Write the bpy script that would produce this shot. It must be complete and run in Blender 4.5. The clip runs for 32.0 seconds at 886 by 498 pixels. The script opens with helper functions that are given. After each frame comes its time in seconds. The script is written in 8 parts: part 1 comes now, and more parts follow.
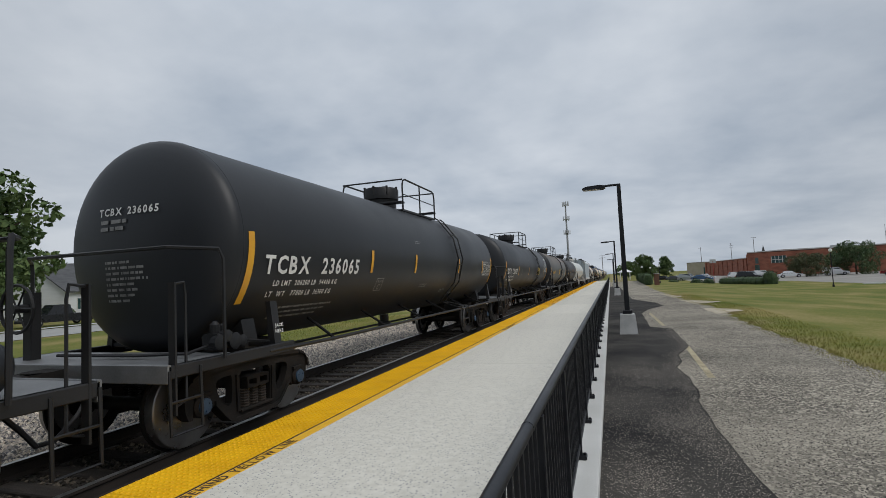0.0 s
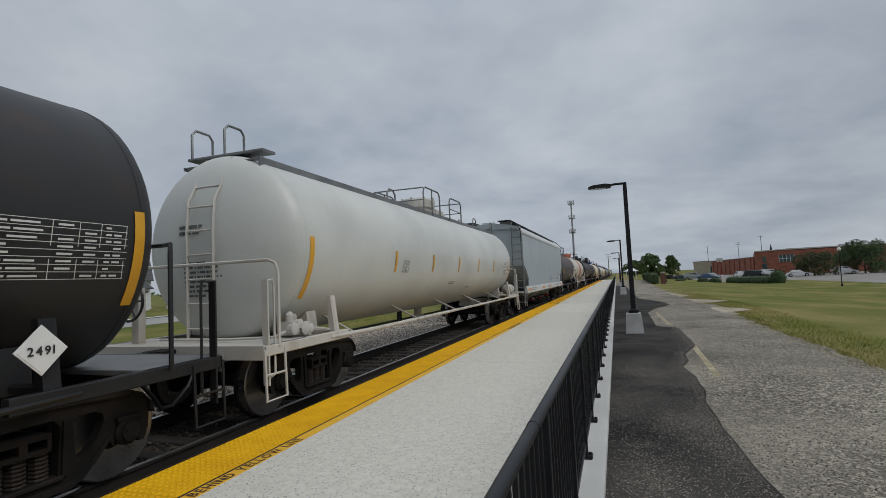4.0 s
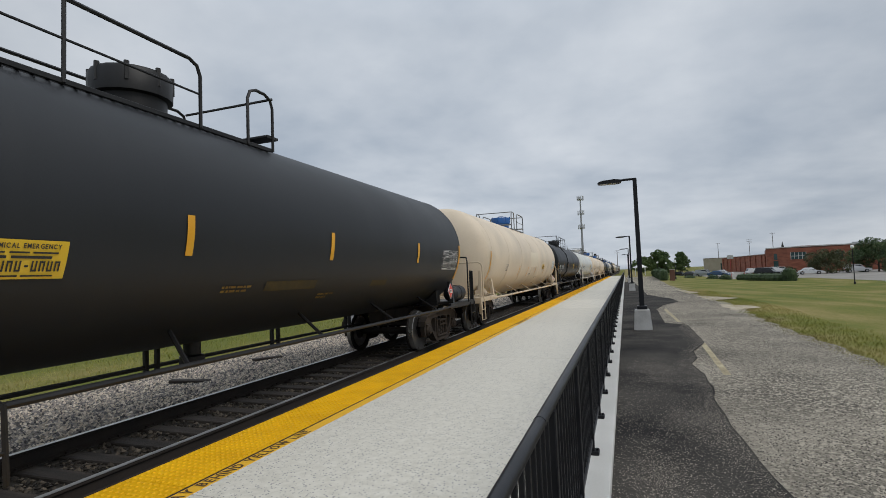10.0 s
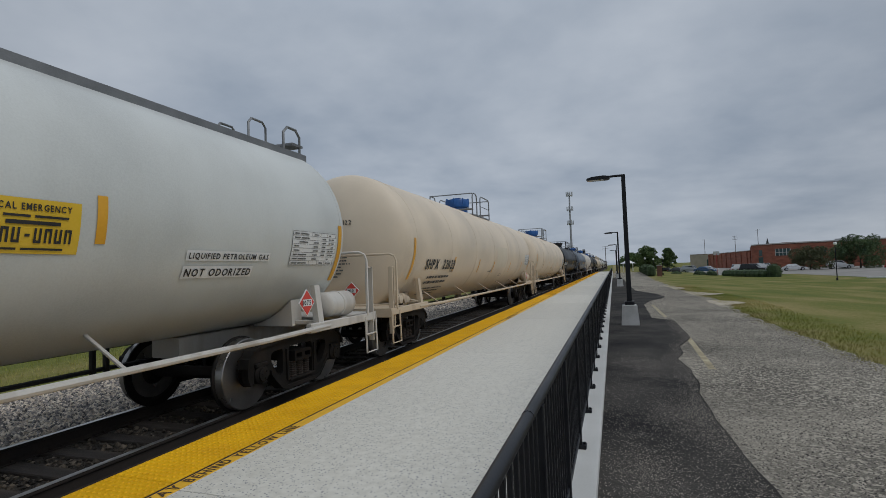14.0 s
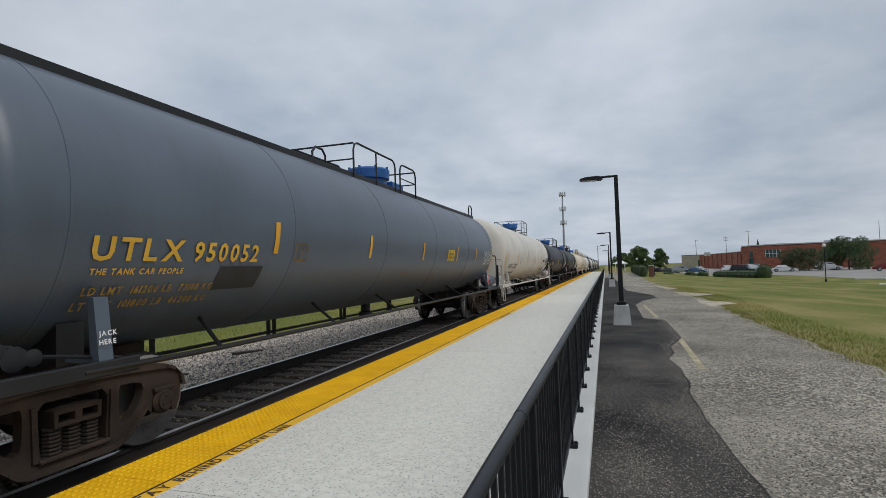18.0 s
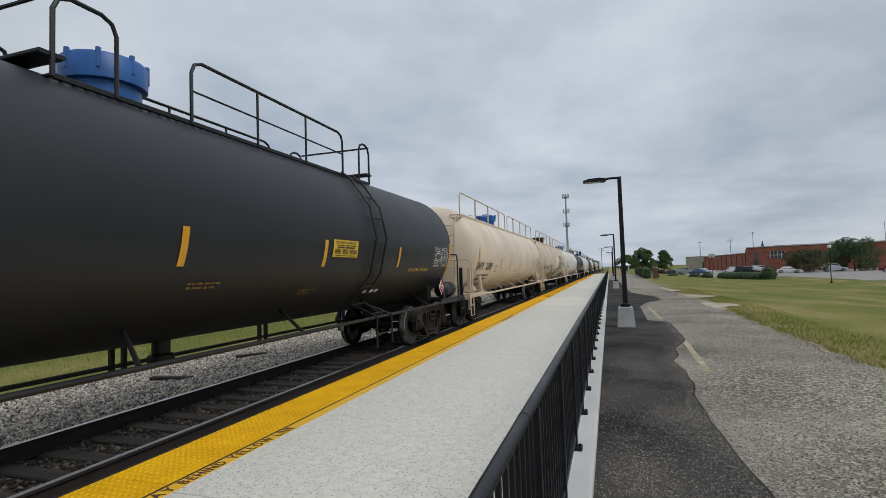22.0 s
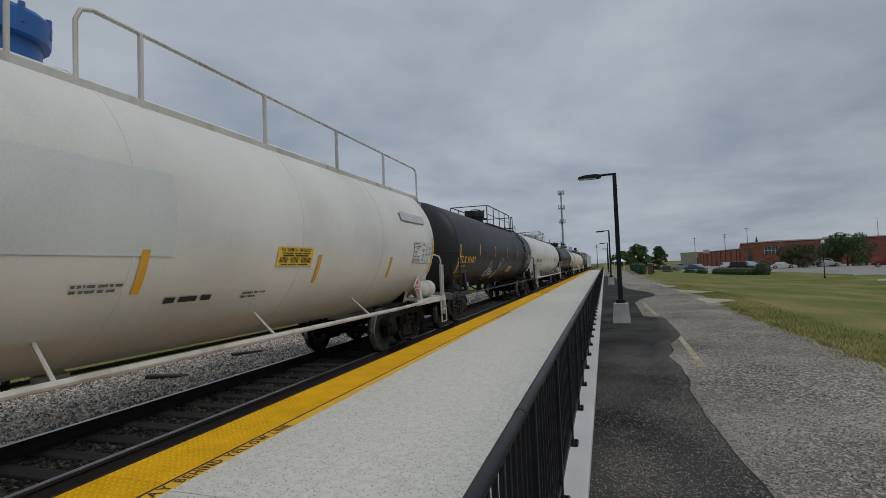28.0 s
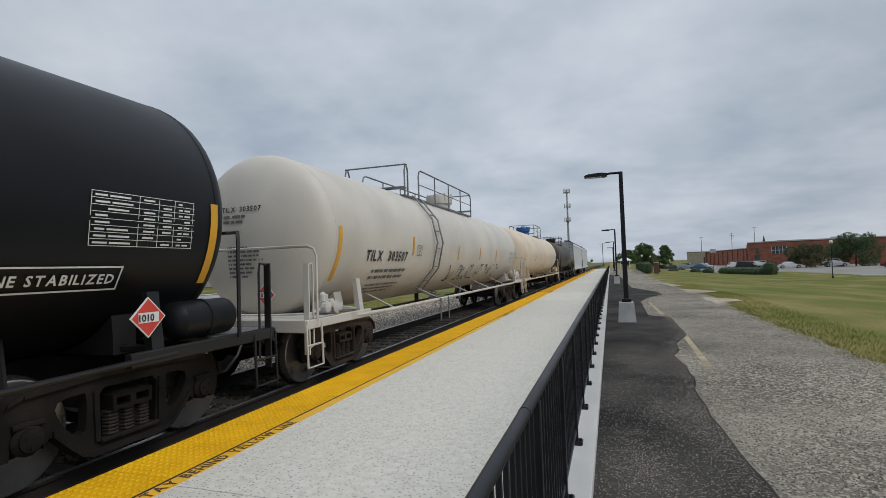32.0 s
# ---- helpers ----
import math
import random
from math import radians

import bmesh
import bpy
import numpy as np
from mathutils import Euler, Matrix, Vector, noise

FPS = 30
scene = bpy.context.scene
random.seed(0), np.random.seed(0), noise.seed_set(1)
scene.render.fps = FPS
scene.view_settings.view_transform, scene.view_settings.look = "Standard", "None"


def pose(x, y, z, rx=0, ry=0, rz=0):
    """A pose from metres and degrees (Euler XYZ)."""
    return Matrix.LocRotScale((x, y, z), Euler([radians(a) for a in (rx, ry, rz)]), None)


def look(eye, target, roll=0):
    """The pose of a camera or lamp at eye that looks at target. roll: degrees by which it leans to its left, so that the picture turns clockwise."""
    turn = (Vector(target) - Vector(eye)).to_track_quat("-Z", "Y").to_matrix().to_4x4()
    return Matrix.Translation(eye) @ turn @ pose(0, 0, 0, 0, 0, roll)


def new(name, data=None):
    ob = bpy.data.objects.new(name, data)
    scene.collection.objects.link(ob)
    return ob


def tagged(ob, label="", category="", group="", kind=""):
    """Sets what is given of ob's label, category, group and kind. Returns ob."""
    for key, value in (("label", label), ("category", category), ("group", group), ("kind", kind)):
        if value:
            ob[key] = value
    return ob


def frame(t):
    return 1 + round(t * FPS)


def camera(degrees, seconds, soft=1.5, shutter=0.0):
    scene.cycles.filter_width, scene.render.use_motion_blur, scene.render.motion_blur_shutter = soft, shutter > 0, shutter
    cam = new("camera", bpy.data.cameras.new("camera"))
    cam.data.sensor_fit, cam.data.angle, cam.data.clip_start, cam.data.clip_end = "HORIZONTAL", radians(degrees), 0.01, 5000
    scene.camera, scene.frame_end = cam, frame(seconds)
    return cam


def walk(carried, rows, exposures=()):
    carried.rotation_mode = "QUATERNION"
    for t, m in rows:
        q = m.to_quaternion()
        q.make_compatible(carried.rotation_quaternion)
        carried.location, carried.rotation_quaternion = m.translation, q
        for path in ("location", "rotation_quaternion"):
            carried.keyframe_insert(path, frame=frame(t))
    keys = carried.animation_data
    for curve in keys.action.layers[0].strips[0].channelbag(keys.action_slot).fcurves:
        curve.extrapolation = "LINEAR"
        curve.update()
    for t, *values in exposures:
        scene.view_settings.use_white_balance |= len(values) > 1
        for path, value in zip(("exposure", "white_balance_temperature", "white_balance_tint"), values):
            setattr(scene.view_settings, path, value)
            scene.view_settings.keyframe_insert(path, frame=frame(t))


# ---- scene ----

EYE = Vector((5.43, 3.535, 1.70))
# seconds, yaw to the left, pitch up, roll
PATH = [
    (0, 18.20, 3.72, -2.72), (0.5, 18.22, 3.72, -2.77), (1, 18.33, 3.66, -2.70), (1.5, 18.37, 3.75, -2.75),
    (2, 18.49, 3.76, -2.70), (2.5, 18.58, 3.64, -2.62), (3, 18.64, 3.65, -2.66), (3.5, 18.72, 3.67, -2.70),
    (5.5, 19.25, 3.31, -2.57), (6, 19.45, 3.25, -2.52), (6.5, 19.56, 3.29, -2.48), (7, 19.60, 3.33, -2.46),
    (7.5, 19.66, 3.40, -2.48), (8, 19.74, 3.44, -2.40), (8.5, 19.78, 3.40, -2.34), (9, 19.79, 3.36, -2.30),
    (9.5, 19.80, 3.18, -2.21), (10, 19.76, 3.07, -2.21), (10.5, 19.72, 2.98, -2.21), (11, 19.61, 2.85, -2.16),
    (11.5, 19.54, 2.78, -2.11), (12, 19.52, 2.70, -2.11), (12.5, 19.40, 2.60, -2.11), (13, 19.11, 2.56, -2.11),
    (13.5, 18.84, 2.52, -2.11), (14, 18.58, 2.49, -2.06), (14.5, 18.32, 2.49, -1.96), (16.5, 17.64, 2.32, -1.81),
    (17, 17.68, 2.37, -1.80), (17.5, 17.71, 2.41, -1.79), (18, 17.80, 2.38, -1.75), (18.5, 17.90, 2.30, -1.72),
    (19, 17.99, 2.22, -1.65), (19.5, 18.00, 2.24, -1.58), (20, 18.04, 2.33, -1.55), (20.5, 18.04, 2.38, -1.63),
    (21, 18.07, 2.40, -1.70), (21.5, 18.13, 2.47, -1.81), (22, 18.17, 2.65, -1.89), (22.5, 18.16, 2.85, -1.94),
    (23, 18.13, 3.07, -1.97), (23.5, 18.08, 3.23, -2.04), (24, 17.91, 3.19, -2.07), (24.5, 17.77, 3.09, -2.04),
    (25, 17.69, 2.97, -2.08), (25.5, 17.69, 2.85, -2.13), (27.5, 17.65, 2.49, -2.19), (28, 17.70, 2.29, -2.16),
    (28.5, 17.74, 2.20, -2.14), (29, 17.83, 2.18, -2.01), (29.5, 17.91, 2.20, -2.02), (30, 18.00, 2.20, -2.03),
    (30.5, 18.06, 2.16, -2.00), (31, 18.20, 2.19, -1.97), (31.5, 18.28, 2.09, -1.84), (32, 18.30, 2.09, -1.86),
]


def aim(yaw, pitch, roll):
    a, b = radians(yaw), radians(pitch)
    way = Vector((-math.sin(a) * math.cos(b), math.cos(a) * math.cos(b), math.sin(b)))
    return look(EYE, EYE + way * 2, roll)


cam = camera(82.6, 32.0, soft=0.8)
# the phone's own exposure drifts as pale and dark cars pass
LIGHT = [(0, 0), (2, 0.05), (3, -0.1), (5.5, -0.38), (6, -0.4), (7, 0), (7.5, -0.2), (8, -0.42), (8.6, -0.15), (9, 0.06), (10.3, 0.05), (11, -0.38), (12, -0.33), (12.5, -0.15), (13, 0.02), (13.5, -0.25), (14, -0.42), (15.5, -0.35), (17, -0.12), (18, 0.03), (19, -0.05),
         (19.5, -0.25), (20, -0.4), (20.5, -0.15), (21, 0.06), (22, 0.05), (23, -0.3), (24, -0.4), (25, -0.42), (27.5, -0.46), (28, -0.46), (28.5, -0.2), (29, 0.02), (29.5, -0.15), (30, -0.3), (31, -0.4), (31.6, -0.1), (32, 0)]
# white balance in kelvin, second by second
TINT = {0: 6330, 1: 6430, 2: 6350, 3: 6390, 6: 6000, 7: 6320, 8: 6180, 9: 6260, 10: 6400, 11: 6190, 12: 6040, 13: 6200, 14: 6100, 17: 5980, 18: 6220, 19: 6360, 20: 6190, 21: 6400, 22: 6300, 23: 6225, 24: 6080, 25: 6050, 28: 6180, 29: 6220, 30: 6340, 31: 6080, 32: 6270}


def along(table, t):
    a = max(k for k in table if k <= t)
    b = min(k for k in table if k >= t)
    return table[a] if a == b else table[a] + (table[b] - table[a]) * (t - a) / (b - a)


LIT = dict(LIGHT)
walk(cam, [(t, aim(a, b, c)) for t, a, b, c in PATH], [(t, along(LIT, t), along(TINT, t), 10) for t in sorted(set(LIT) | set(TINT))])

# ---- sky and sun: an overcast day ----
scene.view_settings.exposure = 0.0
world = bpy.data.worlds.new("overcast_sky")
scene.world = world
world.use_nodes = True
wn, wl = world.node_tree.nodes, world.node_tree.links
wn.clear()
w_out, w_bg = wn.new("ShaderNodeOutputWorld"), wn.new("ShaderNodeBackground")
w_sky = wn.new("ShaderNodeTexSky")
w_sky.sky_type, w_sky.sun_disc = "NISHITA", False
w_sky.sun_elevation, w_sky.sun_rotation = radians(50), radians(104)
w_gain = wn.new("ShaderNodeVectorMath")
w_gain.operation = "SCALE"
w_gain.inputs["Scale"].default_value = 0.07
w_co = wn.new("ShaderNodeTexCoord")
w_sep, w_add, w_com = wn.new("ShaderNodeSeparateXYZ"), wn.new("ShaderNodeMath"), wn.new("ShaderNodeCombineXYZ")
w_add.operation, w_add.inputs[1].default_value = "ADD", 0.22
w_dx, w_dy = wn.new("ShaderNodeMath"), wn.new("ShaderNodeMath")
w_dx.operation = w_dy.operation = "DIVIDE"
w_abs = wn.new("ShaderNodeMath")
w_abs.operation = "ABSOLUTE"
wl.new(w_co.outputs["Generated"], w_sep.inputs[0])
wl.new(w_sep.outputs["Z"], w_abs.inputs[0])
wl.new(w_abs.outputs[0], w_add.inputs[0])
for node, axis in ((w_dx, "X"), (w_dy, "Y")):
    wl.new(w_sep.outputs[axis], node.inputs[0])
    wl.new(w_add.outputs[0], node.inputs[1])
wl.new(w_dx.outputs[0], w_com.inputs[0])
wl.new(w_dy.outputs[0], w_com.inputs[1])
w_n1, w_n2 = wn.new("ShaderNodeTexNoise"), wn.new("ShaderNodeTexNoise")
w_n1.inputs["Scale"].default_value, w_n1.inputs["Detail"].default_value = 0.9, 5.0
w_n1.inputs["Roughness"].default_value, w_n1.inputs["Distortion"].default_value = 0.5, 0.3
w_n2.inputs["Scale"].default_value, w_n2.inputs["Detail"].default_value = 3.2, 6.0
w_n2.inputs["Roughness"].default_value = 0.55
for node in (w_n1, w_n2):
    wl.new(w_com.outputs[0], node.inputs["Vector"])
w_mix = wn.new("ShaderNodeMath")
w_mix.operation = "MULTIPLY_ADD"
w_mix.inputs[1].default_value = 0.30
wl.new(w_n2.outputs["Fac"], w_mix.inputs[0])
wl.new(w_n1.outputs["Fac"], w_mix.inputs[2])
w_ramp = wn.new("ShaderNodeValToRGB")
w_ramp.color_ramp.elements[0].position, w_ramp.color_ramp.elements[0].color = 0.45, (0.325, 0.375, 0.44, 1)
w_ramp.color_ramp.elements[1].position, w_ramp.color_ramp.elements[1].color = 0.85, (0.60, 0.63, 0.665, 1)
wl.new(w_mix.outputs[0], w_ramp.inputs[0])
w_layer = wn.new("ShaderNodeMixRGB")
w_layer.inputs[0].default_value = 0.96
wl.new(w_sky.outputs[0], w_gain.inputs[0])
wl.new(w_gain.outputs[0], w_layer.inputs[1])
wl.new(w_ramp.outputs[0], w_layer.inputs[2])
w_bg.inputs["Strength"].default_value = 1.0
# sky brightened ahead and dimmed aside, standing in for the lens's darker corners
w_dot, w_falloff, w_lift = wn.new("ShaderNodeVectorMath"), wn.new("ShaderNodeMapRange"), wn.new("ShaderNodeVectorMath")
w_dot.operation, w_lift.operation = "DOT_PRODUCT", "SCALE"
w_dot.inputs[1].default_value = (-0.28, 0.88, 0.38)
w_falloff.interpolation_type = "SMOOTHSTEP"
w_falloff.inputs["From Min"].default_value, w_falloff.inputs["From Max"].default_value = 0.55, 1.0
w_falloff.inputs["To Min"].default_value, w_falloff.inputs["To Max"].default_value = 0.87, 1.12
wl.new(w_co.outputs["Generated"], w_dot.inputs[0])
wl.new(w_dot.outputs["Value"], w_falloff.inputs["Value"])
wl.new(w_layer.outputs[0], w_lift.inputs[0])
wl.new(w_falloff.outputs[0], w_lift.inputs["Scale"])
# and, as under any overcast, brightest of all towards the zenith
w_up, w_zen = wn.new("ShaderNodeMapRange"), wn.new("ShaderNodeVectorMath")
w_zen.operation = "SCALE"
w_up.inputs["From Min"].default_value, w_up.inputs["From Max"].default_value = 0.45, 1.0
w_up.inputs["To Min"].default_value, w_up.inputs["To Max"].default_value = 1.0, 1.7
wl.new(w_sep.outputs["Z"], w_up.inputs["Value"])
wl.new(w_lift.outputs[0], w_zen.inputs[0])
wl.new(w_up.outputs[0], w_zen.inputs["Scale"])
wl.new(w_zen.outputs[0], w_bg.inputs["Color"])
wl.new(w_bg.outputs[0], w_out.inputs[0])

sun = new("sun", bpy.data.lights.new("sun", "SUN"))
sun.data.energy, sun.data.angle, sun.data.color = 1.4, radians(30), (1.0, 0.95, 0.88)
sun.matrix_world = look((48, -12, 60), (0, 0, 0))


# ---- materials ----
def material(name, colors, rough=0.6, metal=0.0, scales=(1.5, 40.0), bump=0.15, stretch=(1, 1, 1), spots=None, vary=0.06, dist=0.004, spec=0.5):
    """colors: two or three base colours blended by coarse and fine noise. spots: (scale, size, colour) of small flecks."""
    m = bpy.data.materials.new(name)
    m.use_nodes = True
    n, l = m.node_tree.nodes, m.node_tree.links
    b = n["Principled BSDF"]
    b.inputs["Metallic"].default_value = metal
    b.inputs["Specular IOR Level"].default_value = spec
    co, mp = n.new("ShaderNodeTexCoord"), n.new("ShaderNodeMapping")
    mp.inputs["Scale"].default_value = stretch
    l.new(co.outputs["Object"], mp.inputs[0])
    big, fine = n.new("ShaderNodeTexNoise"), n.new("ShaderNodeTexNoise")
    for node, s in ((big, scales[0]), (fine, scales[1])):
        node.inputs["Scale"].default_value, node.inputs["Detail"].default_value = s, 5.0
        l.new(mp.outputs[0], node.inputs["Vector"])
    mix = n.new("ShaderNodeMath")
    mix.operation, mix.inputs[1].default_value = "MULTIPLY_ADD", 0.35
    l.new(fine.outputs["Fac"], mix.inputs[0])
    l.new(big.outputs["Fac"], mix.inputs[2])
    ramp = n.new("ShaderNodeValToRGB")
    el = ramp.color_ramp.elements
    el[0].position, el[1].position = 0.48, 0.88
    el[0].color, el[1].color = (*colors[0], 1), (*colors[-1], 1)
    if len(colors) == 3:
        e = el.new(0.66)
        e.color = (*colors[1], 1)
    l.new(mix.outputs[0], ramp.inputs[0])
    out = ramp.outputs[0]
    if spots:
        vor, cut, mx = n.new("ShaderNodeTexVoronoi"), n.new("ShaderNodeMath"), n.new("ShaderNodeMixRGB")
        vor.inputs["Scale"].default_value = spots[0]
        cut.operation, cut.inputs[1].default_value = "LESS_THAN", spots[1]
        l.new(mp.outputs[0], vor.inputs["Vector"])
        l.new(vor.outputs["Distance"], cut.inputs[0])
        l.new(cut.outputs[0], mx.inputs[0])
        l.new(out, mx.inputs[1])
        mx.inputs[2].default_value = (*spots[2], 1)
        out = mx.outputs[0]
    if vary:
        info, hsv, rng = n.new("ShaderNodeObjectInfo"), n.new("ShaderNodeHueSaturation"), n.new("ShaderNodeMapRange")
        rng.inputs["To Min"].default_value, rng.inputs["To Max"].default_value = 1 - vary, 1 + vary
        l.new(info.outputs["Random"], rng.inputs["Value"])
        l.new(rng.outputs[0], hsv.inputs["Value"])
        l.new(out, hsv.inputs["Color"])
        out = hsv.outputs[0]
    l.new(out, b.inputs["Base Color"])
    rr = n.new("ShaderNodeMapRange")
    rr.inputs["To Min"].default_value, rr.inputs["To Max"].default_value = max(0.02, rough - 0.12), min(1, rough + 0.12)
    l.new(big.outputs["Fac"], rr.inputs["Value"])
    l.new(rr.outputs[0], b.inputs["Roughness"])
    if bump:
        bp = n.new("ShaderNodeBump")
        bp.inputs["Strength"].default_value, bp.inputs["Distance"].default_value = bump, dist
        l.new(fine.outputs["Fac"], bp.inputs["Height"])
        l.new(bp.outputs[0], b.inputs["Normal"])
    return m


def chips(name, dark, light, scale, patches=None, rough=0.95):
    """A bed of bound stone chips; patches: (scale, from, to) of a mask that lets the light chips show only in places."""
    m = material(name, (dark, tuple((a + b) / 2 for a, b in zip(dark, light))), rough, 0, (0.6, 90), 0.5, vary=0, dist=0.006)
    n, l = m.node_tree.nodes, m.node_tree.links
    b = n["Principled BSDF"]
    b.inputs["Specular IOR Level"].default_value = 0.12
    old = b.inputs["Base Color"].links[0].from_socket
    co, vor, sep, rng, mx = n.new("ShaderNodeTexCoord"), n.new("ShaderNodeTexVoronoi"), n.new("ShaderNodeSeparateColor"), n.new("ShaderNodeMapRange"), n.new("ShaderNodeMixRGB")
    vor.inputs["Scale"].default_value = scale
    l.new(co.outputs["Object"], vor.inputs["Vector"])
    l.new(vor.outputs["Color"], sep.inputs[0])
    rng.inputs["From Min"].default_value, rng.inputs["From Max"].default_value = 0.42, 0.85
    l.new(sep.outputs[0], rng.inputs["Value"])
    fac = rng.outputs[0]
    if patches:
        no, r2, mu = n.new("ShaderNodeTexNoise"), n.new("ShaderNodeMapRange"), n.new("ShaderNodeMath")
        no.inputs["Scale"].default_value, no.inputs["Detail"].default_value = patches[0], 4.0
        l.new(co.outputs["Object"], no.inputs["Vector"])
        r2.inputs["From Min"].default_value, r2.inputs["From Max"].default_value = patches[1], patches[2]
        l.new(no.outputs["Fac"], r2.inputs["Value"])
        mu.operation = "MULTIPLY"
        l.new(fac, mu.inputs[0])
        l.new(r2.outputs[0], mu.inputs[1])
        fac = mu.outputs[0]
    l.new(fac, mx.inputs[0])
    l.new(old, mx.inputs[1])
    mx.inputs[2].default_value = (*light, 1)
    l.new(mx.outputs[0], b.inputs["Base Color"])
    bp = n.new("ShaderNodeBump")
    bp.inputs["Strength"].default_value, bp.inputs["Distance"].default_value = 0.6, 0.01
    l.new(vor.outputs["Distance"], bp.inputs["Height"])
    l.new(bp.outputs[0], b.inputs["Normal"])
    return m


def tank_paint(name, base, streak, rough=0.42, amount=0.5, rust=0.0, rust_color=(0.19, 0.085, 0.04)):
    """Tank paint with vertical run-off streaks, dust and, where asked, rust blooms on the crown."""
    m = material(name, (tuple(c * 0.86 for c in base), base, tuple(min(1, c * 1.12) for c in base)), rough, 0, (0.6, 60), 0.06, vary=0.0)
    n, l = m.node_tree.nodes, m.node_tree.links
    b = n["Principled BSDF"]
    old = b.inputs["Base Color"].links[0].from_socket
    co, mp, no = n.new("ShaderNodeTexCoord"), n.new("ShaderNodeMapping"), n.new("ShaderNodeTexNoise")
    mp.inputs["Scale"].default_value = (0.5, 1.9, 0.35)
    no.inputs["Scale"].default_value, no.inputs["Detail"].default_value = 1.6, 6.0
    l.new(co.outputs["Object"], mp.inputs[0])
    l.new(mp.outputs[0], no.inputs["Vector"])
    rng = n.new("ShaderNodeMapRange")
    rng.inputs["From Min"].default_value, rng.inputs["From Max"].default_value = 0.5, 0.78
    rng.inputs["To Max"].default_value = amount
    l.new(no.outputs["Fac"], rng.inputs["Value"])
    mx = n.new("ShaderNodeMixRGB")
    mx.inputs[2].default_value = (*streak, 1)
    l.new(rng.outputs[0], mx.inputs[0])
    l.new(old, mx.inputs[1])
    out = mx.outputs[0]
    if rust:
        sep, top, n2, mul, mx2 = n.new("ShaderNodeSeparateXYZ"), n.new("ShaderNodeMapRange"), n.new("ShaderNodeTexNoise"), n.new("ShaderNodeMath"), n.new("ShaderNodeMixRGB")
        l.new(co.outputs["Object"], sep.inputs[0])
        l.new(sep.outputs["Z"], top.inputs["Value"])
        top.inputs["From Min"].default_value, top.inputs["From Max"].default_value = 2.3, 3.6
        n2.inputs["Scale"].default_value, n2.inputs["Detail"].default_value = 2.2, 7.0
        l.new(co.outputs["Object"], n2.inputs["Vector"])
        r3 = n.new("ShaderNodeMapRange")
        r3.inputs["From Min"].default_value, r3.inputs["From Max"].default_value = 0.62 - 0.3 * rust, 0.80 - 0.25 * rust
        l.new(n2.outputs["Fac"], r3.inputs["Value"])
        mul.operation = "MULTIPLY"
        l.new(top.outputs[0], mul.inputs[0])
        l.new(r3.outputs[0], mul.inputs[1])
        l.new(mul.outputs[0], mx2.inputs[0])
        l.new(out, mx2.inputs[1])
        mx2.inputs[2].default_value = (*rust_color, 1)
        out = mx2.outputs[0]
    l.new(out, b.inputs["Base Color"])
    return m


PAINT = {
    "black": tank_paint("black_tank_paint", (0.0165, 0.0182, 0.0215), (0.026, 0.0275, 0.030), 0.46, 0.2),
    "clean_black": tank_paint("clean_black_paint", (0.0075, 0.0084, 0.0102), (0.013, 0.014, 0.016), 0.42, 0.2),
    "dusty_black": tank_paint("dusty_black_paint", (0.0185, 0.0205, 0.024), (0.029, 0.030, 0.032), 0.50, 0.25),
    "worn_black": tank_paint("worn_black_paint", (0.027, 0.0268, 0.028), (0.04, 0.037, 0.035), 0.52, 0.35, 0.2, (0.07, 0.035, 0.022)),
    "grey_rust": tank_paint("dusty_grey_paint", (0.092, 0.096, 0.096), (0.06, 0.055, 0.048), 0.55, 0.3, 0.85, (0.15, 0.098, 0.058)),
    "brown": tank_paint("rust_brown_paint", (0.048, 0.053, 0.057), (0.038, 0.035, 0.032), 0.6, 0.35, 0.95, (0.135, 0.062, 0.042)),
    "white": tank_paint("white_tank_paint", (0.65, 0.635, 0.59), (0.46, 0.43, 0.37), 0.45, 0.14),
    "warm_white": tank_paint("aged_white_paint", (0.57, 0.535, 0.475), (0.38, 0.34, 0.28), 0.5, 0.18),
    "dow_white": tank_paint("grey_white_paint", (0.58, 0.595, 0.57), (0.42, 0.41, 0.37), 0.42, 0.13),
    "cream": tank_paint("cream_tank_paint", (0.67, 0.57, 0.44), (0.48, 0.39, 0.28), 0.5, 0.15),
    "rusty_cream": tank_paint("stained_cream_paint", (0.57, 0.50, 0.39), (0.34, 0.27, 0.19), 0.6, 0.3, 0.55, (0.42, 0.25, 0.10)),
    "blue_grey": tank_paint("slate_grey_paint", (0.082, 0.102, 0.132), (0.055, 0.06, 0.068), 0.42, 0.35),
    "soiled_white": tank_paint("soiled_white_paint", (0.52, 0.50, 0.46), (0.24, 0.19, 0.14), 0.6, 0.8),
    "soiled_cream": tank_paint("soiled_cream_paint", (0.54, 0.45, 0.33), (0.25, 0.17, 0.11), 0.6, 0.8),
    "hopper": tank_paint("hopper_grey_paint", (0.36, 0.41, 0.44), (0.28, 0.31, 0.33), 0.4, 0.3),
    "sill_grey": tank_paint("pale_grey_paint", (0.55, 0.57, 0.57), (0.4, 0.4, 0.38), 0.4, 0.3),
    "orange": tank_paint("faded_orange_paint", (0.42, 0.115, 0.05), (0.30, 0.10, 0.05), 0.5, 0.4),
    "dark_brown": tank_paint("dark_brown_paint", (0.03, 0.022, 0.018), (0.06, 0.045, 0.035), 0.55, 0.5, 0.4),
}
for dark in ("black", "clean_black", "dusty_black", "worn_black"):
    PAINT[dark].node_tree.nodes["Principled BSDF"].inputs["Specular IOR Level"].default_value = 0.22 if dark == "clean_black" else 0.36
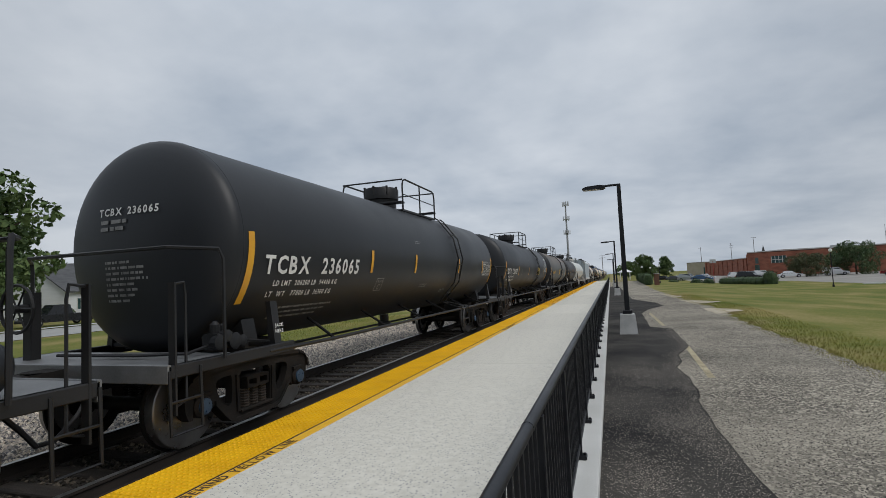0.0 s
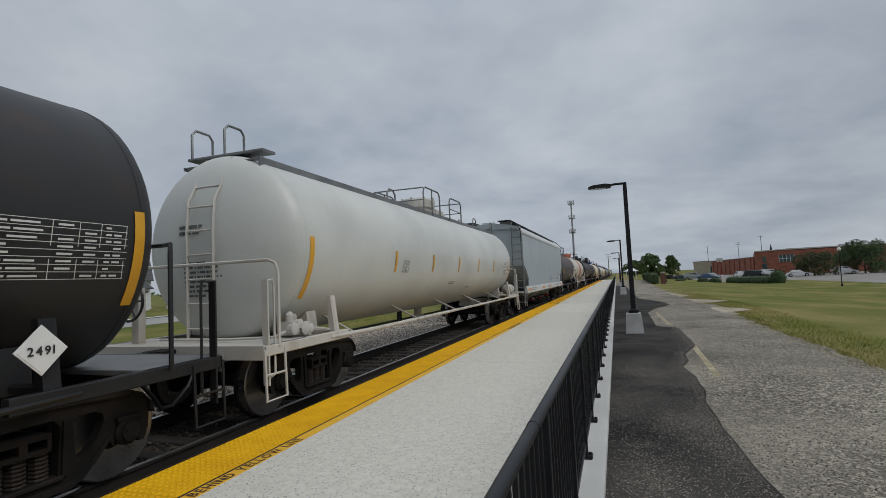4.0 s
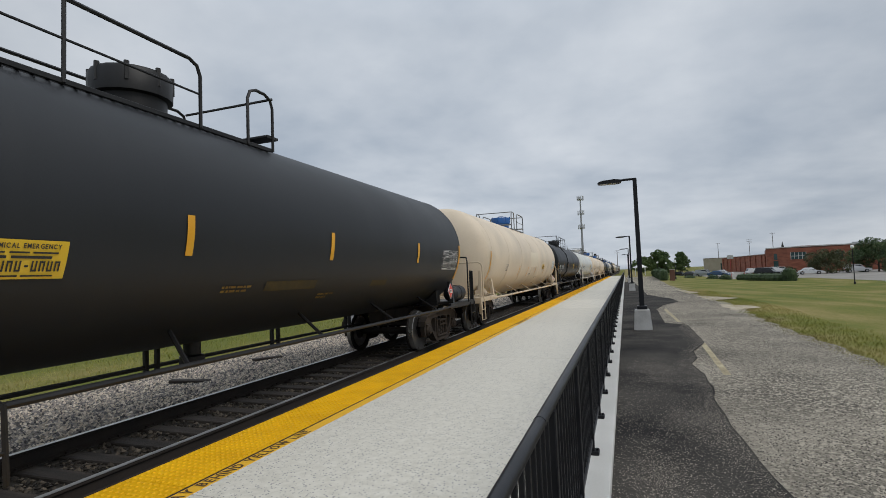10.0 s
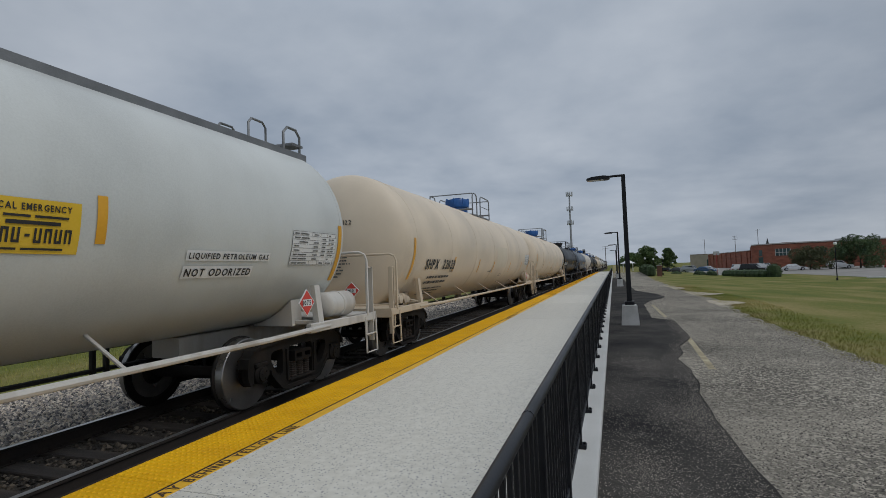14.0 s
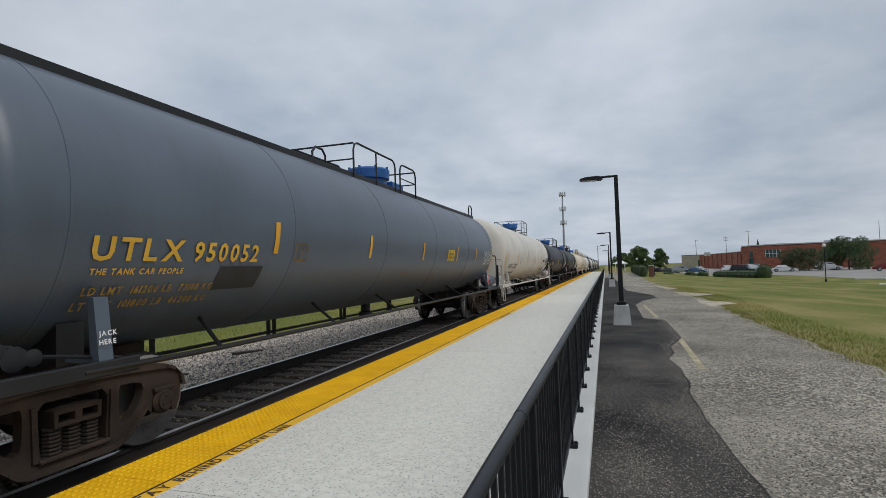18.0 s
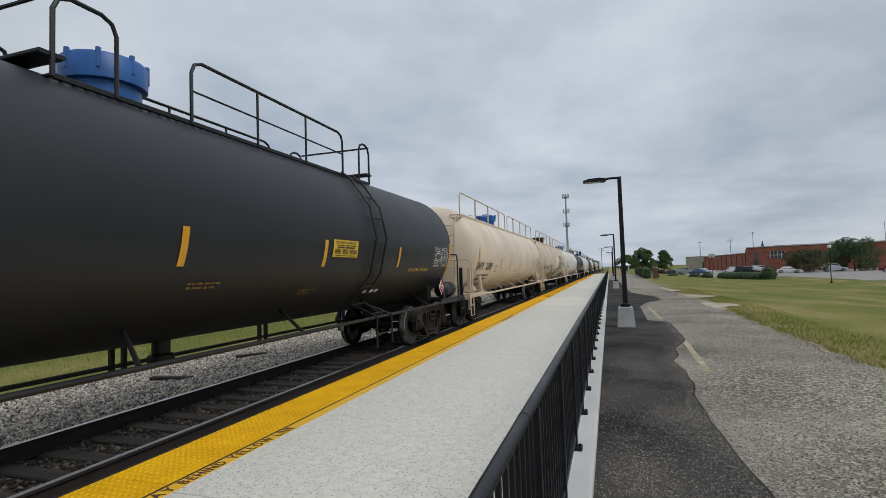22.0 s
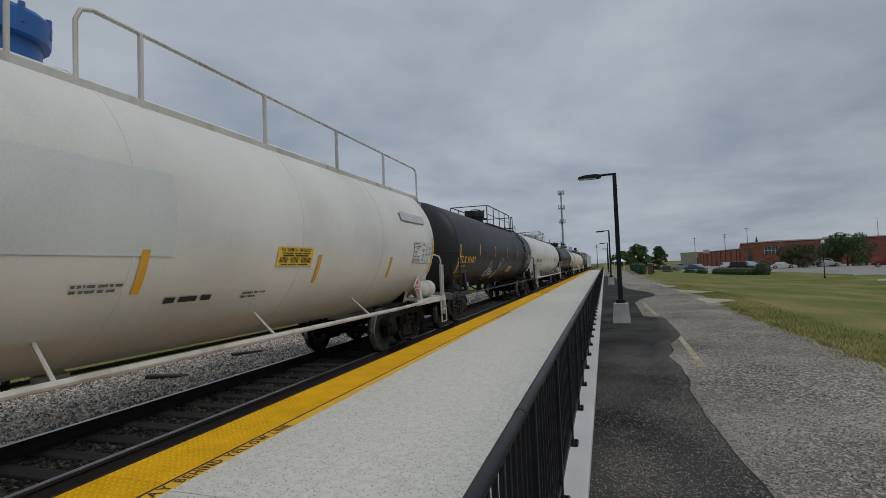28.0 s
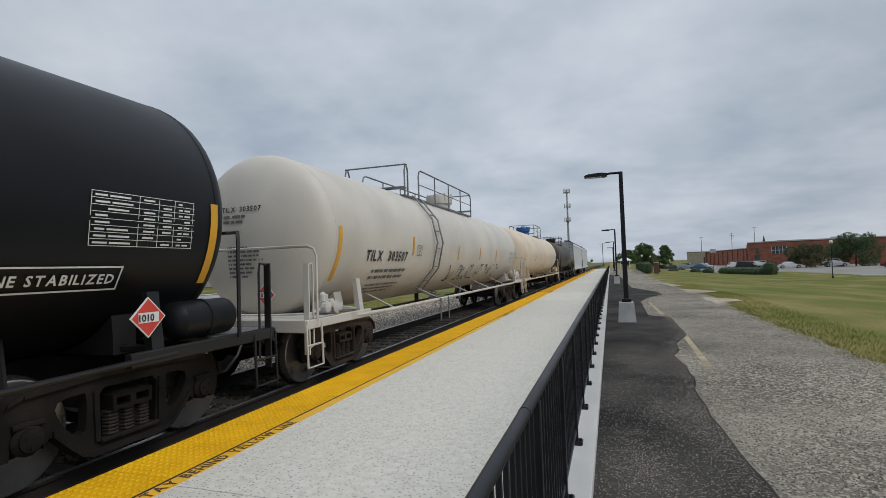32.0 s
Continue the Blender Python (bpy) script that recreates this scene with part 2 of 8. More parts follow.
M_TRUCK = material("grimy_cast_steel", ((0.007, 0.0065, 0.0062), (0.0125, 0.0115, 0.0105), (0.025, 0.0195, 0.016)), 0.8, 0.0, (3, 60), 0.4, spec=0.2)
M_TRUCK_RUST = material("rusty_cast_steel", ((0.021, 0.016, 0.0135), (0.036, 0.0265, 0.021), (0.062, 0.043, 0.032)), 0.8, 0.0, (3, 60), 0.4, spec=0.25)
M_TRUCK_DUST = material("dusty_cast_steel", ((0.02, 0.0165, 0.014), (0.036, 0.029, 0.024), (0.058, 0.045, 0.036)), 0.8, 0.0, (3, 60), 0.4, spec=0.25)
M_WHEEL = material("dark_wheel_steel", ((0.0065, 0.006, 0.0056), (0.0155, 0.012, 0.010)), 0.7, 0.0, (4, 50), 0.2, spec=0.2)
M_TREAD = material("polished_tread_steel", ((0.30, 0.29, 0.28), (0.42, 0.41, 0.40)), 0.3, 0.9, (4, 50), 0.05)
M_CAP = material("bearing_cap_blue", ((0.028, 0.06, 0.11), (0.06, 0.11, 0.18)), 0.5, 0.1, (20, 80), 0.1, vary=0.3)
M_SPRING = material("spring_steel", ((0.02, 0.016, 0.013), (0.05, 0.038, 0.03)), 0.7, 0.3)
M_BLACK = material("black_steel", ((0.010, 0.010, 0.011), (0.018, 0.018, 0.019)), 0.5, 0.0, (2, 50), 0.1, spec=0.35)
M_GRATE = material("galvanised_grating", ((0.16, 0.165, 0.17), (0.25, 0.255, 0.26)), 0.5, 0.5, (3, 60), 0.2)
M_YELLOW = material("reflective_yellow", ((0.62, 0.30, 0.015), (0.72, 0.38, 0.03)), 0.4, 0, (3, 40), 0.05)
M_SIGN_Y = material("sign_yellow", ((0.72, 0.46, 0.02), (0.78, 0.52, 0.04)), 0.45, 0, (3, 40), 0.05)
M_LET_W = material("white_stencil_paint", ((0.62, 0.62, 0.60), (0.74, 0.74, 0.72)), 0.6, 0, (4, 50), 0.05)
M_LET_Y = material("yellow_stencil_paint", ((0.60, 0.34, 0.03), (0.70, 0.42, 0.05)), 0.6, 0, (4, 50), 0.05)
M_MID_Y = material("worn_yellow_stencil", ((0.20, 0.125, 0.025), (0.46, 0.29, 0.05)), 0.7, 0, (9, 60), 0.05)
M_FADE_W = material("faded_white_stencil", ((0.12, 0.12, 0.118), (0.30, 0.30, 0.29)), 0.7, 0, (6, 60), 0.05)
M_FADE_Y = material("faded_yellow_stencil", ((0.09, 0.055, 0.015), (0.30, 0.18, 0.03)), 0.7, 0, (6, 60), 0.05)
M_FADE_K = material("faded_black_stencil", ((0.06, 0.06, 0.06), (0.18, 0.18, 0.175)), 0.7, 0, (6, 60), 0.05)
M_LET_K = material("black_stencil_paint", ((0.015, 0.015, 0.016), (0.03, 0.03, 0.03)), 0.6, 0, (4, 50), 0.05)
M_RED = material("placard_red", ((0.55, 0.045, 0.03), (0.62, 0.07, 0.05)), 0.45, 0, (4, 50), 0.03)
M_PLAC_W = material("placard_white", ((0.68, 0.68, 0.66), (0.76, 0.76, 0.75)), 0.45, 0, (4, 50), 0.03)
M_BLUE = material("blue_enamel", ((0.012, 0.075, 0.26), (0.02, 0.11, 0.36)), 0.4, 0, (3, 40), 0.08)
# lighter grey that paints a sheen on a black tank's side
M_SHEEN = material("overpainted_patch", ((0.028, 0.028, 0.027), (0.045, 0.043, 0.04)), 0.7, 0, (2, 40), 0.05)
M_PATCH = material("bare_label_patch", ((0.66, 0.58, 0.45), (0.72, 0.64, 0.51)), 0.6, 0, (2, 40), 0.05)
M_REDGATE = material("red_gate_paint", ((0.22, 0.02, 0.018), (0.34, 0.04, 0.03)), 0.6, 0, (4, 60), 0.2)
M_ORANGE_T = material("orange_reflector", ((0.62, 0.25, 0.03), (0.70, 0.31, 0.05)), 0.4, 0, (4, 60), 0.05)

M_CONC = material("exposed_aggregate_concrete", ((0.535, 0.51, 0.445), (0.59, 0.565, 0.495), (0.645, 0.62, 0.55)), 0.85, 0, (17, 90), 0.35, spots=(36, 0.24, (0.25, 0.25, 0.25)), dist=0.003)
M_KERB = material("pale_concrete", ((0.48, 0.48, 0.46), (0.58, 0.58, 0.56)), 0.85, 0, (1.2, 70), 0.2)
M_TACTILE = material("tactile_yellow", ((0.68, 0.36, 0.002), (0.77, 0.425, 0.003), (0.83, 0.475, 0.005)), 0.65, 0, (2, 60), 0.1, vary=0.05, spec=0.22)
M_LINE = material("border_yellow_paint", ((0.74, 0.40, 0.015), (0.82, 0.47, 0.03)), 0.7, 0, (6, 60), 0.1)
M_LINE_TEXT = material("brown_stencil_paint", ((0.05, 0.028, 0.012), (0.09, 0.05, 0.02)), 0.75, 0, (6, 60), 0.05)
M_GROOVE = material("dark_joint_sealant", ((0.012, 0.012, 0.012), (0.02, 0.02, 0.02)), 0.8, 0, (6, 60), 0.1)
M_FENCE = material("black_powder_coat", ((0.006, 0.0065, 0.009), (0.011, 0.012, 0.015)), 0.42, 0, (3, 80), 0.08, vary=0.1, spec=0.3)
M_ASPHALT = chips("dark_asphalt", (0.011, 0.011, 0.012), (0.13, 0.12, 0.105), 62, (1.3, 0.50, 0.80))
M_GRAVEL = chips("worn_chip_seal", (0.06, 0.055, 0.046), (0.50, 0.455, 0.37), 40, (0.4, 0.10, 0.70))
M_ROAD = material("pale_road_concrete", ((0.30, 0.30, 0.285), (0.38, 0.38, 0.36)), 0.9, 0, (0.3, 60), 0.2)
M_LOT = material("parking_asphalt", ((0.20, 0.19, 0.17), (0.28, 0.265, 0.24)), 0.9, 0, (0.2, 60), 0.2)
M_GRASS = material("mown_grass", ((0.085, 0.112, 0.022), (0.14, 0.146, 0.036), (0.25, 0.205, 0.085)), 0.95, 0, (0.30, 11), 0.6, stretch=(1, 0.6, 1), dist=0.03, spec=0.1)

def dry_fringe(m):
    """Turf dies back to straw in ragged patches beside the lot."""
    n, l = m.node_tree.nodes, m.node_tree.links
    b = n["Principled BSDF"]
    old = b.inputs["Base Color"].links[0].from_socket
    co, sep, no, add, rng, mx = n.new("ShaderNodeTexCoord"), n.new("ShaderNodeSeparateXYZ"), n.new("ShaderNodeTexNoise"), n.new("ShaderNodeMath"), n.new("ShaderNodeMapRange"), n.new("ShaderNodeMixRGB")
    l.new(co.outputs["Object"], sep.inputs[0])
    l.new(co.outputs["Object"], no.inputs["Vector"])
    no.inputs["Scale"].default_value, no.inputs["Detail"].default_value = 0.55, 5.0
    add.operation, add.inputs[1].default_value = "MULTIPLY_ADD", 6.5
    l.new(no.outputs["Fac"], add.inputs[0])
    l.new(sep.outputs["X"], add.inputs[2])
    rng.inputs["From Min"].default_value, rng.inputs["From Max"].default_value = 13.4, 11.7
    rng.inputs["To Max"].default_value = 0.6
    l.new(add.outputs[0], rng.inputs["Value"])
    near, both = n.new("ShaderNodeMath"), n.new("ShaderNodeMath")
    near.operation, near.inputs[1].default_value, both.operation = "GREATER_THAN", 5.0, "MULTIPLY"
    l.new(sep.outputs["X"], near.inputs[0])
    l.new(near.outputs[0], both.inputs[0])
    l.new(rng.outputs[0], both.inputs[1])
    l.new(both.outputs[0], mx.inputs[0])
    l.new(old, mx.inputs[1])
    mx.inputs[2].default_value = (0.31, 0.245, 0.125, 1)
    l.new(mx.outputs[0], b.inputs["Base Color"])


M_BLADE = material("grass_blades", ((0.155, 0.195, 0.038), (0.25, 0.25, 0.062), (0.42, 0.345, 0.145)), 0.9, 0, (0.30, 3.4), 0, stretch=(1, 0.6, 1), spec=0.1)
dry_fringe(M_GRASS)
dry_fringe(M_BLADE)
M_BALLAST = material("ballast_bed", ((0.022, 0.019, 0.016), (0.05, 0.044, 0.037), (0.11, 0.097, 0.08)), 0.95, 0, (5, 40), 1.0, dist=0.03)
M_TIE = material("weathered_tie_wood", ((0.018, 0.0145, 0.012), (0.034, 0.027, 0.022), (0.07, 0.057, 0.046)), 0.9, 0, (2, 40), 0.6, stretch=(1, 8, 8), vary=0.25)
M_RAIL = material("rusty_rail_side", ((0.014, 0.011, 0.0095), (0.027, 0.02, 0.016)), 0.85, 0.0, (3, 50), 0.3)
M_RAILTOP = material("polished_rail_head", ((0.34, 0.335, 0.33), (0.46, 0.455, 0.45)), 0.38, 0.9, (3, 50), 0.05)
M_BRICK = material("red_brick", ((0.19, 0.065, 0.040), (0.26, 0.092, 0.056), (0.33, 0.125, 0.078)), 0.9, 0, (0.5, 9), 0.3, stretch=(1, 1, 3))
M_TRIM = material("pale_coping", ((0.45, 0.44, 0.41), (0.54, 0.53, 0.50)), 0.8, 0, (1, 20), 0.1)
M_TAN = material("tan_stucco", ((0.36, 0.32, 0.25), (0.43, 0.38, 0.31)), 0.9, 0, (0.5, 20), 0.1)
M_WIN = material("dark_window_glass", ((0.02, 0.05, 0.05), (0.05, 0.10, 0.10)), 0.12, 0, (0.6, 5), 0)
M_SIDING = material("white_siding", ((0.66, 0.67, 0.67), (0.74, 0.75, 0.75)), 0.7, 0, (0.6, 20), 0.1, stretch=(1, 1, 6))
M_ROOF = material("grey_shingle", ((0.055, 0.057, 0.062), (0.095, 0.097, 0.10)), 0.95, 0, (1, 12), 0.5, stretch=(1, 1, 4))
M_DARKROOF = material("dark_roofing", ((0.04, 0.04, 0.042), (0.07, 0.07, 0.07)), 0.9, 0, (0.5, 12), 0.3)
M_BARK = material("bark", ((0.04, 0.032, 0.024), (0.09, 0.07, 0.05)), 0.95, 0, (3, 30), 0.8, stretch=(3, 3, 1))
M_LEAF = material("leaves", ((0.04, 0.078, 0.022), (0.08, 0.13, 0.038), (0.14, 0.19, 0.06)), 0.75, 0, (0.7, 6), 0)
M_LEAF_DK = material("dark_leaves", ((0.028, 0.056, 0.02), (0.052, 0.09, 0.03), (0.09, 0.13, 0.045)), 0.75, 0, (0.7, 6), 0)
M_LEAF2 = material("olive_leaves", ((0.046, 0.058, 0.022), (0.074, 0.084, 0.032), (0.11, 0.112, 0.05)), 0.75, 0, (0.7, 6), 0)
M_HEDGE = material("hedge_leaves", ((0.016, 0.034, 0.011), (0.032, 0.058, 0.018), (0.055, 0.085, 0.03)), 0.8, 0, (1.5, 9), 0)
M_TYRE = material("tyre_rubber", ((0.012, 0.012, 0.012), (0.02, 0.02, 0.02)), 0.85, 0, (5, 60), 0.2)
M_RIM = material("alloy_rim", ((0.35, 0.35, 0.36), (0.48, 0.48, 0.49)), 0.35, 0.8, (5, 60), 0.05)
M_GLASS = material("tinted_car_glass", ((0.012, 0.015, 0.018), (0.02, 0.024, 0.028)), 0.08, 0, (1, 5), 0)
M_TOWER = material("galvanised_mast", ((0.26, 0.27, 0.29), (0.36, 0.37, 0.39)), 0.6, 0.3, (1, 20), 0.05)
M_PALE = material("pale_luminaire", ((0.42, 0.43, 0.44), (0.52, 0.53, 0.54)), 0.5, 0.1, (2, 30), 0.05)
M_GLOBE = material("frosted_globe", ((0.74, 0.74, 0.72), (0.8, 0.8, 0.78)), 0.4, 0, (2, 30), 0.02)
M_LAMPBASE = material("cast_concrete", ((0.36, 0.36, 0.35), (0.46, 0.46, 0.45), (0.54, 0.54, 0.53)), 0.85, 0, (2.5, 50), 0.25)
M_WOODPOLE = material("utility_pole_wood", ((0.06, 0.05, 0.042), (0.11, 0.09, 0.075)), 0.9, 0, (2, 30), 0.3)


def car_paint(name, c):
    return material(name, (tuple(v * 0.93 for v in c), c), 0.25, 0.1, (0.8, 30), 0.0, vary=0)


CARS = {"white": car_paint("white_car_paint", (0.70, 0.71, 0.72)), "silver": car_paint("silver_car_paint", (0.36, 0.38, 0.40)), "black": car_paint("black_car_paint", (0.014, 0.015, 0.017)),
        "blue": car_paint("blue_car_paint", (0.07, 0.13, 0.24)), "red": car_paint("red_car_paint", (0.18, 0.02, 0.02)), "grey": car_paint("grey_car_paint", (0.09, 0.095, 0.10))}


# ---- mesh building ----
class Shape:
    """Vertices and faces gathered from simple solids; one Shape becomes one mesh."""

    def __init__(self):
        self.v, self.f = [], []

    def add(self, verts, faces):
        k = len(self.v)
        self.v += [tuple(p) for p in verts]
        self.f += [tuple(i + k for i in f) for f in faces]
        return self

    def box(self, x0, x1, y0, y1, z0, z1):
        p = [(x, y, z) for z in (z0, z1) for x, y in ((x0, y0), (x1, y0), (x1, y1), (x0, y1))]
        return self.add(p, [(3, 2, 1, 0), (4, 5, 6, 7), (0, 1, 5, 4), (1, 2, 6, 5), (2, 3, 7, 6), (3, 0, 4, 7)])

    def bar(self, x0, x1, y0, y1, z0, z1, c=0.01):
        """A box with its long edges chamfered."""
        d = (x1 - x0, y1 - y0, z1 - z0)
        c = min(c, min(d) * 0.3)
        axis = d.index(max(d))
        lo, hi = (x0, y0, z0), (x1, y1, z1)
        a, b = [i for i in range(3) if i != axis]
        prof = [(lo[a] + c, lo[b]), (hi[a] - c, lo[b]), (hi[a], lo[b] + c), (hi[a], hi[b] - c), (hi[a] - c, hi[b]), (lo[a] + c, hi[b]), (lo[a], hi[b] - c), (lo[a], lo[b] + c)]
        pts = []
        for end in (lo[axis], hi[axis]):
            for u, w in prof:
                q = [0, 0, 0]
                q[axis], q[a], q[b] = end, u, w
                pts.append(q)
        n = 8
        return self.add(pts, [tuple(range(n))[::-1], tuple(range(n, 2 * n))] + [(i, (i + 1) % n, n + (i + 1) % n, n + i) for i in range(n)])

    def prism(self, poly, axis, a, b):
        """A polygon given in the two other axes, drawn out along axis from a to b."""
        o = [i for i in range(3) if i != axis]
        pts = []
        for end in (a, b):
            for u, w in poly:
                q = [0, 0, 0]
                q[axis], q[o[0]], q[o[1]] = end, u, w
                pts.append(q)
        n = len(poly)
        return self.add(pts, [tuple(range(n))[::-1], tuple(range(n, 2 * n))] + [(i, (i + 1) % n, n + (i + 1) % n, n + i) for i in range(n)])

    def rod(self, p, q, r, n=8, r2=None):
        return self.path([p, q], r, n, r2)

    def path(self, pts, r, n=6, r2=None):
        pts = [Vector(p) for p in pts]
        k, rows = len(self.v), []
        side = None
        for i, p in enumerate(pts):
            d = (pts[min(i + 1, len(pts) - 1)] - pts[max(i - 1, 0)]).normalized()
            if side is None or abs(side.dot(d)) > 0.95:
                side = Vector((0, 0, 1)) if abs(d.z) < 0.9 else Vector((1, 0, 0))
            u = (side - d * side.dot(d)).normalized()
            w = d.cross(u)
            side = u
            rr = r if r2 is None else r + (r2 - r) * i / (len(pts) - 1)
            rows.append([p + rr * (math.cos(a) * u + math.sin(a) * w) for a in (2 * math.pi * j / n for j in range(n))])
        v = [p for row in rows for p in row]
        f = [(a * n + j, a * n + (j + 1) % n, (a + 1) * n + (j + 1) % n, (a + 1) * n + j) for a in range(len(rows) - 1) for j in range(n)]
        f += [tuple(range(n))[::-1], tuple(range((len(rows) - 1) * n, len(rows) * n))]
        return self.add(v, f)

    def lathe(self, prof, axis, c, n=24):
        """prof: (radius, place along axis); c: the centre."""
        o = [i for i in range(3) if i != axis]
        v = []
        for r, s in prof:
            for j in range(n):
                t = 2 * math.pi * j / n
                q = [0, 0, 0]
                q[axis], q[o[0]], q[o[1]] = c[axis] + s, c[o[0]] + r * math.cos(t), c[o[1]] + r * math.sin(t)
                v.append(q)
        f = [(a * n + j, a * n + (j + 1) % n, (a + 1) * n + (j + 1) % n, (a + 1) * n + j) for a in range(len(prof) - 1) for j in range(n)]
        f += [tuple(range(n))[::-1], tuple(range((len(prof) - 1) * n, len(prof) * n))]
        return self.add(v, f)

    def mesh(self, name, mat, smooth=35):
        me = bpy.data.meshes.new(name)
        me.from_pydata([tuple(p) for p in self.v], [], self.f)
        me.materials.append(mat)
        bm = bmesh.new()
        bm.from_mesh(me)
        bmesh.ops.recalc_face_normals(bm, faces=bm.faces)
        bm.to_mesh(me)
        bm.free()
        if smooth:
            me.polygons.foreach_set("use_smooth", [True] * len(me.polygons))
            me.set_sharp_from_angle(angle=radians(smooth))
        return me


MESHES = {}


def shared(key, make, mat, smooth=35):
    """The mesh under this key, built on first use."""
    k = (key, mat.name)
    if k not in MESHES:
        MESHES[k] = make().mesh(key if isinstance(key, str) else key[0], mat, smooth)
    return MESHES[k]


def part(name, data, mat, parent, label="", at=None, smooth=35):
    """Links a Shape or a mesh as one object under a thing or a part."""
    me = data.mesh(name, mat, smooth) if isinstance(data, Shape) else data
    ob = new(name, me)
    ob.parent = parent
    if at is not None:
        ob.matrix_basis = at
    return tagged(ob, label)


def thing(name, label, category, group="", kind="", at=None):
    ob = new(name)
    ob.empty_display_size = 0.1
    if at is not None:
        ob.matrix_basis = at
    return tagged(ob, label, category, group, kind)


def structure(name, shape, mat, label, category="", smooth=35, kind="structure"):
    ob = new(name, shape.mesh(name, mat, smooth))
    return tagged(ob, label, category or name, kind=kind)


# ---- lettering: each glyph is made once ----
GLYPH = {}


def make_glyphs(chars):
    made = []
    for ch in chars:
        cu = bpy.data.curves.new("glyph", "FONT")
        cu.body, cu.size, cu.offset, cu.resolution_u = ch, 1.0, 0.026, 2
        ob = new("glyph", cu)
        made.append((ch, ob, cu))
    dg = bpy.context.evaluated_depsgraph_get()
    dg.update()
    for ch, ob, cu in made:
        me = bpy.data.meshes.new_from_object(ob.evaluated_get(dg))
        vs = [tuple(v.co) for v in me.vertices]
        x0 = min((p[0] for p in vs), default=0)
        GLYPH[ch] = ([(p[0] - x0, p[1]) for p in vs], [tuple(p.vertices) for p in me.polygons], max((p[0] for p in vs), default=0) - x0)
        bpy.data.meshes.remove(me)
    for ch, ob, cu in made:
        bpy.data.objects.remove(ob)
        bpy.data.curves.remove(cu)


make_glyphs("ABCDEFGHIKLMNOPQRSTUVWXYZJ0123456789-")


def lettering(lines, size, fold, gap=1.45, spread=0.16):
    """Lines of text folded on to a surface by fold(u, v); u runs to the reader's right, v up."""
    s = Shape()
    for row, line in enumerate(lines):
        u = 0.0
        for ch in line:
            if ch not in GLYPH:
                u += 0.42
                continue
            vs, fs, wide = GLYPH[ch]
            s.add([fold((u + a) * size, (b - row * gap) * size) for a, b in vs], fs)
            u += wide + spread
    return s


def text_width(line, spread=0.16):
    return sum(GLYPH[ch][2] + spread if ch in GLYPH else 0.42 for ch in line)


def word_parts(name, line, size, fold, mat, parent, stretch=1.0):
    """A line of text, each word a part of its own."""
    start = 0
    for word in line.split(" "):
        if word:
            shift = text_width(line[:start]) * size
            part(name, lettering([word], size, lambda u, v: fold((shift + u) * stretch, v)), mat, parent, smooth=0)
        start += len(word) + 1


# ---- rolling stock ----
from mathutils.geometry import tessellate_polygon

WHEEL_R, TRUCK_IN, SPEED = 0.457, 2.02, 15.5
SPINNERS = []


def holed(s, outer, holes, x0, x1):
    """A plate from x0 to x1 with this outline in y and z and with holes through it."""
    loops = [outer] + holes
    flat = [p for loop in loops for p in loop]
    n = len(flat)
    tris = tessellate_polygon([[Vector((u, w, 0)) for u, w in loop] for loop in loops])
    faces = [tuple(t) for t in tris] + [tuple(i + n for i in t) for t in tris]
    k = 0
    for loop in loops:
        m = len(loop)
        faces += [(k + i, k + (i + 1) % m, n + k + (i + 1) % m, n + k + i) for i in range(m)]
        k += m
    return s.add([(x, u, w) for x in (x0, x1) for u, w in flat], faces)


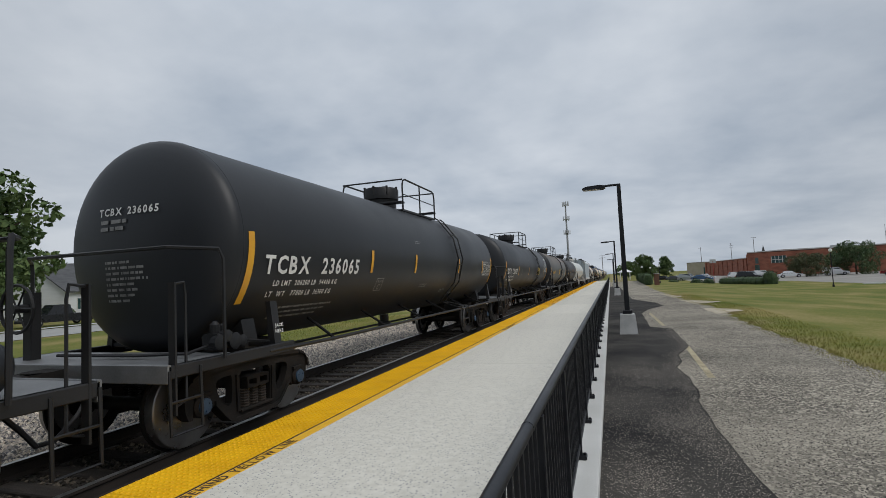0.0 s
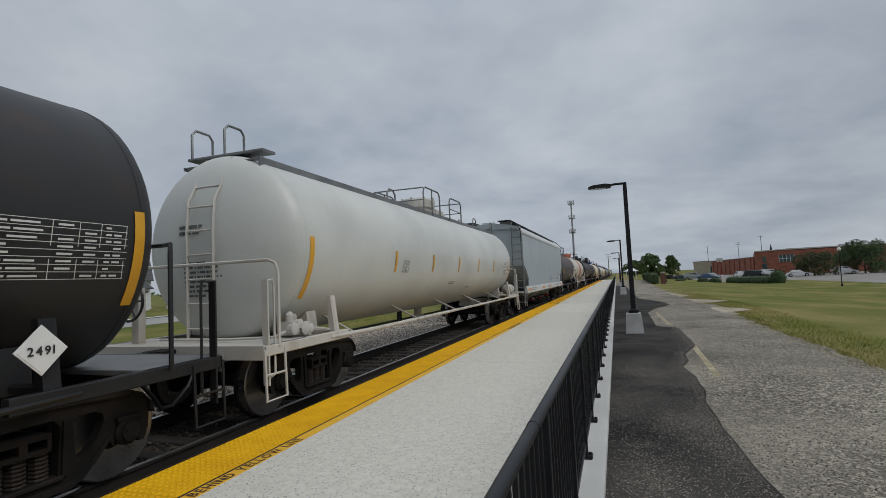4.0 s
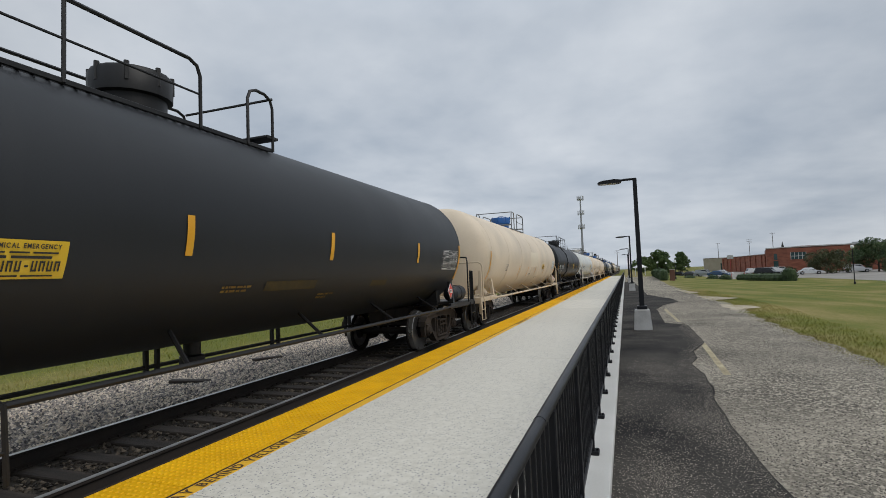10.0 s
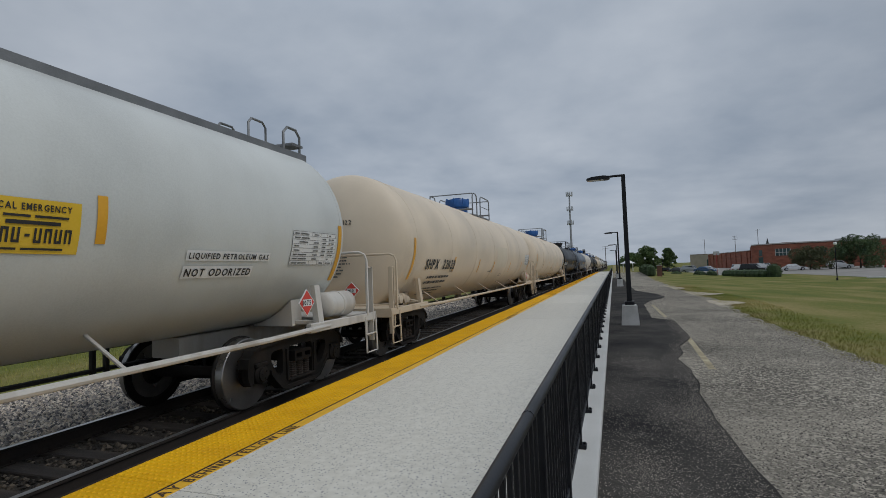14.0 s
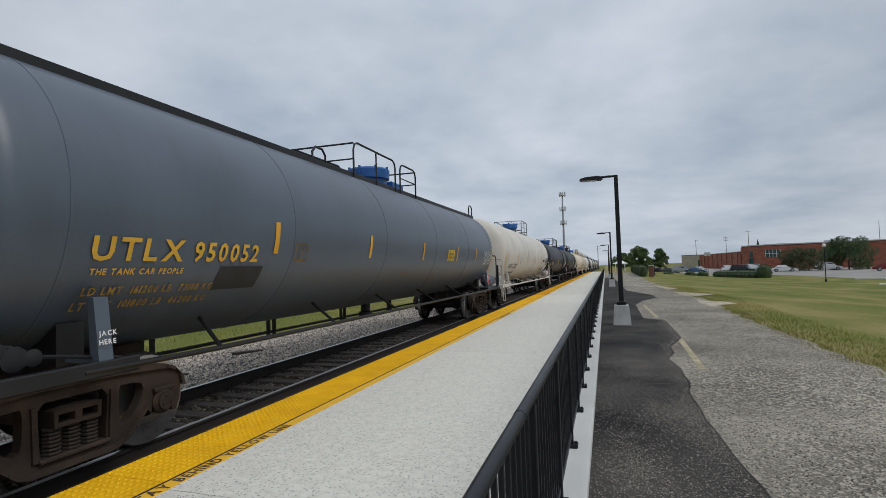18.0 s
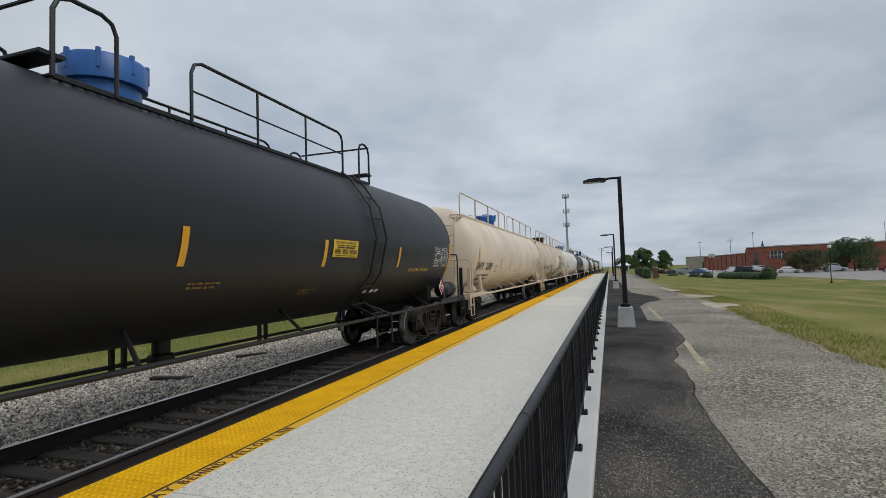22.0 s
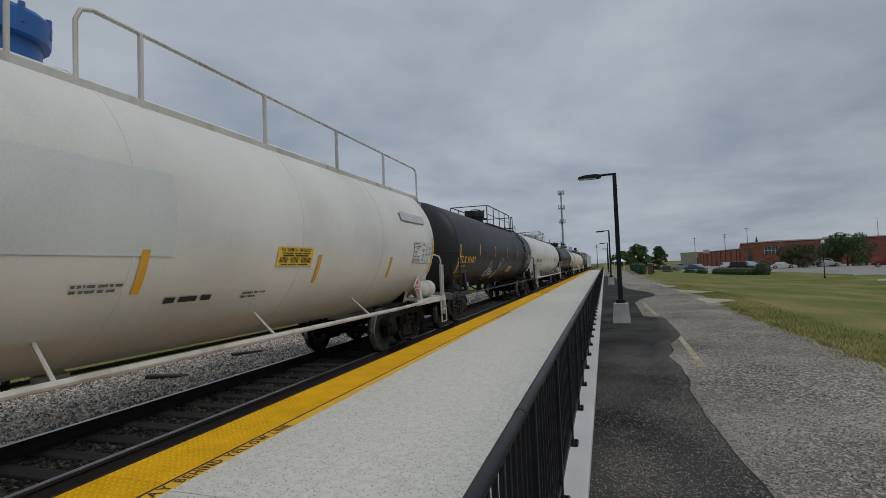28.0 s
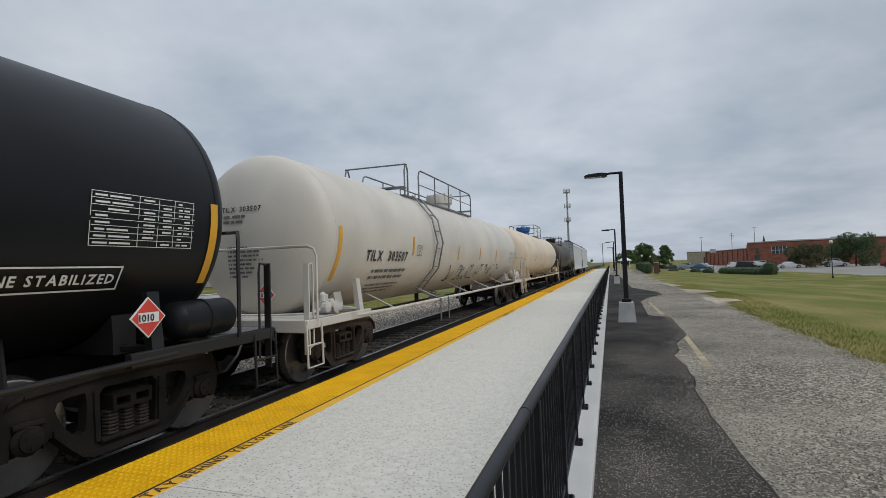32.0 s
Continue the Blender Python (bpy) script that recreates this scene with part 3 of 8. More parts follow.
def side_frame():
    """A cast side frame: arched ends over the bearings, a spring window and two kidney-shaped openings."""
    half = [(0.36, 0.15), (0.46, 0.18), (0.57, 0.28), (0.66, 0.385), (0.72, 0.42), (0.765, 0.35), (0.785, 0.54), (0.82, 0.585), (0.96, 0.585), (0.995, 0.54), (1.015, 0.33), (1.07, 0.33), (1.115, 0.44), (1.125, 0.57), (1.10, 0.69), (1.03, 0.775), (0.92, 0.82), (0.70, 0.835), (0.30, 0.86)]
    outer = half + [(-y, z) for y, z in reversed(half)]
    kidney = [(0.425, 0.71), (0.58, 0.705), (0.655, 0.68), (0.675, 0.63), (0.655, 0.56), (0.60, 0.46), (0.53, 0.385), (0.47, 0.355), (0.43, 0.38), (0.415, 0.45), (0.41, 0.64)]
    window = [(-0.28, 0.27), (0.28, 0.27), (0.30, 0.66), (0.25, 0.72), (-0.25, 0.72), (-0.30, 0.66)]
    s = holed(Shape(), outer, [kidney, [(-y, z) for y, z in reversed(kidney)], window], 0.95, 1.05)
    # flanges round the top, along the belly and round the openings
    top = [(1.125, 0.57), (1.10, 0.69), (1.03, 0.775), (0.92, 0.82), (0.70, 0.835), (0.30, 0.86)]
    top += [(-y, z) for y, z in reversed(top)]
    for (ya, za), (yb, zb) in zip(top, top[1:]):
        d = Vector((yb - ya, zb - za)).normalized() * 0.04
        s.prism([(ya, za + 0.004), (yb, zb + 0.004), (yb - d.y * -1, zb - abs(d.x)), (ya - d.y * -1, za - abs(d.x))], 0, 0.92, 1.085)
    belly = [(0.70, 0.42), (0.57, 0.28), (0.46, 0.18), (0.36, 0.15)]
    belly += [(-y, z) for y, z in reversed(belly)]
    for (ya, za), (yb, zb) in zip(belly, belly[1:]):
        s.prism([(ya, za - 0.004), (yb, zb - 0.004), (yb, zb + 0.045), (ya, za + 0.045)], 0, 0.93, 1.08)
    for k in (-1, 1):
        s.prism([(k * 0.30, 0.26), (k * 0.345, 0.26), (k * 0.36, 0.70), (k * 0.315, 0.70)], 0, 0.93, 1.075)
        s.bar(0.93, 1.09, k * 0.89 - 0.115, k * 0.89 + 0.115, 0.555, 0.60, 0.01)
    s.bar(0.93, 1.09, -0.30, 0.30, 0.235, 0.275, 0.01)
    return s


def spring_nest():
    s = Shape()
    for y in (-0.16, 0.0, 0.16):
        prof = []
        for i in range(7):
            z = 0.28 + i * 0.032
            prof += [(0.068, z), (0.072, z + 0.012), (0.068, z + 0.022), (0.045, z + 0.024), (0.045, z + 0.031)]
        s.lathe(prof, 2, (1.0, y, 0), 8)
    return s


def truck_bolster():
    pocket = [(0.03, 0.535), (0.17, 0.535), (0.17, 0.605), (0.03, 0.605)]
    return holed(Shape(), [(-0.20, 0.50), (0.20, 0.50), (0.205, 0.64), (0.10, 0.655), (-0.10, 0.655), (-0.205, 0.64)], [pocket, [(-y, z) for y, z in reversed(pocket)]], -1.10, 1.10)


def centre_plate():
    return Shape().lathe([(0.30, 0.655), (0.30, 0.70), (0.22, 0.72), (0.22, 0.76)], 2, (0, 0, 0), 16)


def wheelset():
    s = Shape()
    s.rod((-1.02, 0, 0), (1.02, 0, 0), 0.082, 12)
    for k in (-1, 1):
        prof = [(0.10, -0.09), (0.14, -0.08), (0.19, -0.03), (0.36, -0.02), (0.385, -0.075), (0.484, -0.075), (0.486, -0.05), (0.458, -0.035), (0.450, 0.062), (0.437, 0.07), (0.39, 0.066), (0.36, 0.02), (0.20, 0.05), (0.15, 0.09), (0.10, 0.09)]
        s.lathe([(r, k * z) for r, z in prof], 0, (k * 0.775, 0, 0), 32)
    return s


def wheel_rim(k):
    return Shape().lathe([(0.436, k * 0.071), (0.4405, k * 0.0715), (0.4515, k * 0.064), (0.459, -k * 0.034)], 0, (k * 0.7755, 0, 0), 32)


def bearing(k):
    return Shape().lathe([(0.10, -k * 0.10), (0.125, -k * 0.09), (0.125, k * 0.05), (0.10, k * 0.075)], 0, (k * 1.02, 0, 0), 14)


def bearing_cap(k):
    s = Shape()
    s.lathe([(0.09, 0.0), (0.088, k * 0.02), (0.04, k * 0.028)], 0, (k * 1.096, 0, 0), 14)
    for a in (0.5, 2.6, 4.7):
        s.lathe([(0.013, 0), (0.012, k * 0.014)], 0, (k * 1.118, 0.05 * math.cos(a), 0.05 * math.sin(a)), 6)
    return s


def coupler(k):
    """k: -1 at the leading end, 1 at the trailing one; the origin is the coupling face."""
    s = Shape()
    s.bar(-0.09, 0.09, min(0, -k * 0.75), max(0, -k * 0.75), 0.79, 0.95, 0.03)
    s.prism([(-0.16, -k * 0.34), (-0.19, -k * 0.10), (-0.08, k * 0.02), (0.02, -k * 0.05), (0.10, k * 0.10), (0.17, k * 0.05), (0.16, -k * 0.16), (0.10, -k * 0.34)], 2, 0.74, 1.0)
    return s


def hose(k):
    return Shape().path([(0.32, -k * 0.45, 0.80), (0.36, -k * 0.25, 0.55), (0.30, -k * 0.08, 0.36), (0.16, 0.0, 0.33)], 0.024, 6)


def running_gear(car, H, truck_mat, spin_at, caps=None):
    for k in (-1, 1):
        c = k * (H - TRUCK_IN)
        for side in (0, 180):
            part("side_frame", shared("side_frame", side_frame, truck_mat), truck_mat, car, at=pose(0, c, 0, 0, 0, side))
            part("spring_nest", shared("spring_nest", spring_nest, M_SPRING), M_SPRING, car, at=pose(0, c, 0, 0, 0, side))
        part("truck_bolster", shared("truck_bolster", truck_bolster, truck_mat), truck_mat, car, at=pose(0, c, 0))
        part("centre_plate", shared("centre_plate", centre_plate, truck_mat), truck_mat, car, at=pose(0, c, 0))
        for w in (-0.89, 0.89):
            ws = part("wheelset", shared("wheelset", wheelset, M_WHEEL), M_WHEEL, car, at=pose(0, c + w, WHEEL_R))
            for side in (-1, 1):
                part("wheel_rim", shared(("wheel_rim", side), lambda: wheel_rim(side), M_TREAD), M_TREAD, ws, "bright worn wheel rim")
                part("bearing", shared(("bearing", side), lambda: bearing(side), truck_mat), truck_mat, ws)
            part("bearing_cap", shared("bearing_cap", lambda: bearing_cap(1), caps or truck_mat), caps or truck_mat, ws, "blue bearing end cap" if caps else "")
            SPINNERS.append((ws, c + w, spin_at))
        part("coupler", shared(("coupler", k), lambda: coupler(k), M_TRUCK), M_TRUCK, car, at=pose(0, k * H, 0))
        part("air_hose", shared(("air_hose", k), lambda: hose(k), M_BLACK), M_BLACK, car, at=pose(0, k * H, 0))


def words(y0, y1, z, h, seed):
    """Bars the length of words along one worn line."""
    r, out, y = random.Random(seed), [], y0
    while y < y1 - h:
        w = h * r.choice((0.8, 1.5, 2.2, 3.0, 3.6))
        out.append((y, min(y1, y + w), z, h))
        y += w + h * r.choice((0.5, 0.7, 1.1))
    return out


class Barrel:
    """The tank's surface: radius, axis height, straight length between the knuckles and depth of the heads."""

    def __init__(self, R, zc, y0, y1, head):
        self.R, self.zc, self.y0, self.y1, self.head = R, zc, y0, y1, head

    def side(self, y, z, off=0.006, k=1):
        d = max(-0.97, min(0.97, (z - self.zc) / self.R))
        r = self.R + off
        return (k * r * math.sqrt(1 - d * d), y, self.zc + r * d)

    def end(self, x, z, off=0.008, k=-1):
        q = min(0.995, math.hypot(x, z - self.zc) / self.R)
        d = self.head * math.sqrt(1 - q * q) + off
        return (x, self.y0 - d if k < 0 else self.y1 + d, z)

    def shell(self, n=56):
        s, prof, m = Shape(), [], 10
        for i in range(m, -1, -1):
            a = math.pi / 2 * i / m
            prof.append((max(0.02, self.R * math.cos(a)), self.y0 - self.head * math.sin(a)))
        steps = 4
        for i in range(1, steps):
            prof.append((self.R, self.y0 + (self.y1 - self.y0) * i / steps))
        for i in range(m + 1):
            a = math.pi / 2 * i / m
            prof.append((max(0.02, self.R * math.cos(a)), self.y1 + self.head * math.sin(a)))
        return s.lathe(prof, 1, (0, 0, self.zc), n)

    def band(self, ya, yb, off=0.012, n=56):
        return Shape().lathe([(self.R - 0.01, ya), (self.R + off, ya + 0.004), (self.R + off, yb - 0.004), (self.R - 0.01, yb)], 1, (0, 0, self.zc), n)

    def patch(self, ya, yb, za, zb, off=0.008, lean=0.0, nz=7, ny=1):
        """A thin curved plate on the near side."""
        v, f = [], []
        for i in range(nz + 1):
            z = za + (zb - za) * i / nz
            for j in range(ny + 1):
                y = ya + (yb - ya) * j / ny + lean * i / nz
                v.append(self.side(y, z, off))
        w = ny + 1
        for i in range(nz):
            for j in range(ny):
                a = i * w + j
                f.append((a, a + 1, a + w + 1, a + w))
        return Shape().add(v, f)

    def bars(self, rows, off=0.014):
        """Small writing, too worn to read: bars of (y0, y1, z, height)."""
        s = Shape()
        for ya, yb, z, h in rows:
            q = self.patch(ya, yb, z, z + h, off, nz=1)
            s.add(q.v, q.f)
        return s


def placard(barrel_or_none, at, number, red=True, car=None, face="y"):
    """A diamond placard in its holder, facing the way the thing faces."""
    x, y, z = at
    s = 0.165
    mat = M_RED if red else M_PLAC_W

    def turn(u, w, d):
        return (x + u, y - d, z + w) if face == "y" else (x + d, y + u, z + w)

    def diamond(h, d0, d1):
        pts = [(0, -h), (h, 0), (0, h), (-h, 0)]
        return Shape().add([turn(u, w, d0) for u, w in pts] + [turn(u, w, d1) for u, w in pts], [(0, 1, 2, 3), (4, 5, 6, 7), (0, 1, 5, 4), (1, 2, 6, 5), (2, 3, 7, 6), (3, 0, 4, 7)])

    holder = part("placard", diamond(s * 1.1, -0.012, 0.0), M_PLAC_W, car, ("red" if red else "white") + " diamond hazard placard", smooth=0)
    part("placard_face", diamond(s, 0.001, 0.004), mat, holder, smooth=0)
    if red:
        pl = Shape().add([turn(u, w, 0.007) for u, w in ((-0.105, -0.045), (0.105, -0.045), (0.105, 0.045), (-0.105, 0.045))], [(0, 1, 2, 3)])
        part("number_panel", pl, M_PLAC_W, holder, smooth=0)
    if number:
        part("placard_number", lettering([number], 0.088, lambda u, v: turn(u - 0.102, v - 0.032, 0.011)), M_LET_K, holder, smooth=0)


def dome(car, z, r, h, mat, y):
    """A round manway dome with a handle and eight clamps on its lid."""
    s = Shape()
    s.lathe([(r * 0.86, -0.25), (r * 0.86, h * 0.35), (r, h * 0.38), (r * 1.02, h * 0.9), (r * 0.96, h), (r * 0.5, h + 0.02), (0.05, h + 0.03)], 2, (0, 0, z), 20)
    d = part("dome", s, mat, car, "round manway dome", at=pose(0, y, 0))
    part("lid_handle", Shape().path([(-0.12, 0.1, z + h + 0.01), (-0.12, 0.1, z + h + 0.09), (0.12, 0.1, z + h + 0.09), (0.12, 0.1, z + h + 0.01)], 0.016, 5), mat, d)
    clamp = shared(("lid_clamp", h), lambda: Shape().rod((0, 0, -h * 0.4), (0, 0, 0.03), 0.03, 5), mat)
    for i in range(8):
        a = i * math.pi / 4
        part("lid_clamp", clamp, mat, d, at=pose(r * 0.97 * math.cos(a), r * 0.97 * math.sin(a), z + h))
    return d


def grating(x0, x1, y0, y1, z, pitch=0.12):
    s = Shape()
    s.bar(x0, x0 + 0.03, y0, y1, z - 0.05, z, 0.004)
    s.bar(x1 - 0.03, x1, y0, y1, z - 0.05, z, 0.004)
    n = max(2, int((y1 - y0) / pitch))
    for i in range(n + 1):
        y = y0 + (y1 - y0 - 0.02) * i / n
        s.box(x0 + 0.03, x1 - 0.03, y, y + 0.03, z - 0.025, z - 0.004)
    m = max(1, int((x1 - x0) / 0.09))
    for i in range(1, m):
        x = x0 + (x1 - x0) * i / m
        s.box(x - 0.006, x + 0.006, y0, y1, z - 0.03, z - 0.006)
    return s


def long_rail(x, y0, y1, z0, z1, posts, r=0.022):
    """One hand rail with rounded ends; its posts are parts of their own."""
    c = 0.16
    return Shape().path([(x, y0, z0), (x, y0, z1 - c), (x, y0 + c * 0.3, z1 - c * 0.3), (x, y0 + c, z1), (x, y1 - c, z1), (x, y1 - c * 0.3, z1 - c * 0.3), (x, y1, z1 - c), (x, y1, z0)], r, 6)


def ladder(pts_a, pts_b, rungs, r=0.018):
    s = Shape().path(pts_a, r * 1.15, 5).path(pts_b, r * 1.15, 5)

    def along(pts, t):
        pts = [Vector(p) for p in pts]
        lens = [(b - a).length for a, b in zip(pts, pts[1:])]
        d = t * sum(lens)
        for a, b, l in zip(pts, pts[1:], lens):
            if d <= l:
                return a.lerp(b, d / l)
            d -= l
        return pts[-1]

    for i in range(rungs):
        t = (i + 0.5) / rungs
        s.rod(along(pts_a, t), along(pts_b, t), r * 0.85, 5)
    return s


def spoked_wheel(c, r):
    s = Shape()
    pts = [(c[0] + r * math.cos(a), c[1], c[2] + r * math.sin(a)) for a in (math.pi * i / 10 for i in range(21))]
    s.path(pts, 0.02, 5)
    for i in range(6):
        a = i * math.pi / 3
        s.rod(c, (c[0] + r * math.cos(a), c[1], c[2] + r * math.sin(a)), 0.012, 4)
    s.rod((c[0], c[1] - 0.05, c[2]), (c[0], c[1] + 0.16, c[2]), 0.05, 8)
    return s


def scrawl(B, y0, y1, z0, z1, seed, strokes=14, width=0.035, off=0.018):
    """Sprayed marks: ribbons that wander along the tank's side."""
    rng, s = random.Random(seed), Shape()
    for k in range(strokes):
        y = y0 + (y1 - y0) * (k + rng.random()) / strokes
        z, ang = rng.uniform(z0, z1), rng.uniform(0, 6.28)
        pts = []
        for i in range(rng.randint(6, 11)):
            pts.append((y, z))
            ang += rng.uniform(-1.1, 1.1)
            y += 0.10 * math.cos(ang)
            z = min(z1, max(z0, z + 0.14 * math.sin(ang)))
        v, f = [], []
        for i, (a, b) in enumerate(pts):
            c, d = pts[min(i + 1, len(pts) - 1)], pts[max(i - 1, 0)]
            t = Vector((c[0] - d[0], c[1] - d[1]))
            t = t.normalized() if t.length > 1e-6 else Vector((1, 0))
            w = width * (0.5 + 0.5 * math.sin(math.pi * (i + 0.5) / len(pts)))
            v += [B.side(a - t.y * w, b + t.x * w, off + k * 0.0004), B.side(a + t.y * w, b - t.x * w, off + k * 0.0004)]
            if i:
                f.append((2 * i - 2, 2 * i - 1, 2 * i + 1, 2 * i))
        s.add(v, f)
    return s


def tank_car(label, front, rear, paint="black", top="centre", mark="", number="", ink=None, frame_mat=None, truck_mat=None, dome_mat=None, R=1.37, zc=2.34, wide=2.3, text_at=0.55, base=1.92, plat=(-0.2, 3.0), dome_at=0.6, weights=(), un=None, red=True,
             seams=0, cargo=(), sign=0, band=None, ghost=(), lead_in=1.35, extras=None, head=0.44, ladder_at=None, ink2=None, trail_in=None, runs=None, dome_y=None, stripes=None, cap=None, gap=-0.1, table=True, lead_stripe=True, reservoir=True, placard_y=2.5, weights_at=0.7, weights_dz=0.16, weights_step=0.14, sign_mat=None, plate=None, table_z=1.86, ty=None, stripe_in=0.02, caps=None, hangers=5, stripe_z=(1.62, 2.46), post_mat=None):
    L = rear - front
    H = L / 2
    car = thing("tank_car", label, "tank car", "cars of the freight train")
    paint_m = PAINT[paint]
    light = paint in ("white", "warm_white", "cream", "dow_white", "rusty_cream")
    frame_mat = frame_mat or (PAINT["soiled_cream" if "cream" in paint else "soiled_white"] if light else M_BLACK)
    truck_mat = truck_mat or M_TRUCK
    ink = ink or (M_LET_K if light else M_LET_W)
    ink2 = ink2 or (M_FADE_K if light else M_FADE_W if ink is M_LET_W else M_FADE_Y)
    yellow = M_YELLOW
    B = Barrel(R, zc, -H + lead_in, H - (trail_in or lead_in), head)
    tank = part("tank", B.shell(), paint_m, car)
    if cap:
        prof = [((R + 0.004) * math.cos(a), B.y0 - (head + 0.004) * math.sin(a)) for a in (math.pi / 2 * i / 10 for i in range(9, -1, -1))]
        part("end_cap", Shape().lathe(prof + [(R + 0.004, B.y0 + 0.18), (R - 0.01, B.y0 + 0.185)], 1, (0, 0, zc), 56), cap, tank, "black painted tank end")
    if band:
        part("painted_band", B.band(*band, off=0.006), PAINT["orange"], tank, "faded orange painted band")
    for i in range(seams):
        y = B.y0 + (B.y1 - B.y0) * (i + 0.12) / (seams - 0.76)
        part("jacket_seam", B.band(y, y + 0.03, 0.005), paint_m, tank)
    if not seams:
        for y in (B.y0 + 0.02, B.y1 - 0.05):
            part("weld_bead", B.band(y, y + 0.02, 0.003), paint_m, tank)
    # reflective stripes
    D = B.y1 - B.y0
    if lead_stripe:
        part("reflector", B.patch(B.y0 + 0.10, B.y0 + 0.21, 1.55, 2.42), yellow, tank, "tall yellow reflective stripe", smooth=60)
    part("reflector", B.patch(B.y1 - 0.10 - stripe_in, B.y1 - stripe_in, *stripe_z), yellow, tank, "tall yellow reflective stripe", smooth=60)
    for y, z in stripes or [(B.y0 + q * D, 1.93) for q in (0.215, 0.365, 0.51, 0.655, 0.80)]:
        part("reflector", B.patch(y - 0.045, y + 0.045, z, z + 0.40), yellow, tank, "yellow reflective stripe", smooth=60)
    # marks
    y_text = B.y0 + text_at
    size = wide / text_width(mark + "  " + number) if mark else 0.3
    if mark:
        small = min(size * 0.42, 0.128)
        for word, shift in ((mark, 0.0), (number, text_width(mark + "  "))):
            part("car_mark", lettering([word], size, lambda u, v: B.side(y_text + shift * size + u, base + v, 0.016)), ink, tank, "painted reporting mark", smooth=0)
            part("car_mark", lettering([word], small, lambda u, v: B.end(-0.50 + shift * small * 0.93 + u, zc + 0.37 + v, 0.016)), ink, tank, smooth=0)
    for i, row in enumerate(weights):
        word_parts("weight_line", row, 1.62 / text_width(weights[0]), lambda u, v: B.side(y_text + weights_at - 0.07 * i + u, base - weights_dz - weights_step * i + v, 0.016), ink, tank)
    rows = []
    if mark and not weights:
        rows += [b for k in (0, 1) for b in words(y_text + 0.4, y_text + 2.0, base - 0.22 - 0.12 * k, 0.055, k + 3)]
    if mark:
        rows += [b for k in range(3) for b in words(y_text + 0.5, y_text + 2.0 - 0.15 * k, base - 0.47 - 0.065 * k, 0.026, k + 5)]
    for q, w, z in (((0.43, 0.34, 2.62), (0.43, 0.28, 2.58)) if paint == "black" else ()) + ((0.47, 0.5, 1.66), (0.47, 0.4, 1.615), (0.60, 0.42, 1.50), (0.60, 0.3, 1.455)):
        rows += words(B.y0 + q * D, B.y0 + q * D + w, z, 0.024, int(100 * (q + z)))
    tagged(part("worn_stencil", B.bars(rows), ink2, tank, smooth=0), kind="stuff")
    end_bars = Shape()
    for i, w in enumerate((0.5, 0.45, 0.40, 0.62, 0.6, 0.7, 0.48, 0.5, 0.45, 0.4)):
        z = zc + 0.27 - 0.085 * i if i < 2 else 2.10 - 0.066 * (i - 2)
        x = -0.46 if i < 2 else -0.38
        for a, b, _, t in words(x, x + w, z, 0.045 if i < 2 else 0.030, 40 + i):
            end_bars.add([B.end(a, z, 0.014), B.end(b, z, 0.014), B.end(b, z + t, 0.014), B.end(a, z + t, 0.014)], [(0, 1, 2, 3)])
    tagged(part("end_stencil", end_bars, ink2, tank, smooth=0), kind="stuff")
    # plate letter box
    if plate is not False:
        yp, zp = plate or (B.y0 + 0.235 * D + 0.06, 1.92)
        frame_box = B.bars([(yp, yp + 0.30, zp, 0.014), (yp, yp + 0.30, zp + 0.22, 0.014), (yp, yp + 0.014, zp, 0.23), (yp + 0.286, yp + 0.30, zp, 0.23)], 0.016)
        part("plate_box", frame_box, ink2, tank, smooth=0)
        part("plate_word", lettering(["PLATE"], 0.06, lambda u, v: B.side(yp + 0.06 + u, zp + 0.15 + v, 0.016)), ink2, tank, smooth=0)
        part("plate_letter", lettering(["C"], 0.14, lambda u, v: B.side(yp + 0.10 + u, zp + 0.025 + v, 0.016)), ink2, tank, smooth=0)
    # test table near the trailing end
    ty = ty if ty is not None else B.y1 - 1.28
    if light:
        part("test_table", B.patch(ty, ty + 1.08, table_z, table_z + 0.46, 0.010), M_LET_K if table == "dark" else M_PLAC_W, tank, "printed table of test dates", smooth=60)
    t_ink = M_LET_W if not light or table == "dark" else M_FADE_K
    rows = [(ty, ty + 1.08, table_z + 0.0565 * i, 0.005) for i in range(9)] + [(ty + a, ty + a + 0.006, table_z, 0.455) for a in (0, 0.45, 0.66, 0.84, 1.07)]
    rows += [(ty + a, ty + a + w, table_z + 0.02 + 0.0565 * i, 0.016) for i in range(8) for a, w in ((0.03, 0.13 - 0.02 * (i % 3)), (0.18 - 0.02 * (i % 3), 0.20), (0.49, 0.12), (0.70, 0.10), (0.88, 0.05), (0.95, 0.07)) if (i * 7 + int(a * 50)) % 6]
    tagged(part("test_table_writing", B.bars(rows, 0.018), t_ink, tank, smooth=0), kind="stuff")
    if sign:
        ya, yb, za, zb = sign if isinstance(sign, tuple) else (B.y0 + sign * D, B.y0 + sign * D + 0.62, 1.86, 2.28)
        sg = part("emergency_sign", B.patch(ya, yb, za, zb, 0.010), sign_mat or M_SIGN_Y, tank, "yellow emergency contact sign", smooth=60)
        w, h = yb - ya, zb - za
        head_line = "FOR CHEMICAL EMERGENCY"
        part("sign_words", lettering([head_line], w * 0.86 / text_width(head_line), lambda u, v: B.side(ya + w * 0.07 + u, za + h * 0.79 + v * 1.25, 0.018)), M_LET_K, sg, smooth=0)
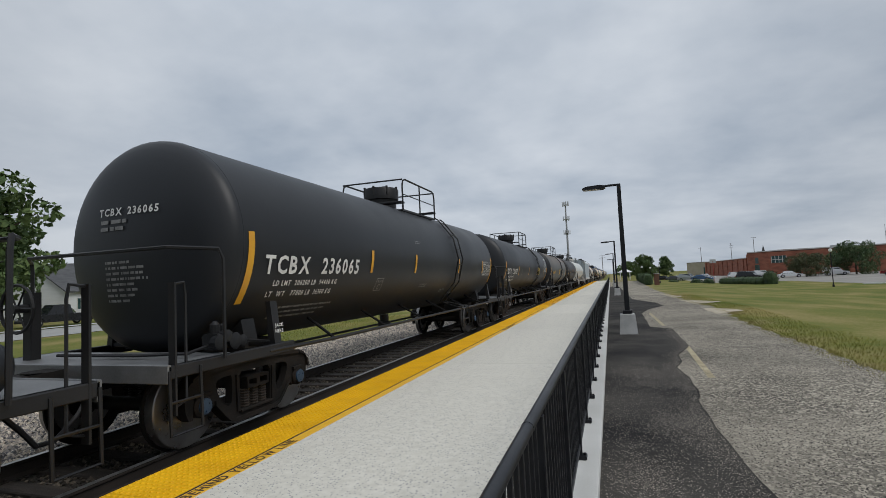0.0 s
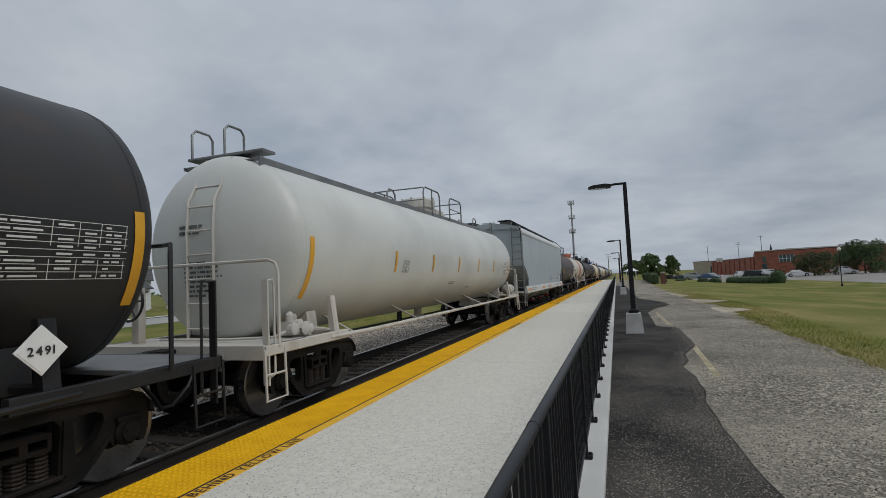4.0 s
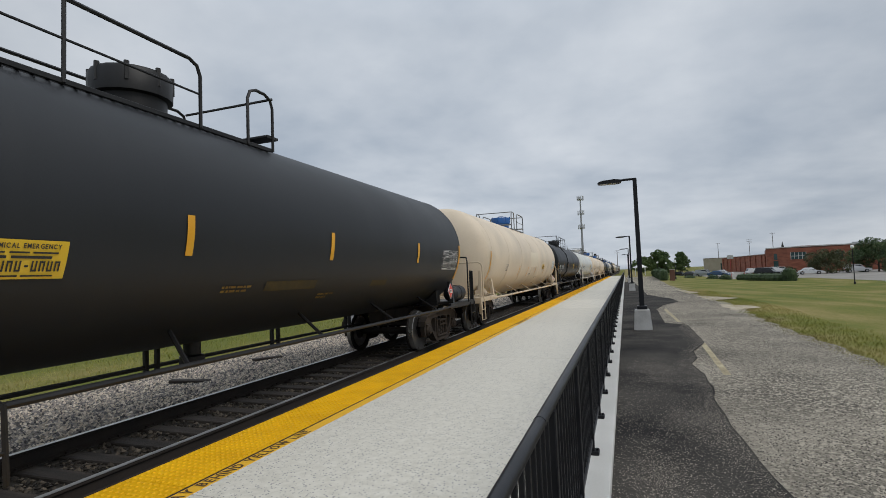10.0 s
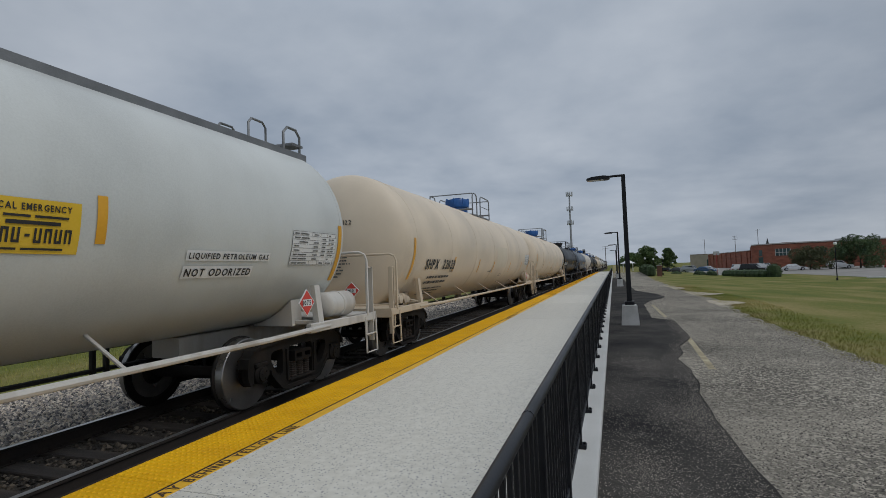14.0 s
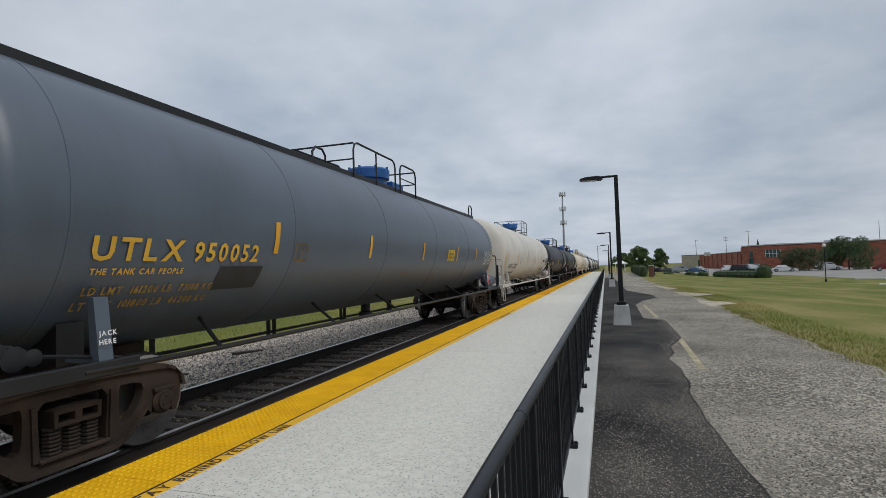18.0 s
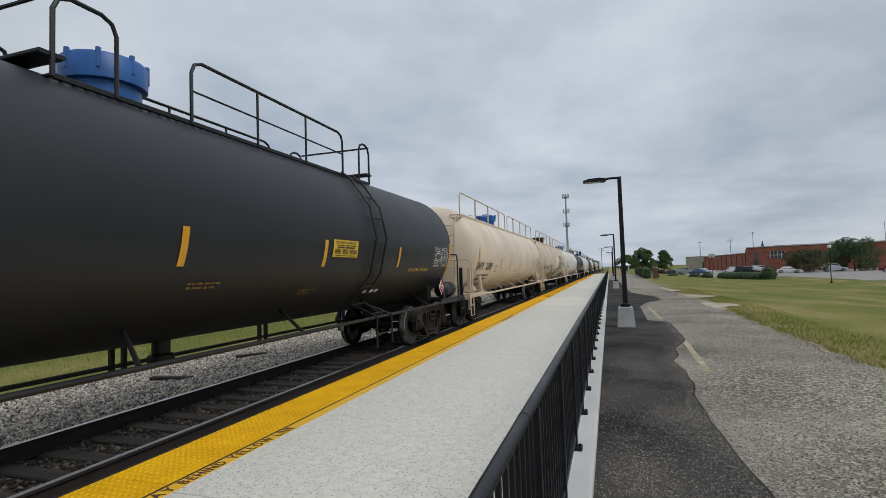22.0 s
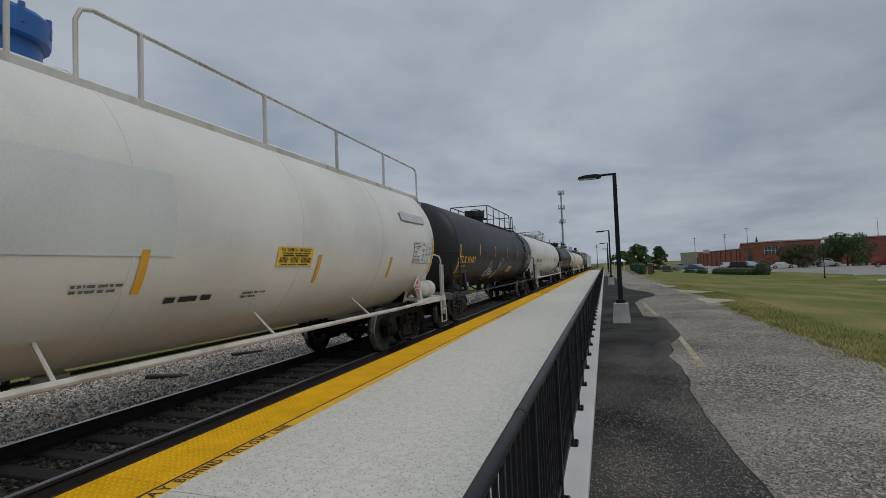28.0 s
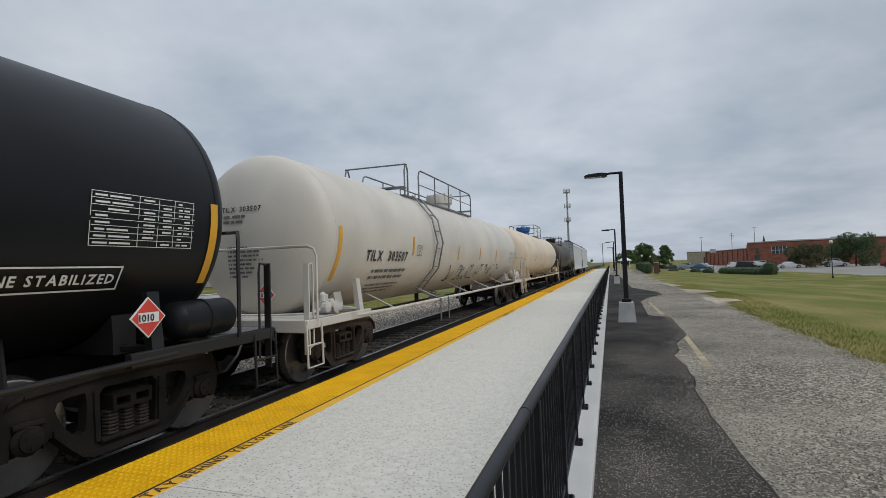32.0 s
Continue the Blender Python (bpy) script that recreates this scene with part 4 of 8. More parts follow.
        rows = [(ya + w * a, ya + w * b, za + h * r, h * q) for a, b, r, q in ((0.10, 0.40, 0.66, 0.045), (0.44, 0.62, 0.66, 0.045), (0.65, 0.90, 0.66, 0.045), (0.14, 0.42, 0.53, 0.07), (0.46, 0.84, 0.53, 0.07), (0.10, 0.28, 0.07, 0.04), (0.31, 0.55, 0.07, 0.04), (0.58, 0.88, 0.07, 0.04))]
        for i in range(12):
            u0 = ya + w * (0.065 + 0.074 * i)
            if i in (3, 7):
                rows.append((u0 + w * 0.01, u0 + w * 0.045, za + h * 0.31, h * 0.05))
            else:
                rows += [(u0, u0 + w * 0.017, za + h * 0.20, h * 0.27), (u0 + w * 0.036, u0 + w * 0.053, za + h * 0.20, h * 0.27), (u0 + w * 0.017, u0 + w * 0.036, za + h * (0.42 if i % 2 else 0.20), h * 0.05)]
        tagged(part("sign_writing", B.bars(rows, 0.018), M_LET_K, sg, smooth=0), kind="stuff")
    for txt, y, z, sz, boxed in cargo:
        sz = sz / text_width(txt) if sz > 0.5 else sz
        yy = B.y1 - y - text_width(txt) * sz
        n = lettering([txt], sz, lambda u, v: B.side(yy + u, z + v, 0.018))
        w = max(p[1] for p in n.v) - yy
        part("cargo_name", n, ink if not light or boxed != "dark" else M_LET_W, tank, smooth=0)
        if boxed == "box":
            part("name_box", B.bars([(yy - 0.06, yy + w + 0.06, z - 0.06, 0.014), (yy - 0.06, yy + w + 0.06, z + sz * 0.73 + 0.05, 0.014), (yy - 0.06, yy - 0.045, z - 0.06, sz * 0.73 + 0.12), (yy + w + 0.045, yy + w + 0.06, z - 0.06, sz * 0.73 + 0.12)], 0.016), ink, tank, smooth=0)
        if boxed == "plate":
            part("name_plate", B.patch(yy - 0.03, yy + w + 0.03, z - 0.022, z + sz * 0.73 + 0.022, 0.011, nz=3), M_PLAC_W, tank, smooth=60)
    for ya, yb, za, zb, mt in ghost:
        part("repainted_patch", B.patch(B.y0 + ya, B.y0 + yb, za, zb, 0.007), mt, tank, smooth=60)
    # tank saddles, end sills, decks
    for k in (-1, 1):
        c = k * (H - TRUCK_IN)
        sad = Shape()
        ring = [(R + 0.02) * math.sin(a) for a in (radians(d) for d in range(-44, 45, 8))]
        poly = [(x, zc - math.sqrt((R + 0.02) ** 2 - x * x)) for x in ring]
        sad.prism([(1.0, 0.98), (1.0, 1.10)] + [p for p in reversed(poly)] + [(-1.0, 1.10), (-1.0, 0.98)], 1, c - 0.12, c + 0.12)
        part("saddle", sad, frame_mat, car)
        for sx in (-1, 1):
            post_ = Shape()
            post_.prism([(sx * 1.32, 1.0), (sx * 1.42, 1.0), (sx * 1.35, 1.56), (sx * 1.28, 1.56)], 1, c - 0.065, c + 0.065)
            post_.bar(min(sx * 0.9, sx * 1.34), max(sx * 0.9, sx * 1.34), c - 0.05, c + 0.05, 1.0, 1.06, 0.01)
            part("jack_post", post_, post_mat or frame_mat, car)
        s = Shape()
        ya, yb = sorted((k * (H - 0.55), k * (H - 3.4)))
        s.bar(-0.22, 0.22, ya, yb, 0.72, 0.98, 0.02)
        part("draft_sill", s, truck_mat if not light else frame_mat, car)
        s = Shape()
        ya, yb = sorted((k * (H - 0.34), k * (H - 1.25)))
        s.bar(-1.42, 1.42, ya, yb, 0.98, 1.03, 0.008)
        ye = k * (H - 0.34)
        s.bar(-1.44, 1.44, ye - 0.02, ye + 0.02, 0.86, 1.04, 0.008)
        part("end_deck", s, frame_mat if light else M_GRATE, car, "grated steel end deck")
        for sx in (-1, 1):
            ya, yb = sorted((k * (H - 0.34), k * (H - TRUCK_IN - 0.3)))
            part("side_sill", Shape().bar(sx * 1.40 - 0.04, sx * 1.40 + 0.04, ya, yb, 0.90, 1.03, 0.01), frame_mat, car)
            y1 = k * (H - 0.62)
            y2 = k * (H - 0.34)
            st = Shape().path([(sx * 1.44, y2, 0.98), (sx * 1.46, y2, 0.38), (sx * 1.46, y1 - k * 0.1, 0.38), (sx * 1.44, y1 - k * 0.1, 0.98)], 0.018, 6)
            st.rod((sx * 1.45, y2, 0.68), (sx * 1.45, y1 - k * 0.1, 0.68), 0.014, 5)
            part("sill_step", st, frame_mat, car)
        c = 0.14
        if light:
            x, y, z = 1.44, k * (H - 0.62), 2.07
            rail = Shape().path([(-x, y, 1.0), (-x, y, z - c), (-x + c * 0.3, y, z - c * 0.3), (-x + c, y, z), (x - c, y, z), (x - c * 0.3, y, z - c * 0.3), (x, y, z - c), (x, y, 1.0)], 0.022, 6)
        else:
            x, y, z, y2 = 1.48, k * (H - 1.02), 2.20, k * (H - 0.70)
            rail = Shape().path([(-x, y, 1.0), (-x, y, z - c), (-x + 0.03, y + k * 0.03, z - 0.03), (-1.05, y2, z), (1.05, y2, z), (x - 0.03, y + k * 0.03, z - 0.03), (x, y, z - c), (x, y, 1.0)], 0.022, 6)
        part("end_handrail", rail, frame_mat, car)
        px = -k * 1.40
        for gx in (1.40, -1.40):
            g = Shape().bar(gx - 0.045, gx + 0.045, k * (H - 0.42) - 0.012, k * (H - 0.42) + 0.012, 0.55, 1.82, 0.004)
            g.path([(gx, k * (H - 0.42), 1.80), (gx, k * (H - 0.56), 1.82), (gx, k * (H - 0.58), 1.70), (gx, k * (H - 0.58), 0.66), (gx, k * (H - 0.44), 0.62)], 0.015, 5)
            part("grab_iron", g, frame_mat, car)
    # side pipes along the tank, with struts
    strut_ys = [-6.0 + 2.67 * i for i in range(5)] if light else [-H + 3.3 + (2 * H - 6.6) * i / 5 for i in range(6)]
    for sx in (-1, 1):
        part("side_pipe", Shape().path([(sx * 1.42, -H + TRUCK_IN - 0.2, 0.96), (sx * 1.45, -H + TRUCK_IN + 1.2, 0.94), (sx * 1.45, H - TRUCK_IN - 1.2, 0.94), (sx * 1.42, H - TRUCK_IN + 0.2, 0.96)], 0.034 if light else 0.028, 8), frame_mat, car)
        for y in strut_ys:
            p = B.side(y + (0.12 if light else 0.35), 1.23, 0.0, sx)
            part("pipe_strut", Shape().rod(p, (sx * 1.45, y, 0.95), 0.019 if light else 0.024, 6), frame_mat, car)
    # brake rigging below the tank
    part("brake_rod", Shape().path([(-0.5, -H + 3.2, 0.66), (-0.5, H - 3.2, 0.66)], 0.028, 6), M_BLACK, car)
    part("train_pipe", Shape().path([(-0.9, -H + 3.0, 0.88), (-0.9, H - 3.0, 0.86)], 0.022, 6), M_BLACK, car)
    for i in range(min(3, hangers) if light else hangers):
        y = -H + 4.0 + (2 * H - 8.0) * i / max(1, (min(3, hangers) if light else hangers) - 1)
        for dy in (0.0, 0.17):
            part("rod_hanger", Shape().bar(-0.53, -0.47, y + dy, y + dy + 0.055, 0.60, 1.06, 0.006), M_BLACK, car)
    # outlet valve, reservoir, brake valve, hand brake
    part("bottom_outlet", Shape().lathe([(0.16, 0.0), (0.16, 0.12), (0.11, 0.14), (0.11, 0.3)], 2, (0, 0.3, 0.66), 12), frame_mat, car)
    yr = H - 1.75
    if reservoir:
        part("air_reservoir", Shape().lathe([(0.05, 0.0), (0.15, 0.04), (0.20, 0.11), (0.20, 0.42), (0.212, 0.425), (0.212, 0.465), (0.20, 0.47), (0.20, 0.78), (0.15, 0.85), (0.05, 0.89)], 1, (1.20, yr, 1.24), 18), frame_mat if light else paint_m, car, "short round-ended air reservoir")
    v = Shape().bar(1.02, 1.26, -H + 1.18, -H + 1.42, 1.06, 1.24, 0.03)
    for dy, z, r in ((-0.10, 1.15, 0.075), (0.02, 1.21, 0.06), (0.14, 1.14, 0.085), (0.27, 1.13, 0.06)):
        v.lathe([(r * 0.5, -0.05), (r, -0.03), (r, 0.03), (r * 1.15, 0.035), (r * 1.15, 0.055), (r * 0.4, 0.07)], 0, (1.24, -H + 1.26 + dy, z), 10)
    v.lathe([(0.055, 0), (0.055, 0.12), (0.02, 0.16)], 2, (1.14, -H + 1.25, 1.22), 10)
    v.lathe([(0.035, 0), (0.035, 0.10), (0.015, 0.12)], 2, (1.12, -H + 1.38, 1.22), 8)
    v.path([(1.18, -H + 1.1, 1.12), (1.2, -H + 0.8, 1.08), (0.6, -H + 0.72, 1.07), (-0.6, -H + 0.72, 1.07)], 0.018, 5)
    v.path([(1.22, -H + 1.5, 1.14), (1.3, -H + 1.75, 1.10), (1.36, -H + 2.2, 1.02)], 0.018, 5)
    part("brake_valve", v, frame_mat, car)
    hb = spoked_wheel((-0.95, -H + 0.52, 1.62), 0.27)
    part("hand_brake_wheel", hb, M_BLACK, car, "black spoked hand brake wheel")
    part("brake_mast", Shape().bar(-1.02, -0.88, -H + 0.62, -H + 0.74, 1.0, 1.8, 0.01), frame_mat, car)
    if not light:
        jack = lettering(["JACK", "HERE"], 0.058, lambda u, v: (1.432 - 0.1 * v, -H + TRUCK_IN - 0.08 + u, 1.24 + v), 1.25)
        part("jack_mark", jack, M_LET_W, car, smooth=0)
    if un is not None:
        placard(B, (0.30, B.end(0.3, 1.55, 0)[1] - 0.05, 1.36), un, red, car, "y")
        placard(B, (1.50, H - placard_y, 1.34), un, red, car, "x")
    # the crown
    zt = zc + R
    if top == "centre":
        rm = frame_mat if not light else M_GRATE
        runs = runs or [plat]
        y0, y1 = runs[0][0], runs[-1][1]
        zr = zt + 0.58
        for sx in (-1, 1):
            part("walkway", grating(min(sx * 0.46, sx * 0.80), max(sx * 0.46, sx * 0.80), y0, y1, zt - 0.16), M_BLACK if not light else M_GRATE, car)
            for ya, yb in runs:
                part("guard_rail", long_rail(sx * 0.80, ya, yb, zt - 0.2, zr, 0), rm, car)
                for i in range(1, max(1, round((yb - ya) / 1.3))):
                    yp = ya + (yb - ya) * i / max(1, round((yb - ya) / 1.3))
                    part("rail_post", Shape().rod((sx * 0.80, yp, zt - 0.2), (sx * 0.80, yp, zr), 0.019, 6), rm, car)
            longest = max(runs, key=lambda r: r[1] - r[0])
            part("mid_rail", Shape().rod((sx * 0.80, longest[0], zt + 0.2), (sx * 0.80, longest[1], zt + 0.2), 0.014, 6), rm, car)
        for y in (y0, y1):
            part("end_rail", Shape().path([(-0.80, y, zr - 0.02), (0.80, y, zr - 0.02)], 0.019, 6), rm, car)
            part("cross_step", Shape().bar(-0.80, 0.80, y - 0.12, y + 0.12, zt - 0.02, zt + 0.02, 0.008), M_BLACK if not light else M_GRATE, car)
        dome(car, zt, 0.44, 0.46, dome_mat or frame_mat, dome_y if dome_y is not None else y0 + dome_at)
    elif top == "rails":
        ya, yb = -H + 1.05, H - 1.0
        bays = [(ya, gap), (gap + 0.55, yb)]
        wm = frame_mat if light else M_BLACK
        for x in (1.0, -1.0):
            if x < 0:
                ya, yb = gap - 1.6, gap + 1.8
            part("walkway", grating(min(x * 0.66, x), max(x * 0.66, x), ya, yb, 3.53 - 3.85 + zt, 0.2), wm, car)
            part("walkway_edge", Shape().bar(x - 0.012, x + 0.018, ya, yb, zt - 0.43, zt - 0.315, 0.004), wm, car)
        ya, zr = -H + 1.05, zt + 0.37
        for y0, y1 in bays:
            part("guard_rail", long_rail(1.0, y0, y1, zt - 0.42, zr, 0), wm, car)
            n_post = int((y1 - y0 - 0.5) / 1.985)
            for i in range(n_post):
                y = y0 + 1.985 * (i + 1) if y0 == ya else y1 - 1.985 * (i + 1)
                part("rail_post", Shape().bar(0.975, 1.025, y - 0.02, y + 0.02, zt - 0.45, zr, 0.005), wm, car)
                part("post_foot", Shape().bar(0.75, 1.04, y - 0.06, y + 0.06, zt - 0.47, zt - 0.41, 0.008), wm, car)
        part("guard_rail", long_rail(-1.0, gap - 0.8, gap + 0.9, zt - 0.42, zr, 0), wm, car)
        part("grab_loop", Shape().path([(-0.9, gap - 1.2, zt - 0.3), (-0.9, gap - 1.2, zt + 0.25), (-0.2, gap - 1.2, zt + 0.3), (-0.2, gap - 1.2, zt)], 0.022, 6), wm, car)
        dome(car, zt, 0.48, 0.40, dome_mat or frame_mat, gap + 0.45)
        part("relief_valve", Shape().lathe([(0.10, -0.1), (0.10, 0.18), (0.14, 0.2), (0.14, 0.28), (0.06, 0.34)], 2, (0.1, gap - 0.35, zt), 10), dome_mat or frame_mat, car)
    elif top == "board":
        wm = M_GRATE if light else M_BLACK
        part("walkway", grating(0.34, 0.69, B.y0 - 0.1, B.y1 + 0.1, zt - 0.11, 0.2), wm, car)
        part("walkway_edge", Shape().bar(0.69, 0.715, B.y0 - 0.1, B.y1 + 0.1, zt - 0.235, zt - 0.10, 0.004), wm, car)
        part("walkway", grating(-0.69, -0.34, B.y0 - 0.1, B.y1 + 0.1, zt - 0.11, 0.2), wm, car)
        for i in range(9):
            y = B.y0 + 0.3 + (D - 0.6) * i / 8
            part("walkway_bracket", Shape().bar(0.42, 0.70, y - 0.05, y + 0.05, zt - 0.24, zt - 0.13, 0.01), frame_mat, car)
        for y in (-2.95, B.y1 - 0.47):
            h = 0.12 if y == -2.95 else 0.26
            part("grab_loop", Shape().path([(0.69, y, zt - 0.2), (0.69, y, zt + h - 0.1), (0.69, y + 0.1, zt + h), (0.69, y + 0.32, zt + h), (0.69, y + 0.42, zt + h - 0.1), (0.69, y + 0.42, zt - 0.2)], 0.022, 6), wm, car)
        first, second = runs or [(-0.75, 0.55), (1.45, 2.65)]
        for sx in (-1, 1):
            part("guard_rail", long_rail(sx * 0.72, first[0], first[1], zt - 0.2, zt + 0.53, 0), wm, car)
            part("rail_post", Shape().rod((sx * 0.72, sum(first) / 2, zt - 0.2), (sx * 0.72, sum(first) / 2, zt + 0.53), 0.019, 6), wm, car)
            part("guard_rail", long_rail(sx * 0.72, second[0], second[1], zt - 0.2, zt + 0.53, 0), wm, car)
            part("mid_rail", Shape().rod((sx * 0.72, second[0], zt + 0.18), (sx * 0.72, second[1], zt + 0.18), 0.016, 6), wm, car)
        for y in (first[0], second[1]):
            part("end_rail", Shape().path([(-0.72, y, zt + 0.5), (0.72, y, zt + 0.5)], 0.019, 6), wm, car)
            part("end_rail", Shape().path([(-0.72, y, zt + 0.18), (0.72, y, zt + 0.18)], 0.016, 6), wm, car)
        dome(car, zt, 0.5, 0.40, dome_mat or frame_mat, dome_y or 0.65)
        part("valve_box", Shape().bar(-0.3, 0.3, -0.35, 0.35, zt - 0.1, zt + 0.22, 0.03), dome_mat or frame_mat, car, at=pose(0, (dome_y or 0.65) + 1.1, 0))
    # ladders
    lm = frame_mat if not light else M_GRATE
    if top in ("rails", "board") and light or top == "rails":
        for k, ye in ((-1, B.y0 - B.head - 0.06), (1, B.y1 + B.head + 0.06)):
            rows = [(-k * 0.45, zt - 0.36), (-k * 0.16, zt - 0.52), (-k * 0.04, zc + 0.65), (0.0, zc + 0.2), (0.0, 1.03)]
            xa, xb = (-0.24, 0.22) if top == "board" else (0.42, 0.86) if k < 0 else (0.66, 1.06)
            if top == "board":
                rows[0] = (-k * 0.40, zt - 0.06)
            pa, pb = [(xa, ye + d, z) for d, z in rows], [(xb, ye + d, z) for d, z in rows]
            part("end_ladder", ladder(pa, pb, 8, 0.019), frame_mat, car)
            if top == "board":
                part("end_step", Shape().bar(-0.68, 0.70, ye - k * 0.62 - 0.15, ye - k * 0.62 + 0.15, zt + 0.0, zt + 0.04, 0.008), M_GRATE if light else M_BLACK, car)
                for x in (-0.62, 0.0):
                    part("grab_loop", Shape().path([(x, ye - k * 0.5, zt), (x, ye - k * 0.5, zt + 0.42), (x, ye - k * 0.58, zt + 0.5), (x, ye - k * 0.85, zt + 0.5), (x, ye - k * 0.92, zt + 0.42), (x, ye - k * 0.92, zt)], 0.02, 6), M_GRATE if light else M_BLACK, car)
    if ladder_at is not None:
        yl = B.y0 + ladder_at * D
        zs = [zt - 0.22, zc + 1.05, zc + 0.55, zc, zc - 0.6, zc - 1.1]
        pa = [B.side(yl, z, 0.09) for z in zs] + [(1.50, yl - 0.1, 0.95), (1.50, yl - 0.12, 0.42)]
        pb = [B.side(yl + 0.42, z, 0.09) for z in zs] + [(1.50, yl + 0.52, 0.95), (1.50, yl + 0.54, 0.42)]
        part("side_ladder", ladder(pa, pb, 9, 0.018), lm, car)
    running_gear(car, H, truck_mat, front + H, caps)
    if extras:
        extras(car, tank, B, H)
    return car, front + H


def hopper_car(label, front, rear, paint="hopper", near=True):
    L = rear - front
    H = L / 2
    car = thing("hopper_car", label, "hopper car", "cars of the freight train")
    pm, sm = PAINT[paint], PAINT["sill_grey"]
    # side sheets: tall plates with the ends cut back over the trucks
    for sx in (-1, 1):
        s = Shape()
        low = [(-H + 1.75, 1.26), (-H + 1.75, 1.62), (-H + 1.05, 2.10), (-H + 0.60, 2.22), (-H + 0.55, 3.68), (H - 0.55, 3.68), (H - 0.60, 2.22), (H - 1.05, 2.10), (H - 1.75, 1.62), (H - 1.75, 1.26)]
        s.prism(low, 0, sx * 1.53, sx * 1.585)
        part("side_sheet", s, pm, car)
        part("side_sill", Shape().prism([(sx * 1.50, 0.98), (sx * 1.62, 0.98), (sx * 1.64, 1.06), (sx * 1.60, 1.26), (sx * 1.54, 1.30), (sx * 1.50, 1.30)], 1, -H + 0.9, H - 0.9), sm, car)
        part("eave", Shape().prism([(sx * 1.50, 3.64), (sx * 1.62, 3.64), (sx * 1.63, 3.72), (sx * 1.40, 3.99), (sx * 1.34, 3.98)], 1, -H + 0.5, H - 0.5), sm, car)
        part("walkway", grating(min(sx * 0.55, sx * 1.12), max(sx * 0.55, sx * 1.12), -H + 0.4, H - 0.4, 4.28, 0.07), M_BLACK, car)
        for i in range(9):
            y = -H + 0.8 + (L - 1.6) * i / 8
            part("walkway_bracket", Shape().bar(min(sx * 0.58, sx * 1.10), max(sx * 0.58, sx * 1.10), y - 0.04, y + 0.04, 4.06, 4.26, 0.01), M_GRATE, car)
    roof = Shape().prism([(-1.40, 3.97), (-0.9, 4.10), (-0.35, 4.16), (0.35, 4.16), (0.9, 4.10), (1.40, 3.97), (1.40, 3.90), (-1.40, 3.90)], 1, -H + 0.52, H - 0.52)
    part("roof", roof, pm, car)
    for i in range(5):
        y = -H + 2.2 + (L - 4.4) * i / 4
        part("hatch_cover", Shape().bar(-0.32, 0.32, y - 1.3, y + 1.3, 4.15, 4.27, 0.04), sm, car)
    for k in (-1, 1):
        part("end_sheet", Shape().prism([(k * (H - 0.60), 3.92), (k * (H - 0.66), 3.92), (k * (H - 0.70), 2.30), (k * (H - 3.0), 1.18), (k * (H - 2.9), 1.12), (k * (H - 0.60), 2.24)], 0, -1.53, 1.53), pm, car)
        part("draft_sill", Shape().bar(-0.25, 0.25, min(k * (H - 0.5), k * (H - 3.6)), max(k * (H - 0.5), k * (H - 3.6)), 0.70, 1.02, 0.02), M_TRUCK, car)
        part("end_deck", Shape().bar(-1.5, 1.5, min(k * (H - 0.35), k * (H - 0.95)), max(k * (H - 0.35), k * (H - 0.95)), 1.02, 1.07, 0.01), sm, car)
        for sx in (-1, 1):
            y = k * (H - 0.50)
            part("end_ladder", ladder([(sx * 1.52, y, 3.95), (sx * 1.56, y, 0.45)], [(sx * 1.52, y - k * 0.42, 2.2), (sx * 1.56, y - k * 0.42, 0.45)] if False else [(sx * 1.12, y, 3.95), (sx * 1.12, y, 0.45)], 11, 0.022), M_GRATE, car)
            part("side_ladder", ladder([(sx * 1.57, y, 2.15), (sx * 1.57, y, 0.40)], [(sx * 1.57, y - k * 0.45, 2.05), (sx * 1.57, y - k * 0.45, 0.40)], 5, 0.020), M_GRATE, car)
            part("end_post", Shape().bar(sx * 1.1 - 0.04, sx * 1.1 + 0.04, k * (H - 0.95) - 0.04, k * (H - 0.95) + 0.04, 1.05, 2.2, 0.01), sm, car)
        part("corner_rail", Shape().path([(1.12, k * (H - 0.42), 4.26), (1.35, k * (H - 0.46), 4.1), (1.52, k * (H - 0.48), 3.8), (1.55, k * (H - 0.5), 3.3)], 0.02, 6), M_BLACK, car)
    # discharge bays
    for i in range(4):
        y = -H + 4.0 + (L - 8.0) * i / 3
        s = Shape()
        v = [(-1.45, y - 1.85, 1.05), (1.45, y - 1.85, 1.05), (1.45, y + 1.85, 1.05), (-1.45, y + 1.85, 1.05), (-0.62, y - 0.5, 0.50), (0.62, y - 0.5, 0.50), (0.62, y + 0.5, 0.50), (-0.62, y + 0.5, 0.50)]
        s.add(v, [(0, 1, 5, 4), (1, 2, 6, 5), (2, 3, 7, 6), (3, 0, 4, 7), (4, 5, 6, 7), (0, 3, 2, 1)])
        bay = part("discharge_bay", s, pm, car, smooth=0)
        g = Shape().bar(-0.66, 0.66, y - 0.55, y + 0.55, 0.42, 0.50, 0.02)
        gate = part("outlet_gate", g, M_TRUCK, bay)
        handle = Shape().bar(0.66, 0.90, y - 0.30, y - 0.14, 0.36, 0.46, 0.02).bar(0.66, 0.90, y + 0.10, y + 0.24, 0.36, 0.46, 0.02)
        handle.lathe([(0.06, 0), (0.06, 0.16)], 0, (0.80, y - 0.02, 0.41), 8)
        part("gate_crank", handle, M_REDGATE, bay, "red gate crank")
